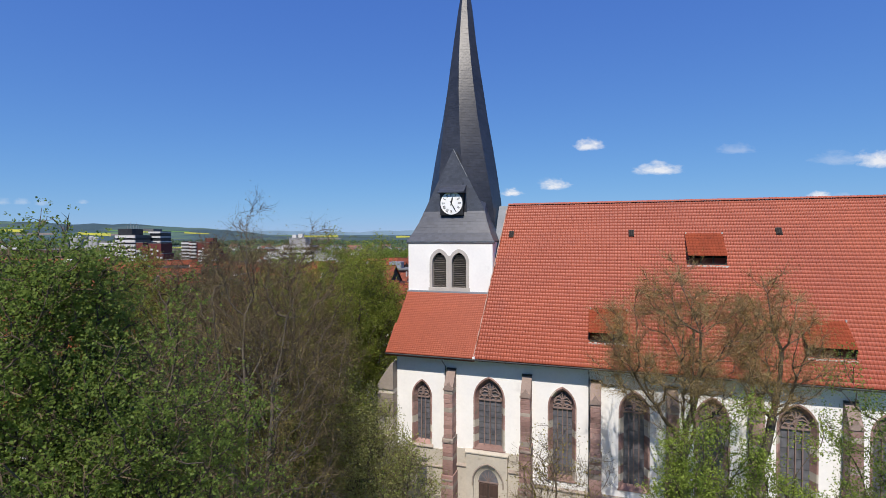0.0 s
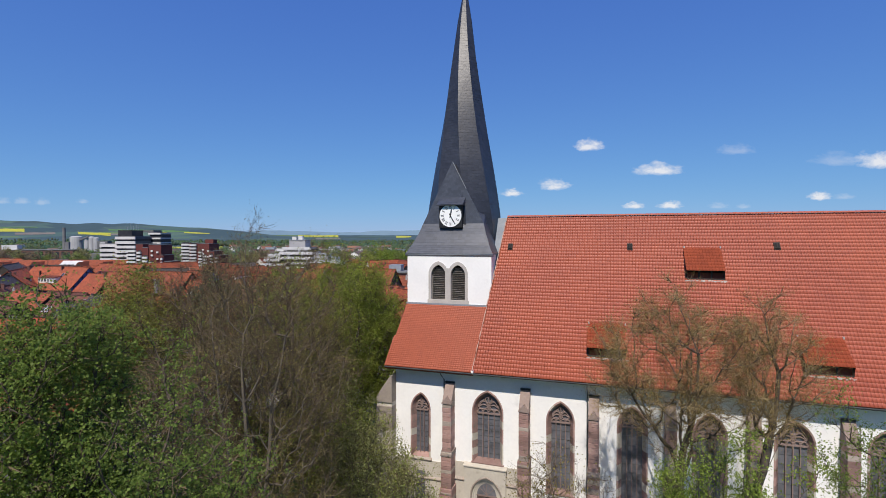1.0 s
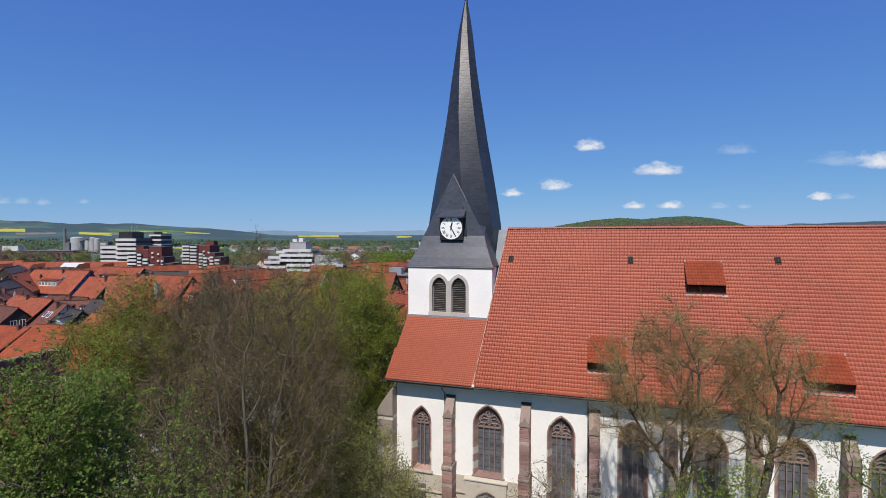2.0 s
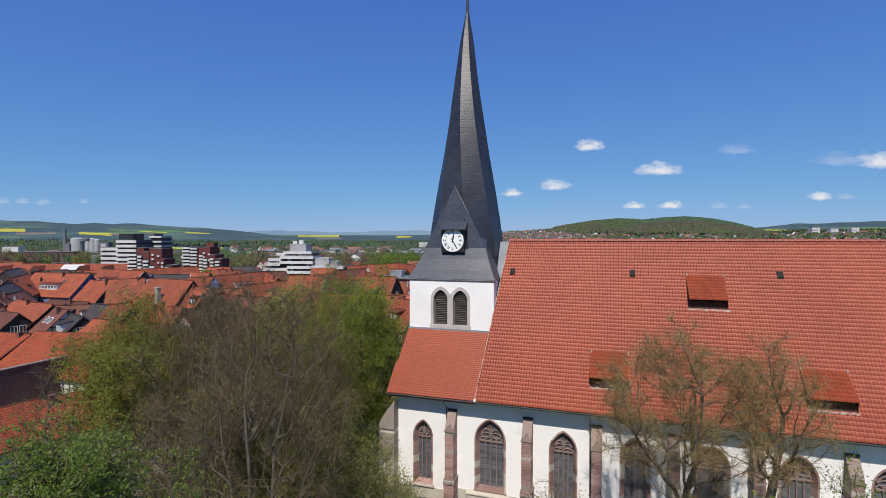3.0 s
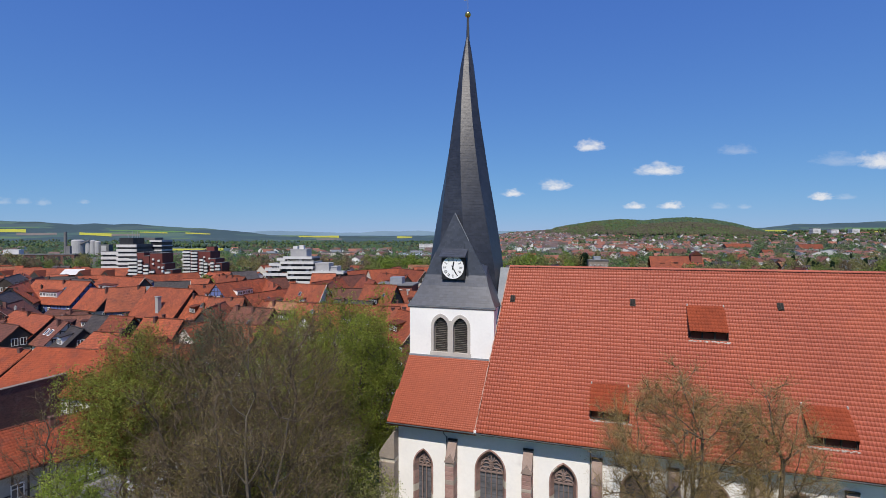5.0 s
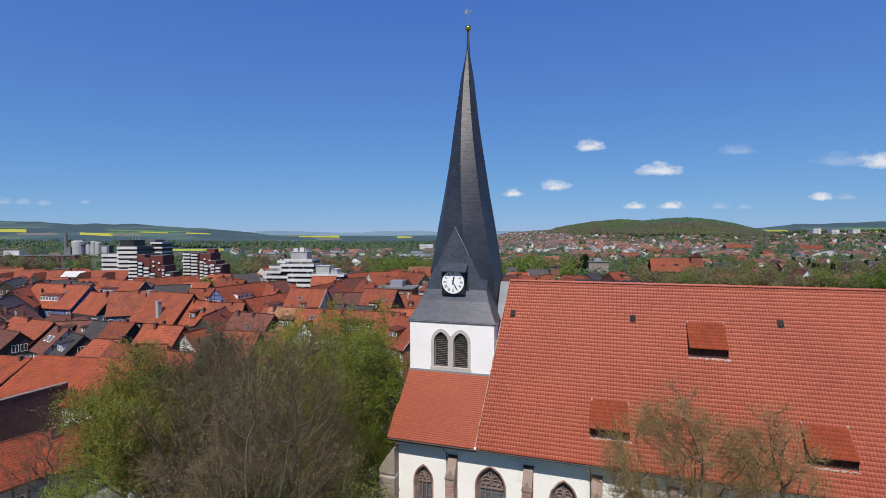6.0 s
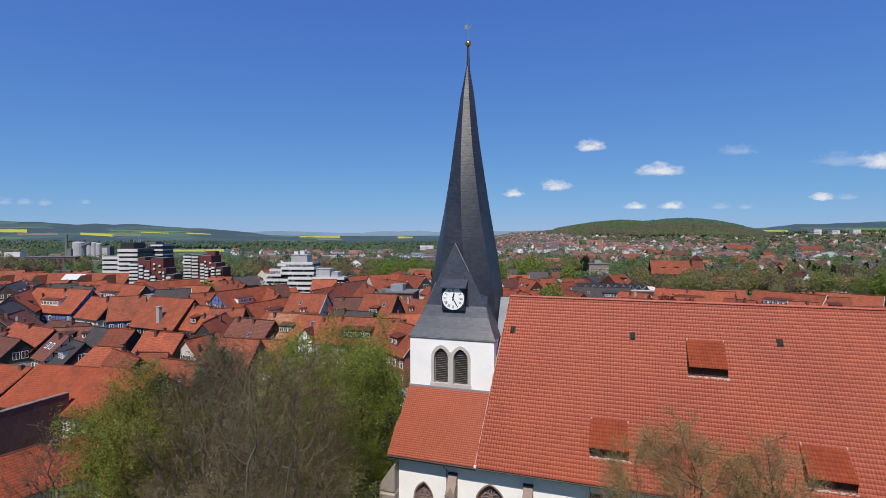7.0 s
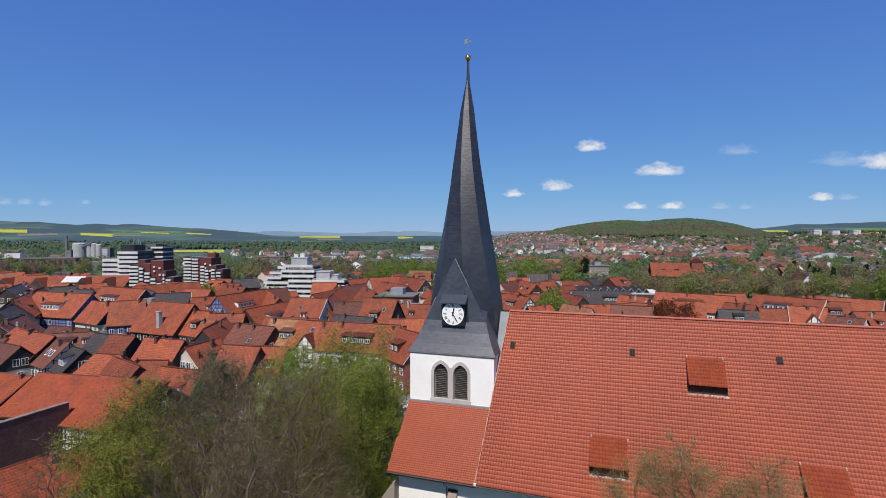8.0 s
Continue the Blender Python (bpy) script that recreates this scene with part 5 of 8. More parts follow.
                for q in ((-0.55, 0.0, 0.55) if z < he else (-0.3, 0.3)):
                    if half > 1.4:
                        window_at(h, pose(side * (l2 + 0.03), q * half, z, 0, 0, 90 * side), near)
    if "d" in extras:
        # shed dormer with a row of windows
        zc = he + (hr - he) * 0.42
        yc = -(width / 2) * (1 - 0.26)
        dl = length * rng.uniform(0.2, 0.36)
        ox = rng.uniform(-0.15, 0.15) * length
        d = Shape().prism([(yc, zc - 0.9), (yc, zc + 0.75), (yc + width * 0.22, zc + 1.15), (yc + width * 0.3, zc - 0.9)], ox - dl / 2, ox + dl / 2, lambda u, v, w: (w, u, v))
        d = d.ob("dormer", WINFRAME if rng.random() < 0.3 else rng.choice((WALLS["D"], ROOFS[roof])), h)
        Shape().prism([(yc - 0.3, zc + 0.72), (yc - 0.3, zc + 0.86), (yc + width * 0.24, zc + 1.34), (yc + width * 0.24, zc + 1.16)], ox - dl / 2 - 0.2, ox + dl / 2 + 0.2, lambda u, v, w: (w, u, v)).ob("dormer_roof", ROOFS[roof], d)
        k = max(2, round(dl / 1.25))
        for i in range(k):
            link("window", whole_window, d, m=pose(ox - dl / 2 + dl * (i + 0.5) / k, yc - 0.04, zc - 0.12) @ Matrix.Diagonal((0.9, 1, 0.62, 1)))
    if "g" in extras:
        # gabled dormer with timbering
        zc, yc, gw = he - 0.4, -width / 2 - 0.1, 1.9
        d = Shape().prism([(-gw, zc - 2.0), (gw, zc - 2.0), (gw, zc + 1.0), (0, zc + 3.2), (-gw, zc + 1.0)], yc, -0.3, front).ob("dormer", WALLS["T"], h)
        for sg in (-1, 1):
            Shape().add([(sg * (gw + 0.3), yc - 0.3, zc + 0.75), (0, yc - 0.3, zc + 3.32), (0, -0.1, zc + 3.32), (sg * (gw + 0.3), -0.1, zc + 0.75),
                         (sg * (gw + 0.3), yc - 0.3, zc + 0.6), (0, yc - 0.3, zc + 3.17), (0, -0.1, zc + 3.17), (sg * (gw + 0.3), -0.1, zc + 0.6)],
                        [(0, 1, 2, 3), (7, 6, 5, 4), (0, 4, 5, 1), (0, 3, 7, 4)]).ob("dormer_roof", ROOFS[roof], d)
        t = Shape()
        for q in (-gw + 0.1, -0.7, 0.7, gw - 0.1):
            t.box(q - 0.09, yc - 0.04, zc - 2, q + 0.09, yc + 0.02, zc + 1.0 + max(0, (gw - abs(q)) * 1.1))
        for z in (zc - 1.9, zc - 0.5, zc + 0.9):
            t.box(-gw, yc - 0.05, z, gw, yc + 0.02, z + 0.16)
        t.ob("timber_frame", TIMBER, d)
        for z in (zc - 1.2, zc + 0.3):
            link("window", whole_window, d, m=pose(0, yc - 0.03, z))
    if "n" not in extras and "x" not in extras and not hip and (fine or rng.random() < 0.4):
        # mortared verge, small single dormers, flue pipe
        if rng.random() < 0.4:
            s = Shape()
            for side in (-1, 1):
                s.add([(end * (length / 2 - 0.12), side * (width / 2 + 0.15), he - 0.15 * rise + 0.06), (end * (length / 2 + 0.04), side * (width / 2 + 0.15), he - 0.15 * rise + 0.06),
                       (end * (length / 2 + 0.04), 0, hr + 0.09), (end * (length / 2 - 0.12), 0, hr + 0.09)], [(0, 1, 2, 3)])
            s.ob("verge", MORTAR if rng.random() < 0.6 else TIMBER, h)
        if rng.random() < 0.45 and "d" not in extras and "g" not in extras:
            k = rng.choice((1, 1, 2, 3))
            q = rng.uniform(0.22, 0.4)
            yc, zc = -(width / 2) * (1 - q), he + (hr - he) * q
            for i in range(k):
                ox = (i + 0.5) / k * length * 0.8 - length * 0.4 + rng.uniform(-0.5, 0.5)
                back = 1.25 / rise + 0.3
                d = Shape().prism([(yc, zc - 0.2), (yc, zc + 1.05), (yc + back, zc + 1.3), (yc + back, zc - 0.2)], ox - 0.65, ox + 0.65, lambda u, v, w: (w, u, v)).ob("dormer", rng.choice((WINFRAME, WALLS["D"], WALLS["D"], ROOFS[roof])), h)
                Shape().prism([(yc - 0.25, zc + 1.0), (yc - 0.25, zc + 1.12), (yc + back + 0.3, zc + 1.45), (yc + back + 0.3, zc + 1.2)], ox - 0.85, ox + 0.85, lambda u, v, w: (w, u, v)).ob("dormer_roof", ROOFS[roof], d)
                link("window", whole_window, d, m=pose(ox, yc - 0.03, zc + 0.5) @ Matrix.Diagonal((0.85, 1, 0.55, 1)))
        if rng.random() < 0.5:
            cx, cy = rng.uniform(-0.35, 0.35) * length, rng.uniform(-0.25, 0.1) * width
            zb = hr - rise * abs(cy)
            f = Shape().box(cx - 0.22, cy - 0.22, zb - 0.8, cx + 0.22, cy + 0.22, zb + 1.0).box(cx - 0.27, cy - 0.27, zb + 1.0, cx + 0.27, cy + 0.27, zb + 1.1)
            f.tube([(cx, cy, zb + 1.1), (cx, cy, zb + 1.45)], [0.09, 0.09], 6)
            f.ob("chimney", rng.choice((BRICKCH, WALLS["D"], TIMBER, GREYPIPE)), h)
        if rng.random() < 0.3:
            cx = rng.uniform(-0.4, 0.4) * length
            a = Shape().tube([(cx, 0.2, hr - 0.3), (cx, 0.2, hr + 1.9)], [0.03, 0.025], 4)
            for z in (1.2, 1.5, 1.8):
                a.box(cx - 0.5, 0.18, hr + z, cx + 0.5, 0.22, hr + z + 0.03)
            a.ob("aerial", TIMBER, h)
    if rng.random() < 0.35 and fine and "n" not in extras and "x" not in extras:
        q = rng.uniform(0.35, 0.65)
        m = pose(rng.uniform(-0.3, 0.3) * length, -(width / 2) * (1 - q), he + (hr - he) * q + 0.03, math.degrees(math.atan(rise)), 0, 0)
        o = Shape().box(-0.4, -0.6, 0, 0.4, 0.6, 0.14, m).ob("skylight", LEAD, h)
        Shape().box(-0.32, -0.5, 0.14, 0.32, 0.5, 0.15, m).ob("pane", PANE, o)
    return h

house(-71.2, 51.2, 3, 12.4, 13, 5.2, 9.2, "P", "T", "n")
house(-58.3, 52.9, 7, 13.0, 13, 5.5, 9.6, "P", "B", "nk")
house(-47.6, 53.0, 0, 10.8, 13.4, 5.4, 10.0, "P", "T", "n")
house(-41.9, 31.1, 82, 12.2, 9, 3.6, 6.5, "P", "G", "n")
house(-39.2, 41.0, 76, 9.6, 9, 3.6, 6.5, "P", "G", "n")
house(-94.9, 71.0, -11, 15.6, 9.0, 6.5, 10.5, "O", "T", "x")
house(-106.0, 70.5, -8, 9.0, 10, 5.4, 9.0, "B", "W", "c")
house(-83.6, 68.6, -14, 6.0, 8.4, 6.0, 10, "B", "T", "xs")
house(-78.1, 67.5, -17, 6.8, 7.6, 5.6, 9.2, "D", "W", "d")
house(-67.8, 65.6, 4, 9.4, 9, 5.3, 9.2, "O", "D", "hx")
house(-61.6, 63.7, -19, 11.8, 8, 5, 9, "O", "W", "")
house(-56.0, 64.2, 14, 8.4, 9, 5, 9.4, "O", "D", "hx")
house(-48.2, 62.7, -1, 9.0, 8, 5, 9, "O", "W", "")
house(-64.5, 74.3, 1, 9.6, 9, 5.5, 10.5, "O", "D", "xc")
house(-77.6, 76.2, 3, 6.4, 8.5, 6.0, 10, "O", "D", "x")
house(-84.4, 77.6, -5, 7.0, 8, 5.2, 9.6, "D", "W", "x")
house(-102.9, 83.4, -3, 14.0, 9, 5.5, 9, "B", "T", "")
house(-97.6, 81.0, 33, 9.0, 9, 5, 8.5, "B", "W", "")
house(-121.8, 82.4, -51, 15.1, 9, 6, 10, "B", "D", "c")
house(-110.1, 78.7, -11, 10.3, 9, 6, 9, "O", "W", "")
house(-92.9, 64.8, -9, 9.7, 9, 5.5, 9.5, "B", "W", "")
house(-147.4, 112.5, 2, 23.4, 13, 6, 12.5, "O", "U", "d")
house(-125.4, 108.6, -9, 12.2, 10, 5.5, 11, "O", "W", "")
house(-113.4, 106.9, 41, 9.0, 11, 6, 12, "O", "U", "x")
house(-94.9, 104.6, -4, 16.4, 13.2, 5.5, 12.5, "O", "D", "xw")
house(-82.6, 103.0, -9, 9.0, 9, 5.5, 11, "O", "W", "d")
house(-143.8, 130.0, -7, 24.0, 11, 6.5, 12.5, "O", "W", "d")
house(-144.0, 139.8, -31, 24.0, 10, 6, 11, "D", "U", "")
house(-121.5, 130.0, 46, 10.7, 10, 6, 11.5, "D", "U", "")
house(-103.0, 125.2, 59, 10.2, 11, 6, 11.5, "O", "U", "")
house(-146.5, 150.9, 70, 24.0, 11, 6, 12, "O", "W", "")
house(-192.8, 125.7, -42, 24.0, 11, 7, 12, "D", "W", "")
house(-155.4, 105.3, -43, 24.0, 11, 7, 12, "O", "W", "")
house(-170.4, 118.8, -44, 24.0, 10, 6, 12, "O", "W", "")
house(-178.9, 131.0, 46, 13.0, 10, 6, 11.5, "D", "W", "")
house(-166.3, 131.7, -5, 13.9, 9, 6, 11, "D", "W", "")
house(-142.3, 94.2, -42, 23.6, 10, 6, 11, "D", "W", "c")
house(-63.3, 78.7, -22, 9.0, 8, 5, 9, "D", "D", "")
house(-58.7, 77.7, -89, 9.0, 8, 5, 9.5, "O", "W", "")
house(-68.7, 91.6, -65, 15.9, 9, 5, 10.5, "O", "W", "c")
house(-74.2, 101.7, 19, 9.0, 10, 5.5, 11, "O", "D", "c")
house(-58.5, 92.5, -7, 11.8, 10, 5.5, 10.5, "B", "W", "c")
house(-74.5, 117.4, 88, 17.4, 10, 6, 11, "O", "S", "d")
house(-52.2, 96.6, 5, 9.8, 10, 6.5, 11.5, "A", "W", "cd")
house(-44.8, 96.3, 0, 10.3, 10, 6.5, 11.5, "O", "T", "g")
house(-34.5, 96.7, 3, 18.1, 10, 6.5, 11.5, "O", "W", "cd")
house(-23.9, 95.5, -34, 14.7, 10, 6, 11, "O", "R", "cd")
house(-63.6, 121.3, -0, 11.7, 12, 6, 13, "O", "W", "c")
house(-63.7, 131.6, -66, 24.0, 9, 6.5, 12, "O", "R", "")
house(-54.3, 127.7, 19, 9.0, 10, 6.5, 11.5, "B", "W", "c")
house(-44.0, 126.5, -3, 10.2, 12, 6, 13, "O", "D", "d")
house(-97.6, 134.9, -89, 24.0, 10, 6.5, 12, "O", "U", "d")
house(-88.9, 138.9, -44, 24.0, 9, 6, 11.5, "O", "W", "")
house(-123.8, 160.9, -18, 16.4, 9, 6, 11, "O", "W", "")
house(-78.5, 155.5, -88, 21.5, 9, 6, 11, "O", "W", "c")
house(-68.3, 167.1, -52, 24.0, 9, 6, 11, "O", "W", "")
house(-33.4, 119.3, 19, 9.0, 9, 5, 9, "O", "W", "")
house(-48.0, 75.9, 4, 8.0, 9, 5, 10, "O", "D", "x")
house(-44.7, 78.9, 5, 9.0, 8, 5, 9.5, "O", "W", "")
house(-81.9, 177.7, 79, 18.9, 9, 6, 11, "B", "W", "")
house(-68.7, 190.0, -35, 21.7, 10, 6, 11, "O", "W", "")
house(-102.2, 191.5, 19, 10.6, 9, 6, 10.5, "O", "W", "")
house(-97.7, 214.2, 76, 16.5, 9, 6, 10.5, "O", "W", "")
house(-87.1, 220.0, 54, 16.9, 9, 6, 11, "O", "W", "")
house(-72.7, 219.7, -37, 24.0, 9, 6, 11, "O", "W", "")
house(-25.5, 215.8, 68, 15.6, 9, 6, 11, "B", "W", "")
house(-18.7, 216.8, -59, 23.5, 9, 6, 11, "O", "W", "")
house(-11.4, 219.0, 57, 12.9, 9, 6, 11, "O", "W", "")
house(-14.9, 169.2, -36, 14.5, 9, 6, 10.5, "O", "T", "d")
house(-8.1, 174.1, 47, 10.6, 9, 6, 10.5, "O", "W", "")
house(-1.6, 196.5, 59, 14.7, 10, 6, 11.5, "O", "B", "")
house(4.2, 175.6, -57, 12.4, 9, 6, 10.5, "O", "W", "")
house(14.7, 157.8, 31, 16.7, 10, 5.5, 10, "O", "W", "")
house(23.8, 164.3, -17, 10.0, 10, 5.5, 10, "O", "W", "")
house(41.7, 182.5, -20, 24.0, 10, 6.5, 11.5, "O", "W", "d")
house(35.4, 168.3, -4, 15.2, 9, 6, 10.5, "O", "W", "c")
house(52.8, 172.0, -36, 9.3, 9, 5.5, 10, "O", "W", "c")
house(51.4, 168.7, 0, 10.6, 8, 5, 8.5, "D", "W", "d")
house(66.8, 177.2, -37, 19.5, 12, 7, 12, "O", "W", "d")
house(76.5, 172.5, -8, 8.0, 12, 7, 11.5, "O", "W", "d")
house(61.5, 171.5, -6, 11.9, 9, 5, 9, "O", "W", "")
house(70.4, 170.6, -8, 11.3, 10, 5.5, 10, "O", "W", "g")
house(83.4, 168.6, 19, 9.7, 9, 5.5, 9.5, "O", "W", "c")
house(76.2, 163.0, -40, 9.0, 8, 5, 8.5, "B", "W", "")
house(12.0, 195.3, 8, 22.0, 12, 6.0, 10.2, "D", "W", "d")
# brick fire wall beside the near roofs
FIREWALL = material("old_wall_brick", (0.115, 0.06, 0.05), (0.075, 0.042, 0.038), 0.95, 3, 0.35, 0.3, stain=(0.14, 0.1, 0.085), stain_at=(0.55, 0.8))
_n, _l = FIREWALL.node_tree.nodes, FIREWALL.node_tree.links
_g, _s, _c, _b, _x = [_n.new("ShaderNode" + k) for k in ("NewGeometry", "SeparateXYZ", "CombineXYZ", "TexBrick", "Mix")]
_l.new(_g.outputs["Position"], _s.inputs[0])
_l.new(_s.outputs["Y"], _c.inputs["X"])
_l.new(_s.outputs["Z"], _c.inputs["Y"])
_l.new(_c.outputs[0], _b.inputs["Vector"])
_b.inputs["Scale"].default_value, _b.inputs["Brick Width"].default_value, _b.inputs["Row Height"].default_value, _b.inputs["Mortar Size"].default_value = 1.0, 0.26, 0.085, 0.012
_b.inputs["Color1"].default_value, _b.inputs["Color2"].default_value, _b.inputs["Mortar"].default_value = (1.3, 1.2, 1.2, 1), (0.7, 0.7, 0.7, 1), (1.5, 1.6, 1.6, 1)
_x.data_type, _x.blend_type = "RGBA", "MULTIPLY"
_x.inputs["Factor"].default_value = 1.0
_l.new(_n["Principled BSDF"].inputs["Base Color"].links[0].from_socket, _x.inputs["A"])
_l.new(_b.outputs["Color"], _x.inputs["B"])
_l.new(_x.outputs["Result"], _n["Principled BSDF"].inputs["Base Color"])
fw = Shape().box(-52.3, 34.0, 0, -51.7, 47.5, 7.9).ob("brick_wall", FIREWALL)
tagged(fw, "tall dark brick fire wall with a thin coping", "wall", kind="structure")
Shape().box(-52.36, 33.94, 7.9, -51.64, 47.56, 7.97).ob("coping", SETOFF, fw)

# ---- infill of the old town ----
BLOCKS = [(-55.5, 164, 7), (-43.2, 149.3, 6), (-61.5, 125.2, 5), (-130, 128.6, 5), (-242, 217, 26), (-229, 218, 22), (-214, 233, 22), (-119, 202, 26), (-222, 190, 16), (-245, 182, 16), (-200, 198, 16), (-268, 174, 16), (22, 226, 34), (8, 364, 20), (58, 372, 30)]


def fill_town():
    rng = random.Random(12)
    for i in range(-32, 22):
        for j in range(6, 27):
            side, ahead = i * 12.5 + rng.uniform(-3.5, 3.5), j * 12.5 + rng.uniform(-3.5, 3.5)
            p = land(side, ahead)
            if abs(side) > ahead * 0.97 + 5 or (p.x > -40 and p.y < 92) or (p.x > -24 and p.y < 140) or (p.x > 25 and p.y < 165):
                continue
            if p.x > 20 and p.y > 200 or (ahead > 265 and side > -120) or ahead > 320:
                continue
            if any((p.x - a) ** 2 + (p.y - b) ** 2 < (c + 5.5) ** 2 for a, b, c in TAKEN + BLOCKS):
                continue
            yaw = rng.choice((3, -5, 12, -28, -40, 62, 75)) + rng.uniform(-8, 8)
            house(p.x, p.y, yaw, rng.uniform(9, 15), rng.uniform(8.5, 11), rng.uniform(4.6, 6.2), rng.uniform(10, 11.6) if ahead < 190 else rng.uniform(8, 9.6), rng.choice("OOOOOOOBDA"), rng.choice("WWWTTDBR"), rng.choice(("", "d", "c", "")), fine=ahead < 150)


fill_town()


def outer_houses():
    """Single houses among the trees past the old town."""
    rng = random.Random(19)
    for u0, u1, a0, a1, n in ((-0.5, -0.05, 285, 420, 13), (-0.1, 0.1, 280, 420, 7), (0.12, 0.4, 285, 430, 9), (0.45, 0.92, 250, 430, 14)):
        made = 0
        while made < n:
            a = rng.uniform(a0, a1)
            p = land(rng.uniform(u0, u1) * a, a)
            if any((p.x - s) ** 2 + (p.y - t) ** 2 < (c + 7) ** 2 for s, t, c in TAKEN + BLOCKS):
                made += 0.2
                continue
            house(p.x, p.y, rng.choice((10, 100, 30)) + rng.uniform(-10, 10), rng.uniform(9, 15), rng.uniform(7.5, 9.5), rng.uniform(4, 6), rng.uniform(8, 9.5), rng.choice("OOBDDA"), rng.choice("WWWWRS"), rng.choice(("", "", "d")), fine=False)
            made += 1


outer_houses()


# ---- street west of the churchyard, with parked cars ----
tagged(Shape().box(-46, 56, -0.3, 12, 91, 0.03).ob("pavement", PAVING), "grey paved square behind the churchyard", "pavement", kind="structure")
tagged(Shape().box(-37, 20, -0.3, -24, 56, 0.03).ob("road", PAVING), "grey street beside the churchyard", "road", kind="structure")
# pale ground at the corner, extended along the wall to bounce sunlight up
GRAVEL = material("pale_gravel", (0.42, 0.38, 0.33), (0.3, 0.27, 0.235), 0.95, 14, 0.5, 0.4)
tagged(Shape().box(-5, 30.5, -0.3, EAST + 6, WALL_Y - 0.35, 0.035).ob("gravel_path", GRAVEL), "pale gravel path along the church wall", "path", kind="structure")
CARWHITE = material("white_car_paint", (0.75, 0.76, 0.77), (0.7, 0.71, 0.72), 0.25, 2, 1, 0, spec=0.6)
CARGREY = material("silver_car_paint", (0.35, 0.36, 0.38), (0.32, 0.33, 0.35), 0.25, 2, 1, 0, spec=0.6, metal=0.4)
CARBLUE = material("dark_blue_car_paint", (0.03, 0.05, 0.12), (0.025, 0.04, 0.1), 0.25, 2, 1, 0, spec=0.6)
TYRE = material("black_rubber", (0.02, 0.02, 0.02), (0.03, 0.03, 0.03), 0.8, 8, 1, 0)


def car(x, y, yaw, paint, words, tall=1.45):
    """A parked car: body, glasshouse, four wheels."""
    c = tagged(new("car"), words, "car", "parked cars")
    c.matrix_basis = pose(x, y, 0.03, 0, 0, yaw)
    side = [(-2.1, 0.3), (2.1, 0.3), (2.15, 0.65), (1.95, 0.85), (0.95, 0.95), (-1.75, 0.98), (-2.12, 0.85)]
    s = Shape().prism(side, -0.86, 0.86, front)
    s.prism([(-1.45, tall - 0.06), (0.1, tall - 0.06), (0.0, tall), (-1.35, tall)], -0.62, 0.62, front)
    s.ob("body", paint, c)
    g = Shape()
    b, t = [(-1.75, 0.97), (0.98, 0.95)], [(-1.42, tall - 0.06), (0.1, tall - 0.06)]
    v = [(b[0][0], -0.8, b[0][1]), (b[1][0], -0.8, b[1][1]), (b[1][0], 0.8, b[1][1]), (b[0][0], 0.8, b[0][1]),
         (t[0][0], -0.62, t[0][1]), (t[1][0], -0.62, t[1][1]), (t[1][0], 0.62, t[1][1]), (t[0][0], 0.62, t[0][1])]
    g.add(v, [(0, 1, 5, 4), (1, 2, 6, 5), (2, 3, 7, 6), (3, 0, 4, 7), (4, 5, 6, 7)])
    g.ob("glasshouse", PANE, c)
    for sx in (-1.3, 1.3):
        for sy in (-0.8, 0.8):
            w = Shape().tube([(sx, sy - 0.1, 0.32), (sx, sy + 0.1, 0.32)], [0.32, 0.32], 14).ob("wheel", TYRE, c)
            Shape().tube([(sx, sy - 0.11, 0.32), (sx, sy + 0.11, 0.32)], [0.19, 0.19], 10).ob("rim", LEAD, w)
    for sy in (-0.6, 0.6):
        Shape().box(2.08, sy - 0.18, 0.6, 2.15, sy + 0.18, 0.74).ob("headlight", WINFRAME, c)
        Shape().box(-2.13, sy - 0.15, 0.68, -2.08, sy + 0.15, 0.82).ob("tail_light", MAROON, c)


def flat_house(p, yaw, w, d, h, wall, words):
    """A flat-roofed block with a dark felt roof and rows of windows."""
    b = tagged(new("flat_roofed_building"), words, "building", "flat-roofed buildings")
    b.matrix_basis = Matrix.Translation(p) @ pose(0, 0, 0, 0, 0, yaw)
    Shape().box(-w / 2, -d / 2, 0, w / 2, d / 2, h).ob("wall", wall, b)
    Shape().box(-w / 2 - 0.5, -d / 2 - 0.5, h, w / 2 + 0.5, d / 2 + 0.5, h + 0.4).ob("roof", ROOFFELT, b)
    Shape().box(-w / 6, -d / 6, h + 0.4, w / 6, d / 4, h + 2.6).ob("roof_hut", LEAD, b)
    for f in range(int(h / 3)):
        for i in range(int(w / 2.6)):
            window_at(b, pose(-w / 2 + 1.3 + i * 2.6, -d / 2 - 0.03, 1.6 + 3 * f))


# ---- tall blocks ----
CONCRETE = material("white_concrete", (0.6, 0.6, 0.59), (0.48, 0.48, 0.48), 0.8, 1.5, 0.15, 0.1)
PALEGREY = material("pale_grey_concrete", (0.42, 0.42, 0.42), (0.34, 0.345, 0.35), 0.85, 1.5, 0.15, 0.1)
GREYCON = material("grey_concrete", (0.4, 0.4, 0.4), (0.32, 0.32, 0.33), 0.85, 1.5, 0.15, 0.1)
DARKGLASS = material("dark_glass_band", (0.022, 0.023, 0.028), (0.045, 0.047, 0.052), 0.45, 0.6, 0.2, 0, spec=0.2)
# dark grey concrete; also the painted shade on the office tower's end parapets
GREYDARK = material("dark_and_shaded_concrete", (0.13, 0.135, 0.14), (0.09, 0.095, 0.1), 0.85, 1.5, 0.15, 0.1)
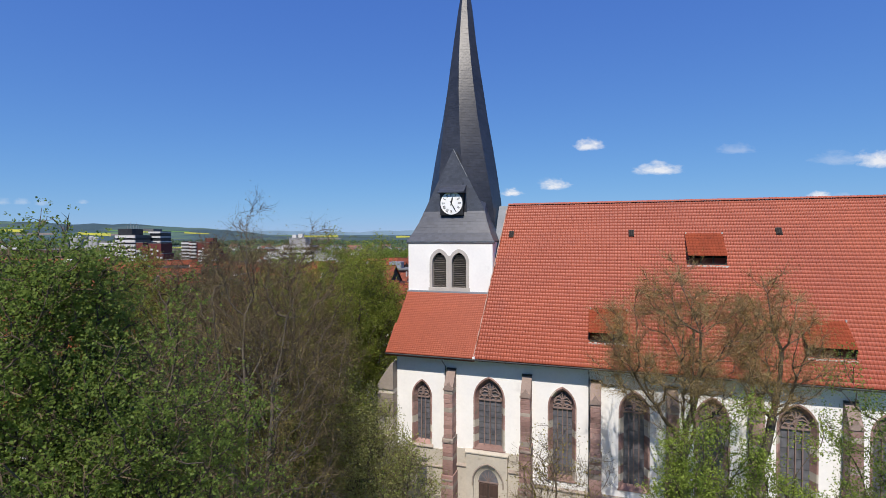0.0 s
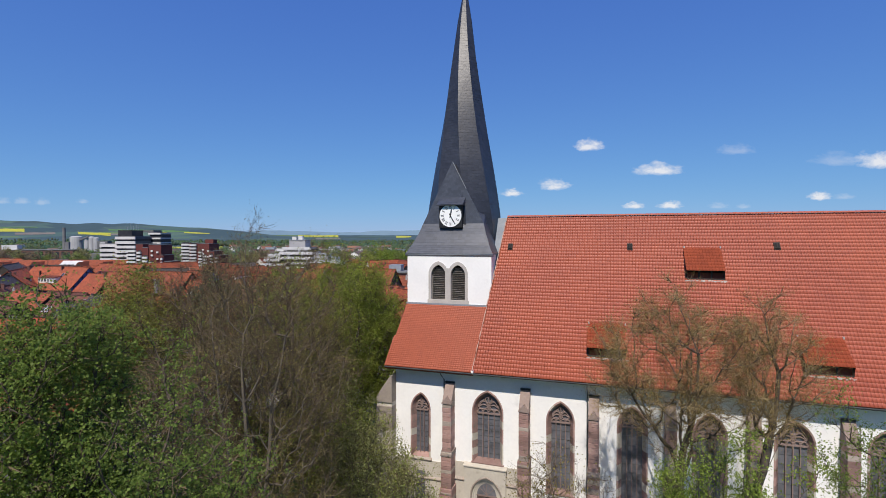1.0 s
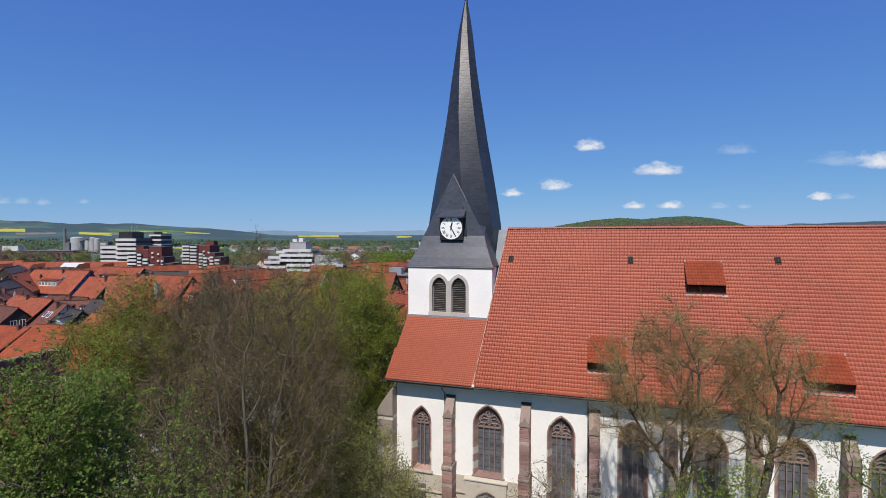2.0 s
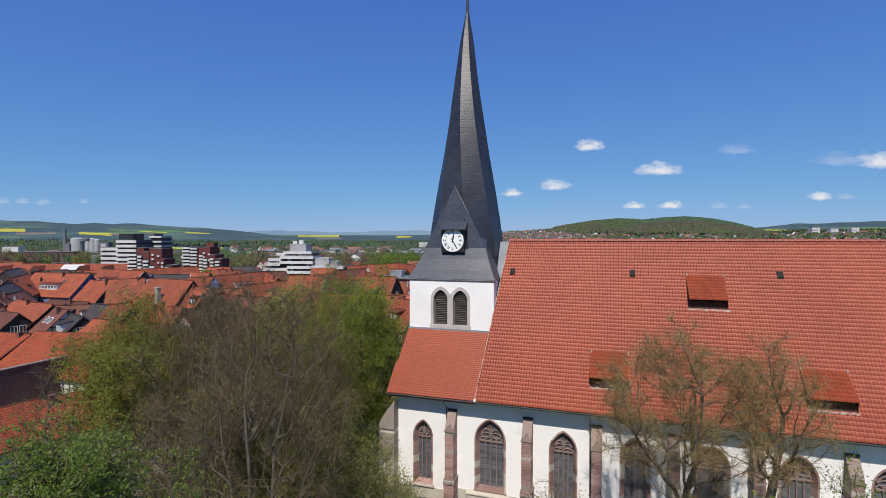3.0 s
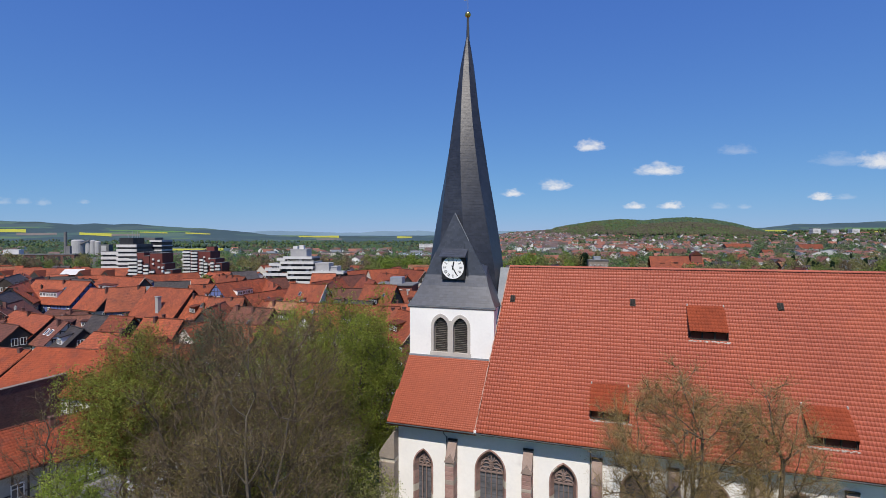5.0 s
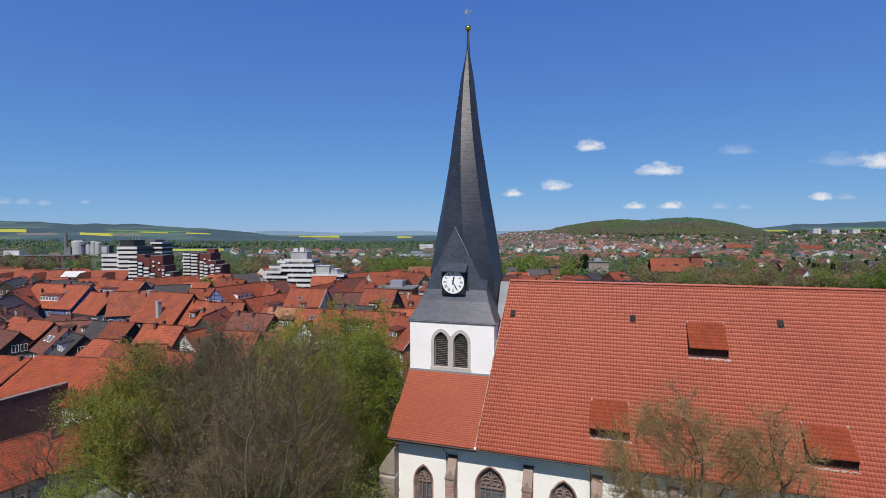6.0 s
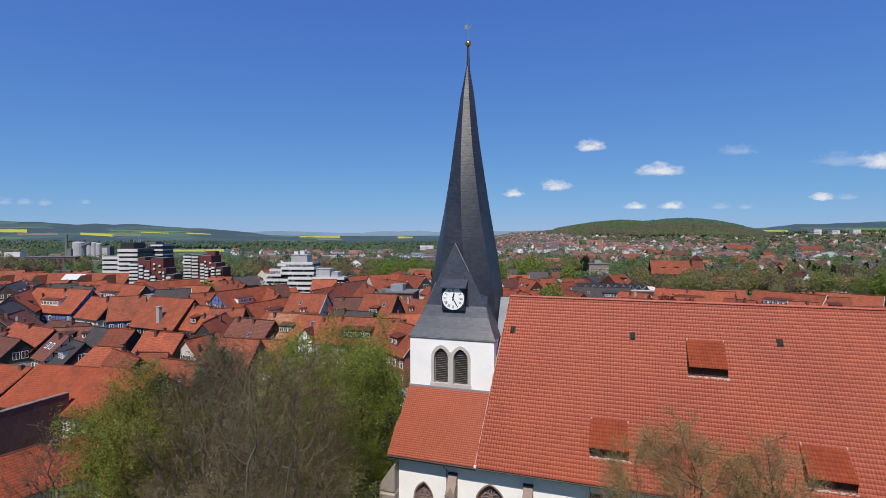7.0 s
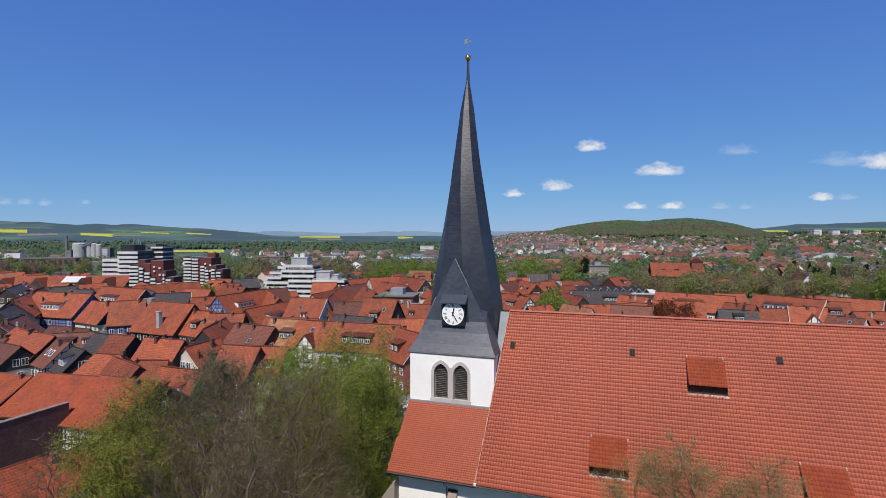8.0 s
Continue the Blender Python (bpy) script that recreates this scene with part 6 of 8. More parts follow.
TANBRICK = material("grey_brown_brick", (0.27, 0.225, 0.19), (0.2, 0.17, 0.145), 0.9, 3, 0.3, 0.1)
MAROON = material("maroon_brick", (0.14, 0.035, 0.03), (0.11, 0.03, 0.028), 0.9, 3, 0.3, 0.1)
ROOFFELT = material("roof_felt", (0.12, 0.12, 0.125), (0.17, 0.17, 0.17), 0.9, 2, 0.2, 0.1)


def banded(parent, x0, x1, y0, y1, z0, z1, floors, mat=None, solid=0.56, deep=0.5):
    """Storeys of pale parapets over recessed dark window bands."""
    h = (z1 - z0) / floors
    for f in range(floors):
        z = z0 + h * f
        Shape().box(x0, y0, z, x1, y1, z + h * solid).ob("parapet", mat or CONCRETE, parent)
        Shape().box(x0 + deep, y0 + deep, z + h * solid, x1 - deep, y1 - deep, z + h).ob("window_band", DARKGLASS, parent)
        for k in range(int((x1 - x0) / 4.5)):
            x = x0 + 2.2 + k * 4.5
            Shape().box(x, y0 + deep - 0.12, z + h * solid, x + 0.35, y0 + deep - 0.005, z + h).ob("pier", mat or CONCRETE, parent)
    Shape().box(x0 - 0.1, y0 - 0.1, z1, x1 + 0.1, y1 + 0.1, z1 + 0.5).ob("roof", mat or CONCRETE, parent)
    return parent


def tall_blocks():
    a = tagged(new("office_tower"), "white banded concrete office tower with dark window strips", "office block")
    a.matrix_basis = pose(-241.5, 216.5, 0, 0, 0, 20)
    def strips(x0, x1, y0, y1, z0, z1, floors, solid, side):
        """White parapets in front; grey paints shade on the end turned from the sun."""
        h = (z1 - z0) / floors
        Shape().box(x0 + 0.6, y0 + 0.6, z0, x1 - 0.2, y1, z1).ob("glazing", DARKGLASS, a)
        for f in range(floors):
            z = z0 + h * (f + 1 - solid)
            Shape().box(x0, y0, z, x1, y0 + 0.55, z + h * solid).ob("parapet", CONCRETE, a)
            Shape().box(x1 - 0.19, y0 + 0.56, z + 0.2, x1 + 0.1, y1, z + h * solid).ob("end_parapet", side, a)
        Shape().box(x0, y0, z1 + 0.004, x1, y1, z1 + 0.3).ob("roof", ROOFFELT, a)
    strips(-4.6, 6.4, -9, 7, 0, 22.3, 9, 0.58, GREYDARK)
    strips(-14.2, -4.8, -7, 6, 0, 18.2, 7, 0.6, GREYDARK)
    strips(4.5, 11.5, 7.5, 20, 0, 24.6, 9, 0.34, CONCRETE)
    Shape().box(-4.0, -7, 22.6, 3.5, 4, 26.0).ob("plant_room", DARKGLASS, a)
    Shape().box(0.5, 7.6, 24.9, 7.5, 17, 26.2).ob("plant_room", GREYDARK, a)
    m = Shape()
    for q in (-3, -1, 0.5, 2, 3):
        m.tube([(q, 0, 25.5), (q, 0, 28 + q % 3)], [0.12, 0.08], 5)
    m.ob("antenna", LEAD, a)
    # wall masses: x from, x to, top; balcony columns: x from, x to, top, storeys
    for x, y, masses, columns in (
            (-217.6, 201.4, ((-3.9, 0.5, 15.8), (0.5, 4.6, 18.4), (4.6, 7.8, 16.6), (7.8, 15.0, 18.0), (15.0, 16.6, 12.7), (16.6, 20.7, 9.4)),
             ((-3.9, 1.2, 15.3, 8), (1.8, 4.1, 14.5, 7), (4.9, 7.8, 12.0, 6), (8.4, 11.2, 9.0, 4), (11.9, 14.5, 6.6, 3), (15.4, 16.4, 11.2, 3), (17.2, 20.0, 8.6, 3))),
            (-215, 233, ((-3.3, 6.5, 18.6), (6.5, 13.6, 18.2), (13.6, 17.0, 14.0), (17.0, 20.8, 11.6)),
             ((-3.3, 1.4, 18.3, 9), (1.9, 5.9, 18.0, 9), (7.3, 9.7, 13.8, 7), (10.1, 12.4, 11.5, 6), (14.2, 16.4, 12.0, 5), (17.4, 20.2, 10.4, 5)))):
        b = tagged(new("apartment_block"), "stepped maroon brick apartment block with white balconies", "apartment block", "stepped apartment blocks")
        b.matrix_basis = pose(x, y, 0, 0, 0, 18) @ Matrix.Diagonal((0.9, 1, 1, 1))
        for k, (x0, x1, z1) in enumerate(masses):
            Shape().box(x0, -6 + 0.5 * (k % 2), 0, x1 - 0.01, 8 - k, z1).ob("wall", MAROON, b)
            Shape().box(x0, -6.1 + 0.5 * (k % 2), z1 + 0.004, x1 - 0.01, 8 - k, z1 + 0.25).ob("coping", ROOFFELT, b)
        for x0, x1, z1, fl in columns:
            for f in range(fl + 1):
                z = z1 - 1.86 * (f + 1) + 0.9
                if z < 0:
                    continue
                Shape().box(x0, -7.1, z, x1, -6.05, z + 0.98).ob("balcony", CONCRETE, b)
                Shape().box(x0 + 0.3, -6.16, z + 0.99, x1 - 0.3, -6.02, z + 1.8).ob("window", DARKGLASS, b)
        for q, zz in ((9.4, 14.5), (9.4, 12.2), (12.6, 13.8), (12.6, 10.4)):
            Shape().box(q, -6.2, zz, q + 1.2, -6.02, zz + 0.9).ob("window", CONCRETE, b)
        if y > 220:
            Shape().box(8.2, 0, 18.3, 13.4, 5, 20.8).ob("lift_house", MAROON, b)
    c = tagged(new("terraced_block"), "grey and white terraced concrete block with roof decks", "apartment block")
    c.matrix_basis = pose(-119, 202, 0, 0, 0, 14)
    # decks: x from, x to, front, top of the parapet
    decks = [(-9, 4.4, -3, 17.4), (-10, 5.7, -4.5, 15.2), (-10, 5.7, -5.5, 13.0), (-6, 5, -6.2, 10.8), (-6, 5, -7, 8.6), (-6, 5, -7.8, 6.4), (-6, 5, -8.4, 4.2),
             (-13, -8.9, -1, 16.6), (-16, -10.1, -3, 14.2), (-17.5, -10.1, -4, 12.0), (-18, -6.2, -5, 9.8), (-18, -6.2, -6, 7.6), (-18, -6.2, -7, 5.4),
             (5.1, 20, -6, 10.8), (5.1, 20.5, -7, 8.6), (5.1, 21, -7.8, 6.4), (5.1, 21, -8.4, 4.2)]
    for k, (x0, x1, y, z) in enumerate(decks):
        Shape().box(x0 + 0.9, y + 1.3, z - 2.2, x1 - 0.6, 10 - 0.02 * k, z - 0.96).ob("window_band", DARKGLASS, c)
        Shape().box(x0, y, z - 1.2, x1, y + 0.25, z + 0.05).ob("parapet", CONCRETE, c)
        for x in (x0, x1 - 0.25):
            Shape().box(x, y + 0.252, z - 0.95, x + 0.25, 8, z).ob("parapet", PALEGREY, c)
        Shape().box(x0 + 0.252, y + 0.252, z - 0.9, x1 - 0.252, 9.5 - 0.02 * k, z - 0.7).ob("deck", GREYCON, c)
        n = max(1, int((x1 - x0) / 6))
        for q in range(n):
            x = x0 + 1.2 + (x1 - x0 - 2) * (q + 0.3 * (k % 3)) / n
            Shape().box(x, y + 1.1, z - 2.2, x + 0.5 + 0.9 * ((q + k) % 2), y + 1.29, z - 0.955).ob("pier", GREYCON, c)
    for x0, x1, y, z, h in ((-6.4, 1.2, -1, 16.5, 4.0), (5.7, 12.3, -2.5, 9.9, 4.2), (12.4, 15.5, -1, 9.9, 2.6)):
        Shape().box(x0, y, z, x1, y + 7, z + h).ob("plant_room", GREYCON, c)
        Shape().box(x0 - 0.2, y - 0.2, z + h + 0.004, x1 + 0.2, y + 7.2, z + h + 0.3).ob("roof", PALEGREY, c)
    for x0, x1, y, z in ((5.1, 20, -6, 10.8), (-10, 5.7, -4.5, 15.2), (-17.5, -10.1, -4, 12.0)):
        r = Shape()
        for k in range(2):
            r.box(x0, y + 0.1, z + 0.3 + 0.3 * k, x1, y + 0.15, z + 0.36 + 0.3 * k)
        r.ob("deck_railing", WINFRAME, c)
    Shape().box(-5.5, 0, 20.81, -3.5, 2, 22.2).box(-2.5, 0, 20.81, -0.5, 2, 22.6).ob("vent_hood", CONCRETE, c)
    # school with a zigzag of white gables
    d = tagged(new("school_building"), "long dark-roofed building with a zigzag of white gables", "school")
    d.matrix_basis = pose(22, 225, 0, 0, 0, 10)
    Shape().box(-22, -2, 0, 14, 14, 7.0).ob("wall", WALLS["W"], d)
    for k in range(9):
        x = -17.9 + k * 3.0
        g = Shape().prism([(x, 7.0), (x + 2.85, 7.0), (x + 1.42, 8.7)], -2, 12, front).ob("roof", ROOFS["D"], d)
        z = Shape()
        z.tube([(x, -2.1, 7.0), (x + 1.42, -2.1, 8.8), (x + 2.85, -2.1, 7.0)], [0.13] * 3, 4)
        z.ob("gable_trim", CONCRETE, g)
    Shape().prism([(-6.5, 5.8), (14.5, 5.8), (4, 9.2)], -24, -10, lambda u, v, w: (w, u, v)).ob("side_roof", ROOFS["D"], d)
    Shape().prism([(-12, 3.5), (-3, 6.5), (-3, 3.4)], -22, 24, lambda u, v, w: (w, u, v)).ob("lean_roof", ROOFS["D"], d)
    # market hall: long red roof with cross gables
    mk = tagged(new("market_hall"), "long red-roofed hall with cross gables and a pale skylight", "hall")
    mk.matrix_basis = Matrix.Translation(land(-197, 262)) @ pose(0, 0, 0, 0, 0, 22)
    Shape().box(-33, -7, 0, 33, 7, 5.5).ob("wall", WALLS["W"], mk)
    for sd in (-1, 1):
        roof_slab("roof", ROOFS["O"], mk, 68, 8.2, 5.0, 10.2, 0.1, sd)
    for x in (-24, -8, 14, 26):
        g = Shape().prism([(x - 4.5, 4.8), (x + 4.5, 4.8), (x, 9.6)], -9.5, 0, front).ob("cross_roof", ROOFS["O"], mk)
        Shape().prism([(x - 3.8, 4.8), (x + 3.8, 4.8), (x, 8.9)], -9.6, -9.45, front).ob("cross_gable", WALLS["D"], g)
    Shape().prism([(-6.4, 7.3), (-2.2, 9.9), (-2.2, 9.7), (-6.4, 7.1)], 2, 12, lambda u, v, w: (w, u, v)).ob("skylight", CONCRETE, mk)
    Shape().box(-30, -8.6, 3.0, 28, -7.1, 4.6).ob("shop_front", DARKGLASS, mk)
    # slab, brick hall, factory
    f = tagged(new("brick_hall"), "large brick hall with a red hipped roof", "hall")
    f.matrix_basis = pose(51, 318, 0, 0, 0, 3)
    Shape().box(-12.5, -9, 0, 13.5, 9, 8.6).ob("wall", WALLS["R"], f)
    for sd in (-1, 1):
        roof_slab("roof", ROOFS["O"], f, 28, 10, 8.2, 15.5, 0.1, sd)
    for k in range(8):
        Shape().box(-11.5 + k * 3.1, -9.12, 3.0, -10.0 + k * 3.1, -8.97, 6.6).ob("window", DARKGLASS, f)
    for x, z in ((-8.5, 11.0), (-1.5, 11.4)):
        Shape().box(x, -5.6, z - 0.6, x + 2.4, -2.5, z + 0.9).ob("dormer", ROOFS["B"], f)
    Shape().box(7.5, -5, 9, 13.2, 0.4, 16.2).ob("turret", WALLS["R"], f)
    Shape().prism([(7.2, 16.204), (13.5, 16.204), (10.35, 18.6)], -5.3, 0.7, front).ob("turret_roof", ROOFS["O"], f)
    g = tagged(new("factory"), "old brick factory with tall windows and a chimney", "factory")
    g.matrix_basis = pose(-500, 345, 0, 0, 0, 30)
    Shape().box(-45, -8, 0, 22, 8, 10).ob("wall", WALLS["B"], g)
    for k in range(14):
        Shape().box(-43 + k * 4.6, -8.1, 3, -40.5 + k * 4.6, -7.95, 8.5).ob("window", DARKGLASS, g)
    Shape().box(-46, -8.5, 10, 23, 8.5, 10.6).ob("roof", ROOFFELT, g)
    Shape().tube([(8, 6, 0), (8, 6, 32)], [1.6, 1.3], 12).ob("chimney", ROOFFELT, g)
    Shape().box(9.0, 4.5, 0, 12.5, 8, 18).ob("boiler_house", ROOFFELT, g)
    Shape().box(-40, -4, 10.604, -27, 4, 15).ob("roof_hall", CONCRETE, g)
    Shape().box(22, -10, 0, 66, 8, 6.5).ob("low_hall", ROOFFELT, g)
    for side, r, z in ((-434, 6.8, 23), (-421.5, 3.1, 21.5), (-416, 3.1, 22.5), (-410.5, 3.1, 21.5)):
        p = land(side, 600)
        tagged(Shape().tube([(p.x, p.y, 0), (p.x, p.y, z), (p.x, p.y, z + 1.2)], [r, r, r * 0.6], 18).ob("silo", GREYCON, smooth=False), "grey round concrete silo by the factory", "silo", "factory silos")
    sh = tagged(new("silo_house"), "grey flat-topped block beside the silos", "building")
    sh.matrix_basis = Matrix.Translation(land(-402, 602)) @ pose(0, 0, 0, 0, 0, 18.6)
    Shape().box(-6, -4, 0, 6, 4, 18.5).ob("wall", GREYDARK, sh)
    Shape().box(-3, -4.1, 2, 3, -4.01, 17).ob("cladding", GREYCON, sh)
    cv = tagged(new("conveyor_bridge"), "dark sloping conveyor bridge up to the silos", "conveyor")
    p, q = land(-452, 596, 10), land(-418, 597, 23.5)
    Shape().tube([tuple(p), tuple(q)], [1.1, 1.1], 4).ob("gallery", ROOFFELT, cv)
    for k in (0.3, 0.65):
        m = p.lerp(q, k)
        Shape().tube([(m.x, m.y, 0), (m.x, m.y, m.z)], [0.4, 0.4], 5).ob("support", ROOFFELT, cv)
    for side, ahead, w, top in ((-29, 900, 24, 17), (984, 1330, 20, 25), (1048, 1350, 20, 21), (1120, 1370, 20, 21)):
        p = land(side, ahead, 0)
        b = tagged(new("apartment_tower"), "distant white apartment tower", "apartment block", "distant apartment towers")
        b.matrix_basis = Matrix.Translation((p.x, p.y, ground_z(side, ahead) - 2)) @ pose(0, 0, 0, 0, 0, 18)
        banded(b, -w / 2, w / 2, -8, 8, 0, top, 6, CONCRETE, 0.8)
        Shape().box(w / 2 - 7, -9.5, 0, w / 2 - 1, -8.02, top - 3).ob("stair_tower", CONCRETE, b)


tall_blocks()
car(-29.1, 40.2, 78, CARWHITE, "white van parked on the street", 2.0)
car(-27.6, 34.5, 80, CARGREY, "silver car parked on the street")
car(-31.5, 47.0, 76, CARBLUE, "dark blue car parked on the street")
for k in range(7):
    car(-34 + k * 4.4 + (k % 3) * 0.2, 79 + (k % 2) * 0.4, 92 + k, (CARWHITE, CARGREY, CARWHITE, CARBLUE)[k % 4], ("white car parked on the square", "silver car parked on the square", "white car parked on the square", "dark blue car parked on the square")[k % 4])
flat_house(land(-16, 178), 10, 13, 11, 9.5, WALLS["R"], "red brick block with a dark flat roof")
flat_house(land(-9, 160), 22, 10, 8, 6.2, WALLS["T"], "white block with a dark flat roof")
flat_house(land(-34, 143), -10, 8, 9, 8.0, WALLS["W"], "pale block with a dark flat roof")
for side, ahead, yaw, ln, wd, he, hr, roof, wall in (
        (0.585, 800, 22, 42, 14, 8, 14, "O", "W"), (0.73, 760, 16, 36, 14, 7, 14, "O", "W"), (0.84, 640, 20, 34, 12, 5, 9, "O", "W"), (0.585, 480, 24, 17, 12, 6, 10.5, "O", "W"),
        (0.7, 400, 100, 12, 9, 4.5, 9, "O", "T"), (0.555, 395, 20, 16, 9, 4, 7.5, "D", "W"), (0.865, 385, 30, 14, 10, 5, 9.5, "D", "W"), (0.46, 640, 18, 30, 13, 6, 12, "B", "W"),
        (0.42, 700, 25, 22, 12, 6, 11, "O", "W"), (0.37, 560, 14, 18, 11, 6, 11, "O", "W"), (0.335, 520, 100, 15, 10, 6, 11, "O", "W"), (0.28, 520, 20, 20, 11, 6, 10, "O", "W"),
        (0.205, 470, 14, 20, 10, 5, 8.5, "O", "R"), (0.165, 540, 20, 22, 11, 6, 10, "O", "W"), (0.645, 640, 20, 14, 10, 6, 11, "O", "W"), (0.5, 520, 30, 14, 10, 5, 10, "B", "W")):
    p = land(side * ahead, ahead)
    house(p.x, p.y, yaw, ln, wd, he, hr, roof, wall, "", fine=False)
flat_house(land(0.307 * 340, 340), 14, 13, 10, 11.0, TANBRICK, "grey-brown brick block with a dark flat roof")
flat_house(land(0.83 * 430, 430), 20, 26, 12, 6.5, WALLS["S"], "long blue-grey school block with a flat roof")
flat_house(land(0.715 * 560, 560), 20, 15, 12, 7, CONCRETE, "white block with a flat roof")
flat_house(land(0.5 * 790, 790), 18, 32, 12, 9, WALLS["W"], "long pale block with a flat roof")
flat_house(land(-31, 600), 18, 42, 14, 8.5, WALLS["S"], "long pale blue-grey block with a flat roof")
flat_house(land(-124, 590), 14, 34, 12, 9.5, WALLS["W"], "long pale block with a flat roof")
flat_house(land(-190, 560), 20, 30, 14, 9.0, WALLS["R"], "red brick block with a dark flat roof")
flat_house(land(-98, 168), 12, 9, 8, 7.0, WALLS["W"], "pale block with a dark flat roof")


# ---- suburbs: small far houses, past counting ----
SUBWALL = material("suburb_render", (0.72, 0.71, 0.68), (0.6, 0.58, 0.55), 0.9, 0.2, 0.02, 0, island=0.2)
SUBROOF = material("suburb_red_roof", (0.25, 0.095, 0.062), (0.17, 0.08, 0.06), 0.8, 0.15, 0.015, 0, island=0.35)
SUBDARK = material("suburb_dark_roof", (0.08, 0.065, 0.065), (0.14, 0.09, 0.08), 0.8, 0.15, 0.015, 0, island=0.35)


def suburbs():
    rng = random.Random(77)
    walls, red, dark = Shape(), Shape(), Shape()
    def add(side, ahead, size, reds=0.5):
        if 620 < ahead < 1240 and -0.62 < side / ahead < -0.42:
            return
        p = land(side, ahead, ground_z(side, ahead))
        a = radians(rng.choice((10, 25, 100, 60)) + rng.uniform(-12, 12))
        m = Matrix.Translation(p) @ Matrix.Rotation(a, 4, "Z")
        l, w, he, hr = size * rng.uniform(0.45, 0.7), size * 0.42, rng.uniform(4.5, 6.5), rng.uniform(8, 10)
        walls.add([m @ Vector(q) for q in ((-l, -w, -2), (l, -w, -2), (l, w, -2), (-l, w, -2), (-l, -w, he), (l, -w, he), (l, w, he), (-l, w, he), (-l, 0, hr - 0.3), (l, 0, hr - 0.3))],
                  [(0, 1, 5, 4), (1, 2, 6, 5), (2, 3, 7, 6), (3, 0, 4, 7), (5, 6, 9), (7, 4, 8)])
        o = 0.5
        (red if rng.random() < reds else dark).add([m @ Vector(q) for q in ((-l - o, -w - o, he - 0.5), (l + o, -w - o, he - 0.5), (l + o, 0, hr), (-l - o, 0, hr), (l + o, w + o, he - 0.5), (-l - o, w + o, he - 0.5))],
                                                   [(0, 1, 2, 3), (3, 2, 4, 5)])
    for k in range(150):
        ahead = rng.uniform(430, 900)
        side = rng.uniform(-0.35, 0.95) * ahead
        if side / ahead < 0.1 and ahead < 330:
            continue
        add(side, ahead, rng.uniform(9, 16))
    for k in range(75):
        ahead = rng.uniform(450, 1000)
        add(rng.uniform(-0.95, -0.1) * ahead, ahead, rng.uniform(9, 13), 0.3)
    for k in range(560):
        ahead = rng.uniform(900, 1900)
        add(rng.uniform(0.1, 0.25) * ahead, ahead, rng.uniform(9, 13), 0.22)
    for k in range(260):
        ahead = rng.uniform(800, 1280)
        add(rng.uniform(0.24, 0.62) * ahead, ahead, rng.uniform(9, 15), 0.55)
    for k in range(160):
        ahead = rng.uniform(900, 1450)
        add(rng.uniform(0.6, 0.98) * ahead, ahead, rng.uniform(9, 15), 0.45)
    for k in range(22):
        ahead = rng.uniform(430, 720)
        add(rng.uniform(0.26, 0.9) * ahead, ahead, rng.uniform(22, 32), 0.85)
    for s, name, mat, lab in ((walls, "suburb_walls", SUBWALL, "pale walls of distant suburban houses"), (red, "suburb_roofs", SUBROOF, "red roofs of distant suburban houses"), (dark, "suburb_dark_roofs", SUBDARK, "dark roofs of distant suburban houses")):
        tagged(s.ob(name, mat), lab, "houses", kind="stuff")


suburbs()

# ---- trees ----
BARK = material("grey_brown_bark", (0.13, 0.105, 0.08), (0.085, 0.068, 0.053), 0.95, 5, 0.7, 0.5, spec=0.15, stretch=(1, 1, 0.3))
BARK_PALE = material("pale_grey_bark", (0.16, 0.135, 0.105), (0.105, 0.09, 0.072), 0.95, 5, 0.7, 0.5, spec=0.15, stretch=(1, 1, 0.3))
TWIG = material("brown_twigs", (0.13, 0.097, 0.06), (0.09, 0.068, 0.044), 0.95, 2, 0.4, 0, island=0.35, spec=0.1)
LEAF_MAPLE = leafy("maple_leaf_green", (0.22, 0.3, 0.068), (0.165, 0.225, 0.054), 0.12, 0.6, 0.22)
LEAF_PALE = leafy("pale_olive_leaf", (0.3, 0.31, 0.12), (0.22, 0.23, 0.09))
LEAF_FRESH = leafy("fresh_spring_green", (0.26, 0.33, 0.055), (0.18, 0.245, 0.045))
LEAF_GREEN = leafy("mid_green", (0.235, 0.285, 0.04), (0.16, 0.205, 0.034))
TWIG_GOLD = material("golden_brown_twigs", (0.25, 0.185, 0.095), (0.18, 0.13, 0.068), 0.95, 2, 0.4, 0, island=0.3, spec=0.1)
LEAF_OLIVE = leafy("olive_bud", (0.26, 0.23, 0.065), (0.19, 0.17, 0.052))
LEAF_CATKIN = leafy("olive_orange_catkin", (0.34, 0.25, 0.07), (0.25, 0.19, 0.058))
LEAF_BROWN = leafy("brown_catkin", (0.21, 0.145, 0.06), (0.15, 0.105, 0.05))
LEAF_YELLOW = leafy("yellow_green", (0.27, 0.3, 0.06), (0.2, 0.23, 0.05))
LEAF_RUST = leafy("rusty_red", (0.17, 0.05, 0.02), (0.11, 0.04, 0.022))
LEAF_BLUE = leafy("blue_green_leaf", (0.11, 0.17, 0.085), (0.075, 0.12, 0.07))
LEAF_DARK = leafy("dark_conifer", (0.035, 0.065, 0.03), (0.025, 0.048, 0.022))


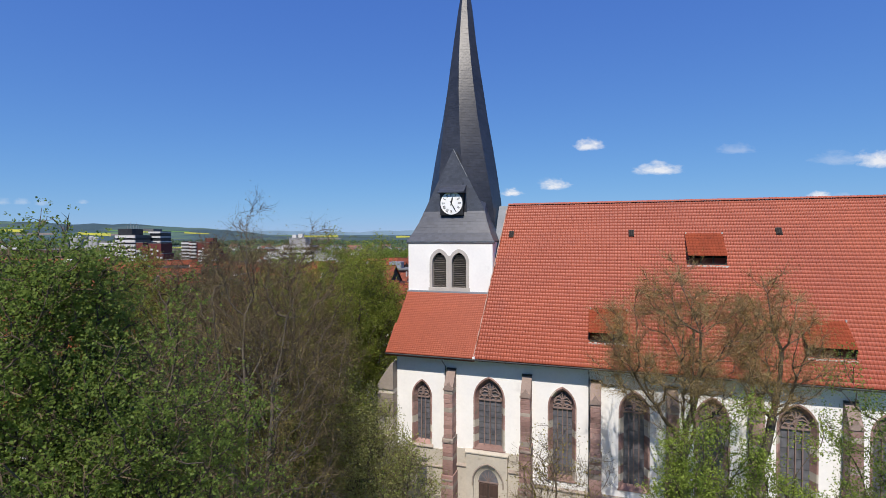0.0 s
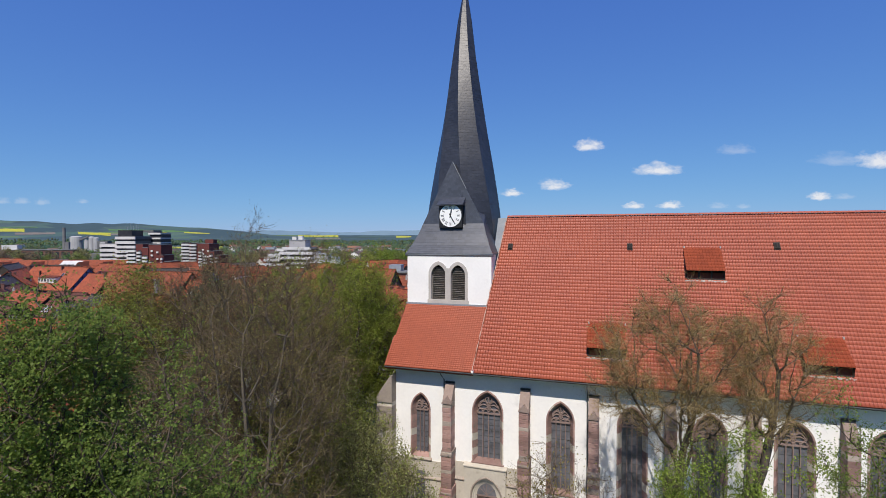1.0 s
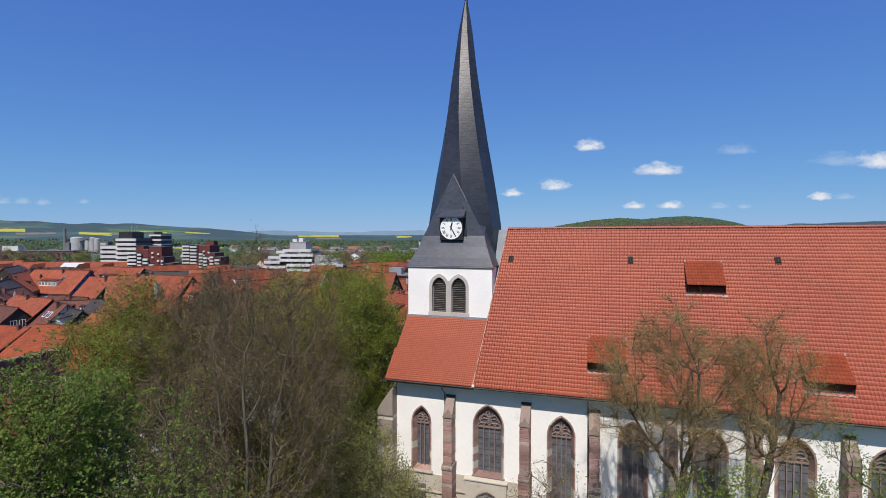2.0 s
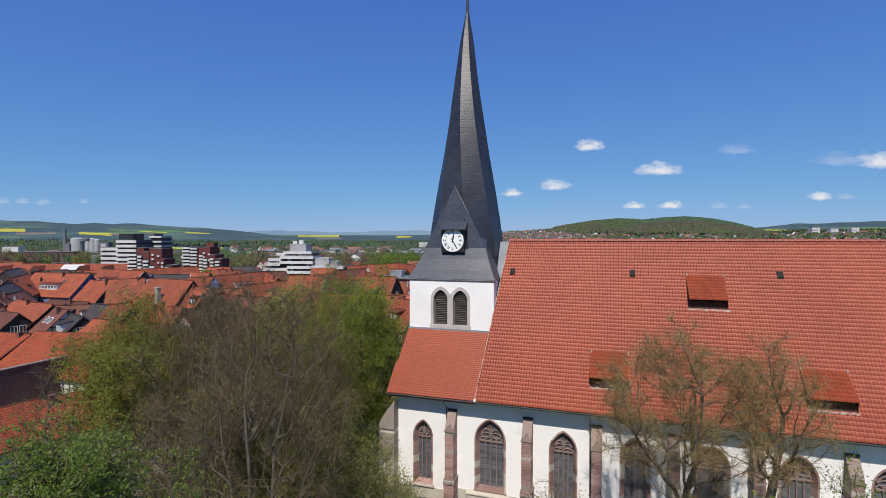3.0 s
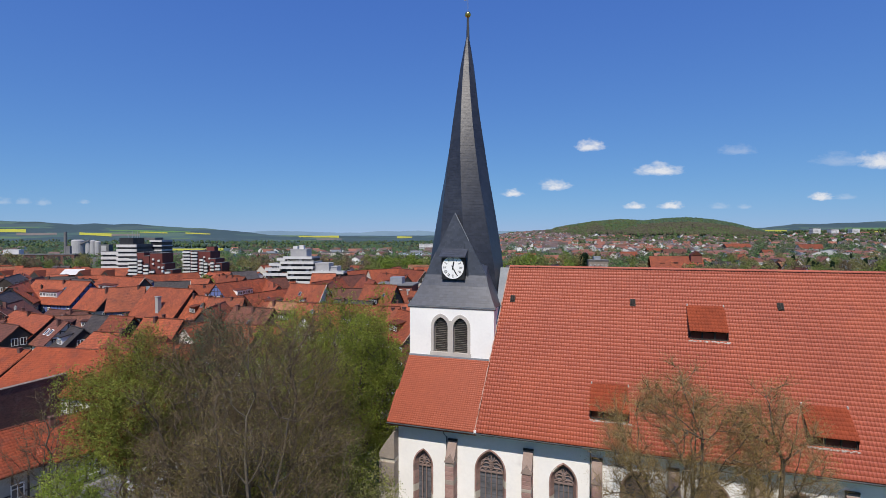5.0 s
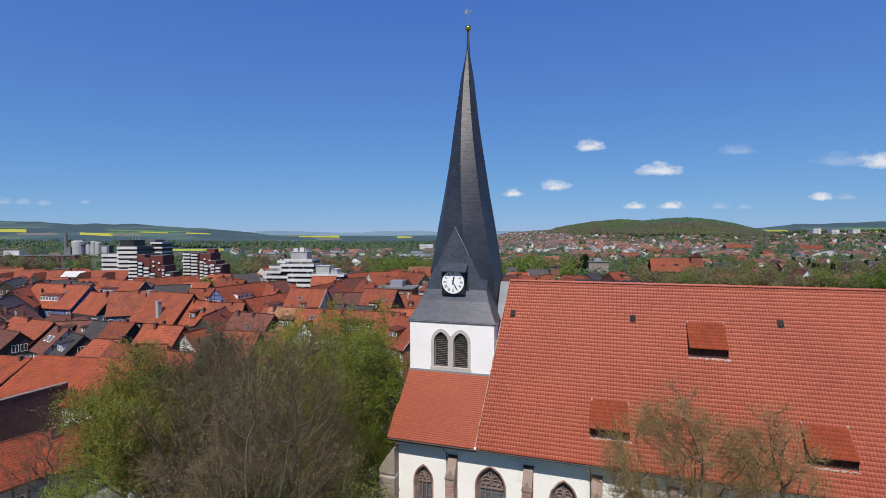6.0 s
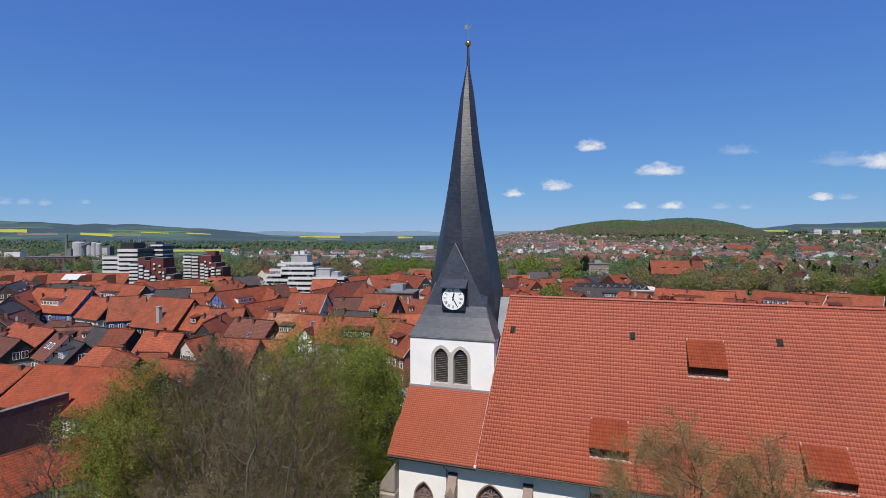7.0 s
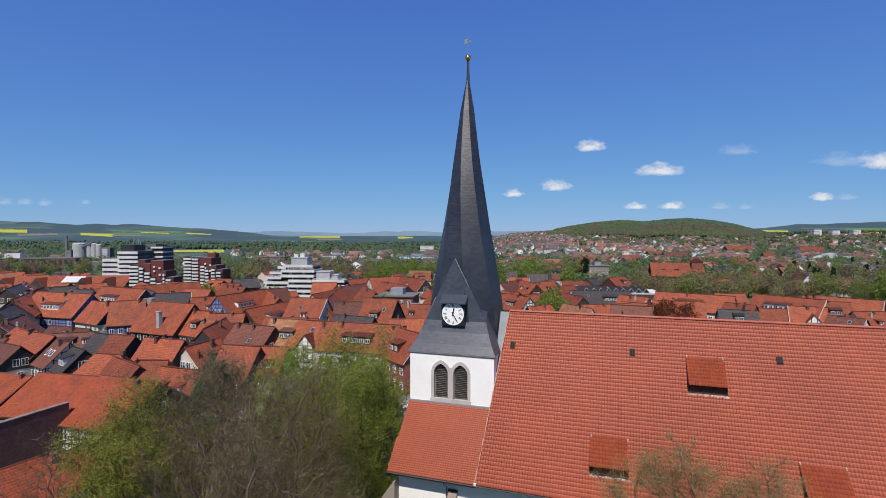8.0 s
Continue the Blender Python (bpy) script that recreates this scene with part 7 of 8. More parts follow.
def leaf_cloud(points, size, rng, up=0.35):
    """A folded leaf of two quads at each point, turned at random."""
    n = len(points)
    d = rng.normal(size=(n, 3))
    d[:, 2] -= up
    d /= np.linalg.norm(d, axis=1)[:, None]
    e = np.cross(d, rng.normal(size=(n, 3)))
    e /= np.linalg.norm(e, axis=1)[:, None] + 1e-9
    f = np.cross(d, e)
    s = size * rng.uniform(0.6, 1.35, size=(n, 1))
    d, e, f = d * s, e * s * 0.42, f * s * 0.16
    v = np.stack([points, points + d * 0.45 + e + f, points + d, points + d * 0.45 - e + f], 1).reshape(-1, 3)
    return v, (np.arange(n) * 4)[:, None] + np.array([[0, 1, 2, 3]])


def ribbons(a, b, width, rng):
    """Thin three-cornered twigs from a to b."""
    n = len(a)
    d = b - a
    e = np.cross(d, rng.normal(size=(n, 3)))
    e /= np.linalg.norm(e, axis=1)[:, None] + 1e-9
    w = width * rng.uniform(0.7, 1.3, size=(n, 1))
    mid = (a + b) / 2 + rng.normal(size=(n, 3)) * np.linalg.norm(d, axis=1)[:, None] * 0.08
    v = np.stack([a - e * w, a + e * w, mid + e * w * 0.7, mid - e * w * 0.7, b + e * w * 0.3, b - e * w * 0.3], 1).reshape(-1, 3)
    f = (np.arange(n) * 6)[:, None, None] + np.array([[0, 1, 2, 3], [3, 2, 4, 5]])[None]
    return v, f.reshape(-1, 4)


def skeleton_of(seed, height, bole, rx, n_ends, lean=(0, 0), stems=1, flat=0.5):
    """Grows limbs towards points spread through the crown. Returns nodes, parents and the ends."""
    rng = np.random.default_rng(seed)
    nodes, parent = [np.zeros(3)], [-1]
    for s in range(stems):
        off = rng.normal(size=2) * rx * (0.22 if stems > 1 else 0.06)
        k, last = 9, 0
        for i in range(1, k + 1):
            q = i / k
            p = np.array([lean[0] * q + off[0] * q + rng.normal() * 0.12, lean[1] * q + off[1] * q + rng.normal() * 0.12, height * 0.8 * q])
            nodes.append(p)
            parent.append(last)
            last = len(nodes) - 1
    u = rng.normal(size=(n_ends, 3))
    u /= np.linalg.norm(u, axis=1)[:, None]
    r = rng.uniform(0.25, 1, size=n_ends) ** 0.5
    lump = 1 + 0.22 * np.sin(u[:, 0] * 5 + seed) * np.cos(u[:, 1] * 4 + seed * 2) + 0.12 * np.sin(u[:, 2] * 9 + seed)
    cz, rz = (height + bole) / 2, (height - bole) / 2
    ends = u * (r * lump)[:, None] * np.array([rx, rx, rz]) + np.array([lean[0] * 0.8, lean[1] * 0.8, cz])
    ends = ends[np.argsort(np.hypot(ends[:, 0] - lean[0] * 0.6, ends[:, 1] - lean[1] * 0.6))]
    tips = []
    arr = np.zeros((len(nodes) + n_ends * 4 + 8, 3))
    arr[:len(nodes)] = nodes
    cnt = len(nodes)
    path = np.zeros(len(arr))
    for i in range(1, cnt):
        path[i] = path[parent[i]] + np.linalg.norm(arr[i] - arr[parent[i]])
    for e in ends:
        c = arr[:cnt]
        d = np.linalg.norm(c - e, axis=1)
        d = d + np.maximum(0, c[:, 2] - e[2] + 0.35 * d) * 1.6 + 0.42 * path[:cnt]
        j = int(np.argmin(d))
        a = arr[j]
        span = e - a
        ln = np.linalg.norm(span)
        steps = 3 if ln > 1.2 else 2
        last = j
        for i in range(1, steps + 1):
            q = i / steps
            p = a + span * q + rng.normal(size=3) * ln * 0.06 * (i < steps)
            p[2] += math.sin(q * math.pi) * ln * -0.08
            arr[cnt] = p
            parent.append(last)
            path[cnt] = path[last] + ln / steps
            last = cnt
            cnt += 1
        tips.append(last)
    return arr[:cnt], np.array(parent), np.array(tips), rng


def tree(kind_label, x, y, height, bole, rx, seed, leaf=None, n_leaf=0, leaf_size=0.12, n_ends=260, trunk=0.28, bark=None, twigs=0, twig_len=0.9, bud=None, n_bud=0, bud_size=0.06, lean=(0, 0), stems=1, z=0.0, spread=0.5, category="tree", name="tree", clump=1, twig_mat=None, fork=0.52):
    nodes, parent, tips, rng = skeleton_of(seed, height, bole, rx, n_ends, lean, stems)
    n = len(nodes)
    weight = np.zeros(n)
    weight[tips] = 1
    for i in range(n - 1, 0, -1):
        weight[parent[i]] += weight[i]
    rad = trunk * (np.maximum(weight, 0.6) / weight[0]) ** fork
    rad = np.maximum(rad, 0.011)
    idx = np.arange(1, n)
    a, b = nodes[parent[idx]], nodes[idx]
    ra = np.minimum(rad[parent[idx]], rad[idx] * 1.5)[:, None]
    rb = rad[idx][:, None]
    d = b - a
    d /= np.linalg.norm(d, axis=1)[:, None] + 1e-9
    u = np.cross(d, np.array([0.31, 0.52, 0.8]))
    u /= np.linalg.norm(u, axis=1)[:, None] + 1e-9
    w = np.cross(d, u)
    k = 4
    ring0 = np.stack([a + (u * math.cos(2 * math.pi * j / k) + w * math.sin(2 * math.pi * j / k)) * ra for j in range(k)], 1)
    ring1 = np.stack([b + (u * math.cos(2 * math.pi * j / k) + w * math.sin(2 * math.pi * j / k)) * rb for j in range(k)], 1)
    v = np.concatenate([ring0, ring1], 1).reshape(-1, 3)
    f = (np.arange(len(idx)) * 2 * k)[:, None, None] + np.array([[j, (j + 1) % k, k + (j + 1) % k, k + j] for j in range(k)])[None]
    t = tagged(new(name), kind_label, category, "churchyard trees")
    t.matrix_basis = pose(x, y, z)
    link("trunk", array_mesh("trunk", v, f.reshape(-1, 4), bark or BARK, True), t)
    tip = nodes[tips]
    base = nodes[parent[tips]]
    if twigs:
        ends = []
        starts = []
        for _ in range(twigs):
            q = rng.uniform(0, 1, size=(len(tip), 1))
            s = base + (tip - base) * q
            out = rng.normal(size=(len(tip), 3)) * 0.62 + (tip - base) / (np.linalg.norm(tip - base, axis=1)[:, None] + 1e-6) * 0.75
            out[:, 2] += 0.15
            out /= np.linalg.norm(out, axis=1)[:, None]
            starts.append(s)
            ends.append(s + out * twig_len * rng.uniform(0.4, 1.2, size=(len(tip), 1)))
        s, e = np.concatenate(starts), np.concatenate(ends)
        tv, tf = ribbons(s, e, 0.009, rng)
        # side shoots on the twigs
        s2 = s + (e - s) * rng.uniform(0.3, 0.9, size=(len(s), 1))
        e2 = s2 + (e - s) * 0.35 + rng.normal(size=s.shape) * twig_len * 0.22
        tv2, tf2 = ribbons(s2, e2, 0.007, rng)
        o = link("twig_haze", array_mesh("twig_haze", np.concatenate([tv, tv2]), np.concatenate([tf, tf2 + len(tv)]), twig_mat or TWIG), t)
        o["kind"] = "stuff"
        sites = np.concatenate([e, e2, s2])
    else:
        sites = tip
    for mat, count, size, nm in ((leaf, n_leaf, leaf_size, "foliage"), (bud, n_bud, bud_size, "bud_haze")):
        if not count:
            continue
        heads = count // clump
        p = sites[rng.integers(0, len(sites), heads)] + np.clip(rng.normal(size=(heads, 3)), -2, 2) * (spread if not twigs else spread * 0.5)
        if clump > 1:
            p = np.repeat(p, clump, 0) + rng.normal(size=(heads * clump, 3)) * size * 0.55
        p = p[p[:, 2] > 0.3]
        lv, lf = leaf_cloud(p, size, rng)
        o = link(nm, array_mesh(nm, lv, lf, mat), t)
        o["kind"] = "stuff"
    return t


def churchyard():
    big = "broad maple in fresh green leaf"
    bare = "tall bare tree with a haze of brown twigs"
    green = "tree in full fresh green leaf beside the tower"
    tree(big, 8.0, 5.7, 19.7, 4.0, 2.8, 3, LEAF_MAPLE, 105000, 0.043, 1200, 0.2, BARK, 4, 0.4, spread=0.3, stems=3, clump=5)
    tree(big, 8.15, 5.95, 20.85, 15.0, 1.15, 35, LEAF_MAPLE, 60000, 0.043, 520, 0.12, BARK, 4, 0.32, spread=0.26, stems=2, clump=5)
    tree(big, 9.3, 6.9, 20.0, 6.0, 2.0, 34, LEAF_MAPLE, 85000, 0.043, 700, 0.18, BARK, 4, 0.4, spread=0.3, stems=2, clump=5)
    tree(big, 4.8, 4.4, 18.6, 5.0, 3.2, 33, LEAF_MAPLE, 26000, 0.08, 560, 0.24, BARK, 3, 0.45, spread=0.2, stems=2)
    tree(bare, -1.3, 22.0, 20.3, 3.0, 5.0, 5, None, 0, 0.1, 620, 0.3, BARK_PALE, 15, 1.0, LEAF_OLIVE, 26000, 0.055, stems=3)
    tree(bare, -4.6, 29.6, 21.2, 4.0, 4.8, 8, None, 0, 0.1, 520, 0.34, BARK, 16, 1.0, LEAF_OLIVE, 18000, 0.06, stems=2)
    tree(bare, -11.8, 31.5, 21.6, 5.0, 5.0, 9, None, 0, 0.09, 520, 0.34, BARK, 16, 1.0, LEAF_BROWN, 7000, 0.06, stems=2)
    tree("bare tree with reddish-brown spring buds", -13.2, 29.3, 19.6, 5.0, 4.4, 10, None, 0, 0.1, 420, 0.3, BARK_PALE, 15, 1.0, LEAF_BROWN, 9000, 0.06, stems=2)
    tree("bare tree with reddish-brown spring buds", -7.4, 24.8, 18.6, 4.0, 4.2, 25, LEAF_OLIVE, 3000, 0.07, 420, 0.3, BARK, 16, 1.0, LEAF_BROWN, 6000, 0.06, stems=2)
    tree("dense low tree under the bare crowns", -3.5, 27.0, 11.0, 1.0, 4.0, 41, LEAF_OLIVE, 13000, 0.15, 260, 0.16, BARK, 3, 0.7, LEAF_GREEN, 6000, 0.15)
    tree("dense low tree under the bare crowns", -9.5, 27.5, 11.5, 1.0, 4.2, 42, LEAF_OLIVE, 9000, 0.16, 260, 0.16, BARK, 3, 0.7, LEAF_BROWN, 5000, 0.16)
    tree("tree in yellow-green young leaf with rusty tips", -15.4, 27.2, 18.6, 8.5, 4.0, 11, LEAF_YELLOW, 130000, 0.08, 760, 0.24, BARK, 4, 0.55, LEAF_RUST, 16000, 0.09, stems=2, spread=0.6, clump=4)
    tree(green, -8.0, 45.0, 19.6, 5.0, 5.0, 12, LEAF_GREEN, 85000, 0.115, 620, 0.3, BARK, 2, 0.6, stems=2, spread=0.8, clump=3)
    tree(green, -13.5, 43.0, 18.8, 5.0, 4.5, 13, LEAF_FRESH, 60000, 0.115, 520, 0.28, BARK, 2, 0.6, stems=2, spread=0.8, clump=3)
    tree(green, -4.2, 40.0, 19.2, 4.0, 3.4, 26, LEAF_YELLOW, 30000, 0.1, 480, 0.24, BARK, 4, 0.6, LEAF_GREEN, 34000, 0.1, stems=2, clump=3)
    tree(green, -10.2, 38.6, 18.0, 4.0, 3.6, 27, LEAF_YELLOW, 26000, 0.095, 420, 0.24, BARK, 6, 0.7, LEAF_RUST, 5000, 0.1, stems=2, clump=3)
    tree("slender tree in blue-green leaf by the old houses", -20.8, 41.0, 18.6, 6.0, 3.0, 28, LEAF_BLUE, 14000, 0.17, 320, 0.24, BARK, 3, 0.6)
    tree("thin tree with olive buds by the church corner", -4.6, 34.0, 16.6, 3.0, 2.9, 14, LEAF_OLIVE, 26000, 0.085, 380, 0.22, BARK, 9, 0.8, LEAF_GREEN, 9000, 0.09)
    tree("drooping tree with small olive leaves by the church corner", 0.9, 31.4, 8.9, 1.0, 3.4, 29, LEAF_PALE, 15000, 0.11, 360, 0.16, BARK, 5, 0.7, LEAF_YELLOW, 2500, 0.11)
    tree("bushy tree in olive leaf by the church corner", -2.6, 33.4, 11.4, 0.6, 2.5, 30, LEAF_PALE, 12000, 0.13, 300, 0.15, BARK, 4, 0.6, LEAF_GREEN, 6000, 0.13)
    tree("thin tree with rusty spring leaves", -3.5, 43.5, 16.6, 4.0, 3.0, 24, LEAF_GREEN, 16000, 0.11, 280, 0.2, BARK, 4, 0.6, LEAF_RUST, 5000, 0.11, clump=3)
    tree("young tree with small spring leaves by the facade", 4.4, 29.5, 7.4, 1.2, 2.0, 15, LEAF_PALE, 4500, 0.1, 240, 0.11, BARK, 6, 0.7, LEAF_FRESH, 1600, 0.1)
    tree("bare shrub-like tree by the facade", 13.6, 28.5, 10.2, 1.5, 2.6, 16, LEAF_OLIVE, 2000, 0.1, 220, 0.13, BARK, 7, 0.9)
    tree("old tree with ivy and olive catkins before the nave", 19.7, 28.8, 19.3, 10.6, 4.2, 17, None, 0, 0.1, 340, 0.24, BARK, 23, 0.75, LEAF_CATKIN, 52000, 0.036, stems=2, twig_mat=TWIG_GOLD, fork=0.57)
    tree("leaning old tree with catkins before the nave", 22.2, 28.9, 18.5, 11.4, 2.5, 18, None, 0, 0.1, 165, 0.2, BARK, 21, 0.75, LEAF_CATKIN, 21000, 0.036, lean=(2.2, 0.2), twig_mat=TWIG_GOLD, fork=0.56)
    tree("low tree in bright spring green", 21.6, 17.2, 14.4, 2.0, 1.9, 31, LEAF_FRESH, 60000, 0.055, 300, 0.14, BARK, 4, 0.4, spread=0.28, clump=3)
    tree("broad tree in bright spring green", 19.5, 17.4, 15.1, 3.0, 2.15, 19, LEAF_FRESH, 110000, 0.055, 560, 0.2, BARK, 4, 0.45, spread=0.28, clump=3)
    tree("tree in dark fresh green leaf", 24.6, 18.2, 16.3, 4.0, 2.2, 20, LEAF_MAPLE, 70000, 0.055, 420, 0.2, BARK, 4, 0.45, spread=0.28, clump=3)
    tree("bare young tree before the timbered houses", -31.5, 31.9, 11.6, 2.0, 3.2, 51, None, 0, 0.1, 240, 0.16, BARK, 9, 0.9)
    tree("fresh green bushy tree by the street", -22.4, 27.6, 9.0, 0.6, 2.6, 52, LEAF_FRESH, 30000, 0.09, 320, 0.14, BARK, 3, 0.5, spread=0.4, clump=3)
    tree("low green bush in the churchyard", -9.0, 24.0, 6.5, 0.5, 4.0, 21, LEAF_GREEN, 6000, 0.18, 200, 0.12, spread=0.5, category="bush", name="bush")
    tree("low green bush in the churchyard", -16.0, 22.5, 7.5, 0.5, 4.5, 22, LEAF_FRESH, 6000, 0.18, 200, 0.12, spread=0.5, category="bush", name="bush")
    tree("low green bush in the churchyard", 1.0, 15.0, 7.0, 0.5, 4.5, 23, LEAF_GREEN, 6000, 0.18, 200, 0.12, spread=0.5, category="bush", name="bush")


churchyard()


# ---- trees in and behind the town ----
def crown_mesh(seed, n, size, mat, cone=False):
    rng = np.random.default_rng(seed)
    u = rng.normal(size=(n, 3))
    u /= np.linalg.norm(u, axis=1)[:, None]
    r = rng.uniform(0.3, 1, size=n) ** 0.4
    lump = 1 + 0.25 * np.sin(u[:, 0] * 6 + seed) * np.cos(u[:, 1] * 5 + seed) + 0.15 * np.sin(u[:, 2] * 8)
    p = u * (r * lump)[:, None]
    if cone:
        z = rng.uniform(0, 1, n) ** 1.5
        a = rng.uniform(0, 2 * math.pi, n)
        w = (1 - z) * 0.42 * rng.uniform(0.5, 1, n)
        p = np.stack([np.cos(a) * w, np.sin(a) * w, z * 1.9 - 0.9], 1)
    v, f = leaf_cloud(p, size, rng, up=0.6 if cone else 0.1)
    return v, f


TOWN_GREEN = leafy("town_tree_green", (0.25, 0.28, 0.085), (0.19, 0.22, 0.07), 0.15, 0.5, 0.22)
TOWN_FRESH = leafy("town_tree_fresh", (0.25, 0.33, 0.065), (0.19, 0.25, 0.055), 0.15, 0.5, 0.22)
TOWN_OLIVE = leafy("town_tree_olive", (0.32, 0.29, 0.13), (0.25, 0.228, 0.105), 0.15, 0.5, 0.22)
TOWN_BROWN = leafy("town_tree_brown", (0.27, 0.2, 0.13), (0.21, 0.16, 0.105), 0.15, 0.5, 0.22)


def town_trees():
    crowns, fine = [], []
    for k, (mat, n, cone) in enumerate(((TOWN_GREEN, 680, False), (TOWN_FRESH, 900, False), (TOWN_OLIVE, 680, False), (TOWN_BROWN, 680, False), (LEAF_DARK, 680, True), (LEAF_RUST, 900, False))):
        v, f = crown_mesh(40 + k, n, 0.2, mat, cone)
        crowns.append(array_mesh("crown", v, f, mat))
        v, f = crown_mesh(60 + k, int(n * 4.2), 0.1, mat, cone)
        fine.append(array_mesh("crown", v, f, mat))
    tm = Shape().tube([(0, 0, -1.6), (0.03, 0, -0.8), (0, 0.03, 0.2)], [0.09, 0.06, 0.03], 6).mesh("trunk", BARK)
    words = ["tree in mid-green leaf among the houses", "tree in bright spring leaf among the houses", "olive budding tree among the houses", "bare brown tree among the houses", "dark conifer among the houses", "dark red beech among the roofs"]
    rng = random.Random(31)
    def put(side, ahead, h, k):
        p = land(side, ahead, ground_z(side, ahead))
        t = tagged(new("tree"), words[k], "tree", "trees in the town")
        r = h * (0.36 if k != 4 else 0.5)
        t.matrix_basis = Matrix.LocRotScale(p + Vector((0, 0, h * 0.62)), Euler((0, 0, rng.uniform(0, 6))), (r, r, h * 0.42))
        link("trunk", tm, t)
        link("crown", fine[k] if ahead < 205 else crowns[k], t)
    # side/ahead from, to; ahead from, to; number; height; kinds
    for u0, u1, a0, a1, n, h, kinds in (
            (-0.16, 0.06, 300, 430, 34, 11, (0, 1, 2, 0)), (-0.45, -0.14, 290, 430, 34, 10, (0, 2, 3, 2)), (-0.95, -0.62, 300, 480, 22, 11, (0, 2, 3)),
            (0.1, 0.27, 280, 420, 26, 12, (0, 1, 2)), (0.24, 0.31, 300, 380, 7, 13, (4, 4, 2)), (0.38, 0.62, 235, 330, 60, 9.5, (2, 2, 2, 0, 3)),
            (0.6, 0.92, 222, 420, 84, 10.0, (0, 2, 2, 2, 3, 4, 0)), (0.2, 0.9, 420, 520, 30, 10, (0, 2, 2, 3, 4, 0)), (0.54, 0.68, 236, 275, 14, 9, (2, 0, 3)), (0.83, 0.9, 175, 200, 3, 15, (0, 1)), (-0.62, -0.3, 120, 240, 9, 8, (0, 1)), (-0.3, -0.1, 130, 230, 5, 8, (1, 0))):
        for _ in range(n):
            a = rng.uniform(a0, a1)
            put(rng.uniform(u0, u1) * a, a, h * rng.uniform(0.75, 1.2), rng.choice(kinds))
    put(152.0, 250.0, 9.5, 2)
    put(157.0, 263.0, 9.5, 0)
    put(32.5, 150.0, 13.5, 1)
    put(63.0, 150.0, 9.6, 5)
    put(68.0, 152.0, 10.2, 5)
    put(73.0, 150.0, 9.4, 5)


town_trees()


def blobs(rows, rng):
    """Small uneven rounded crowns, one to a row of x, y, z, half width, half height."""
    g = (1 + 5 ** 0.5) / 2
    base = np.array([(-1, g, 0), (1, g, 0), (-1, -g, 0), (1, -g, 0), (0, -1, g), (0, 1, g), (0, -1, -g), (0, 1, -g), (g, 0, -1), (g, 0, 1), (-g, 0, -1), (-g, 0, 1)], float)
    base /= np.linalg.norm(base[0])
    tri = [(0, 11, 5), (0, 5, 1), (0, 1, 7), (0, 7, 10), (0, 10, 11), (1, 5, 9), (5, 11, 4), (11, 10, 2), (10, 7, 6), (7, 1, 8), (3, 9, 4), (3, 4, 2), (3, 2, 6), (3, 6, 8), (3, 8, 9), (4, 9, 5), (2, 4, 11), (6, 2, 10), (8, 6, 7), (9, 8, 1)]
    n = len(rows)
    a = rng.uniform(0, 6.3, n)
    c, s = np.cos(a)[:, None], np.sin(a)[:, None]
    x, y = base[None, :, 0] * c - base[None, :, 1] * s, base[None, :, 0] * s + base[None, :, 1] * c
    v = np.stack([x, y, np.broadcast_to(base[None, :, 2], x.shape)], 2) * rng.uniform(0.6, 1.25, size=(n, 12, 1)) * rows[:, None, [3, 3, 4]] + rows[:, None, :3]
    f = (np.arange(n) * 12)[:, None, None] + np.array(tri)[None]
    return v.reshape(-1, 3), f.reshape(-1, 3)


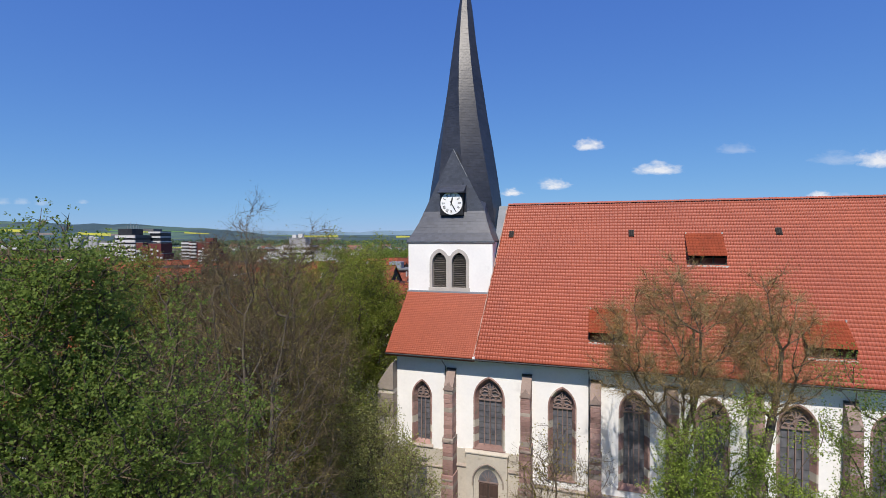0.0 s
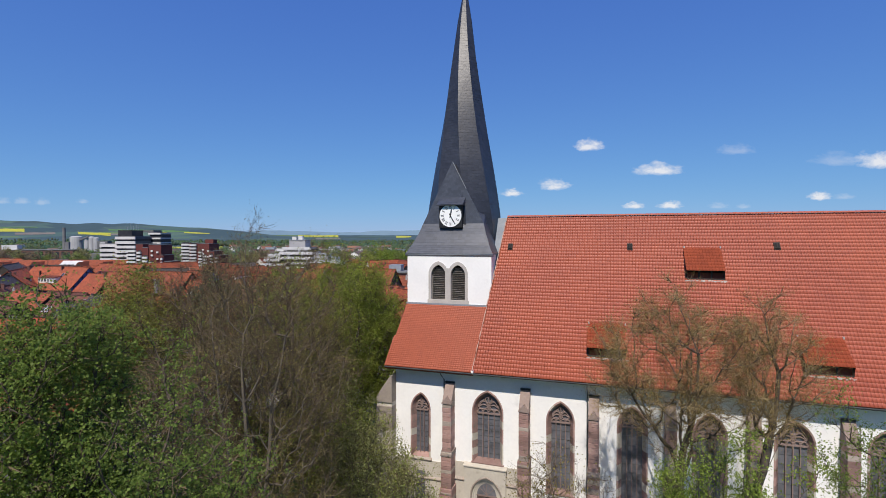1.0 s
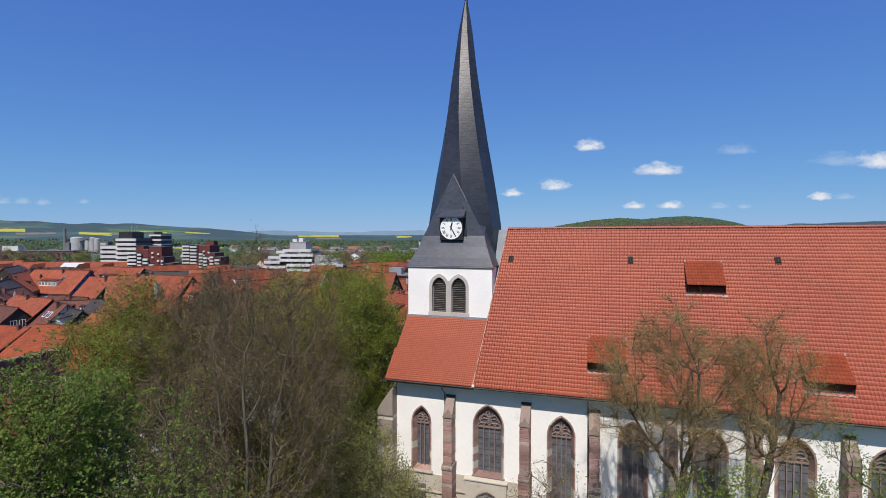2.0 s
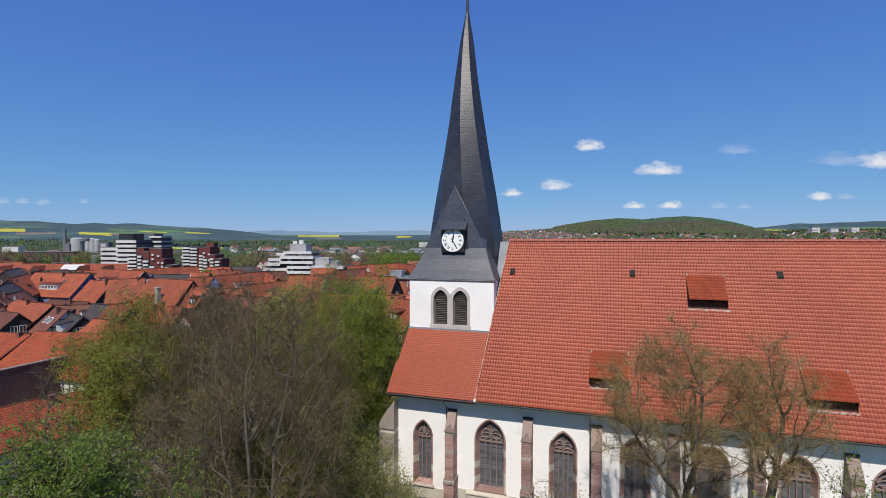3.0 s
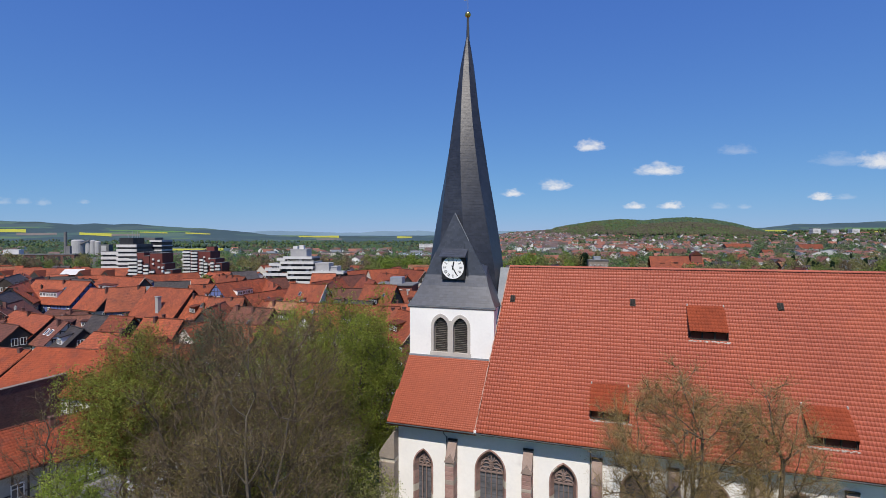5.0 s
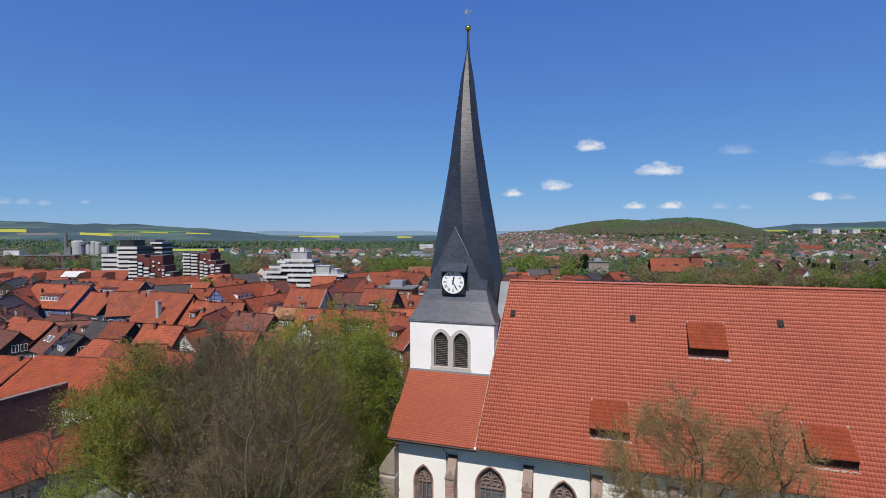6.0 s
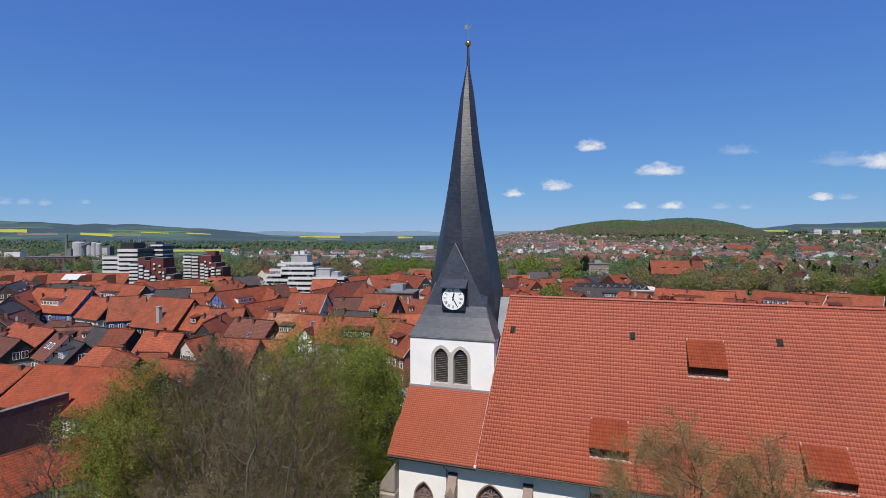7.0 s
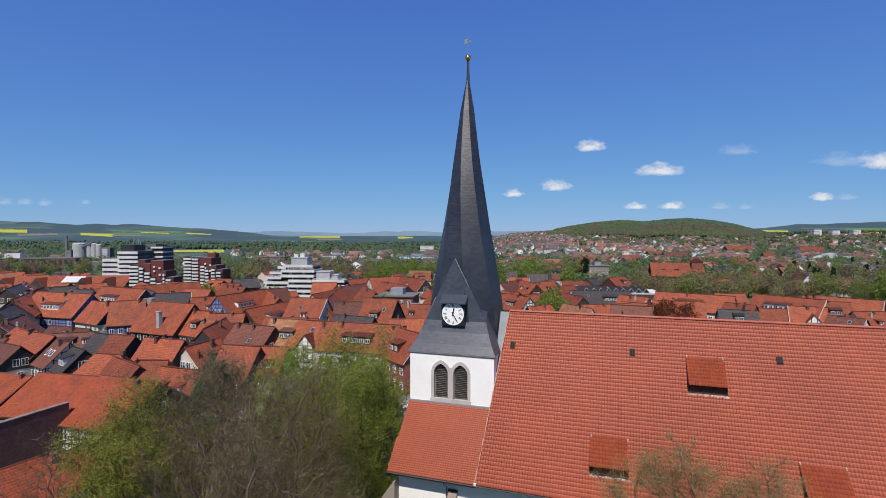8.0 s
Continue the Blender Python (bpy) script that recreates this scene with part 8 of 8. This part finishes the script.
def far_woods():
    """Far trees, past counting: the wooded hill, belts and hedges."""
    rng = np.random.default_rng(9)
    near, far = {k: [] for k in range(5)}, {k: [] for k in range(5)}
    # the last pair has the air haze of the plain mixed into its green
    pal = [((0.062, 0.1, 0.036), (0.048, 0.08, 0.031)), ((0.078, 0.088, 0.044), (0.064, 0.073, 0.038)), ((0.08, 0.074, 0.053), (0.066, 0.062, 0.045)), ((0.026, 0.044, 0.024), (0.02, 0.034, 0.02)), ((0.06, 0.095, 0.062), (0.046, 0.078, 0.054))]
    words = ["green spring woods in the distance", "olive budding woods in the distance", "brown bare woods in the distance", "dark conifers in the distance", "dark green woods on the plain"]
    def put(side, ahead, h, k):
        if 700 < ahead < 1240 and -0.62 < side / ahead < -0.42:
            return
        p = land(side, ahead, ground_z(side, ahead))
        k = int(k)
        (near if ahead < 1000 else far)[k].append((p.x, p.y, p.z + h * 0.5, h * 0.45 * (0.6 if k == 3 else 1), h * 0.52))
    for _ in range(12000):
        u, a = rng.uniform(0.205, 0.66), rng.uniform(1330, 1800)
        patch = noise.noise((u * 9, a * 0.004, 5))
        if u > 0.385 and a > 1560:
            k = rng.choice([0, 4, 4, 4])
        elif u < 0.385 and a > 1480 + 200 * patch:
            k = rng.choice([0, 0, 1, 1, 4])
        else:
            k = rng.choice([1, 2, 2, 2]) if patch < 0.25 else rng.choice([0, 1, 1, 2])
        put(u * a, a, rng.uniform(7, 11), k)
    for _ in range(3600):
        a = rng.uniform(430, 1350)
        put(rng.uniform(-0.95, 0.95) * a, a, rng.uniform(6, 12), rng.choice([0, 0, 1, 1, 2, 3]))
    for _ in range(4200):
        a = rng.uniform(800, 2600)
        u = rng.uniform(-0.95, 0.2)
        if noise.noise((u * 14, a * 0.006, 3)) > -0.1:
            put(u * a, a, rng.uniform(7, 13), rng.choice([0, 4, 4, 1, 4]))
    for _ in range(900):
        a = rng.uniform(700, 1350)
        put(rng.uniform(0.55, 0.98) * a, a, rng.uniform(7, 12), rng.choice([0, 1, 1, 2, 3]))
    for _ in range(700):
        a = rng.uniform(1250, 2300)
        put(rng.uniform(0.62, 0.98) * a, a, rng.uniform(7, 12), rng.choice([0, 1, 3]))
    for _ in range(2400):
        a = rng.uniform(290, 640)
        u = rng.uniform(-0.95, 0.95)
        if a > 430 or abs(u) < 0.6:
            put(u * a, a, rng.uniform(5, 9), rng.choice([0, 0, 1, 1, 2]))
    for _ in range(700):
        a = rng.uniform(1000, 1340)
        put(rng.uniform(0.26, 0.64) * a, a, rng.uniform(7, 11), rng.choice([0, 1, 2]))
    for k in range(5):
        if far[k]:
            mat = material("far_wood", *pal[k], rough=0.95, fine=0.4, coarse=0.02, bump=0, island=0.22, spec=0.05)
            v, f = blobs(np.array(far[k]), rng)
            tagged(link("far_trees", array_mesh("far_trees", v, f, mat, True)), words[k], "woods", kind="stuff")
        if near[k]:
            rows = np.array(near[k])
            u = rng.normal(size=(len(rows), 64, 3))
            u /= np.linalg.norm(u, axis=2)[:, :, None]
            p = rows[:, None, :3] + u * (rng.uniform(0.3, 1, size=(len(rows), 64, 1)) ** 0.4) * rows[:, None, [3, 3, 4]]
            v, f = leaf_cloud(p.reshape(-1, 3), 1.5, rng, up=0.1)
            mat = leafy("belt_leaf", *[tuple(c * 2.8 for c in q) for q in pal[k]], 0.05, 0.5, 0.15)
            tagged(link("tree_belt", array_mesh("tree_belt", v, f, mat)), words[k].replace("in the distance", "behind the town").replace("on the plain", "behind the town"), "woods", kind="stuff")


far_woods()
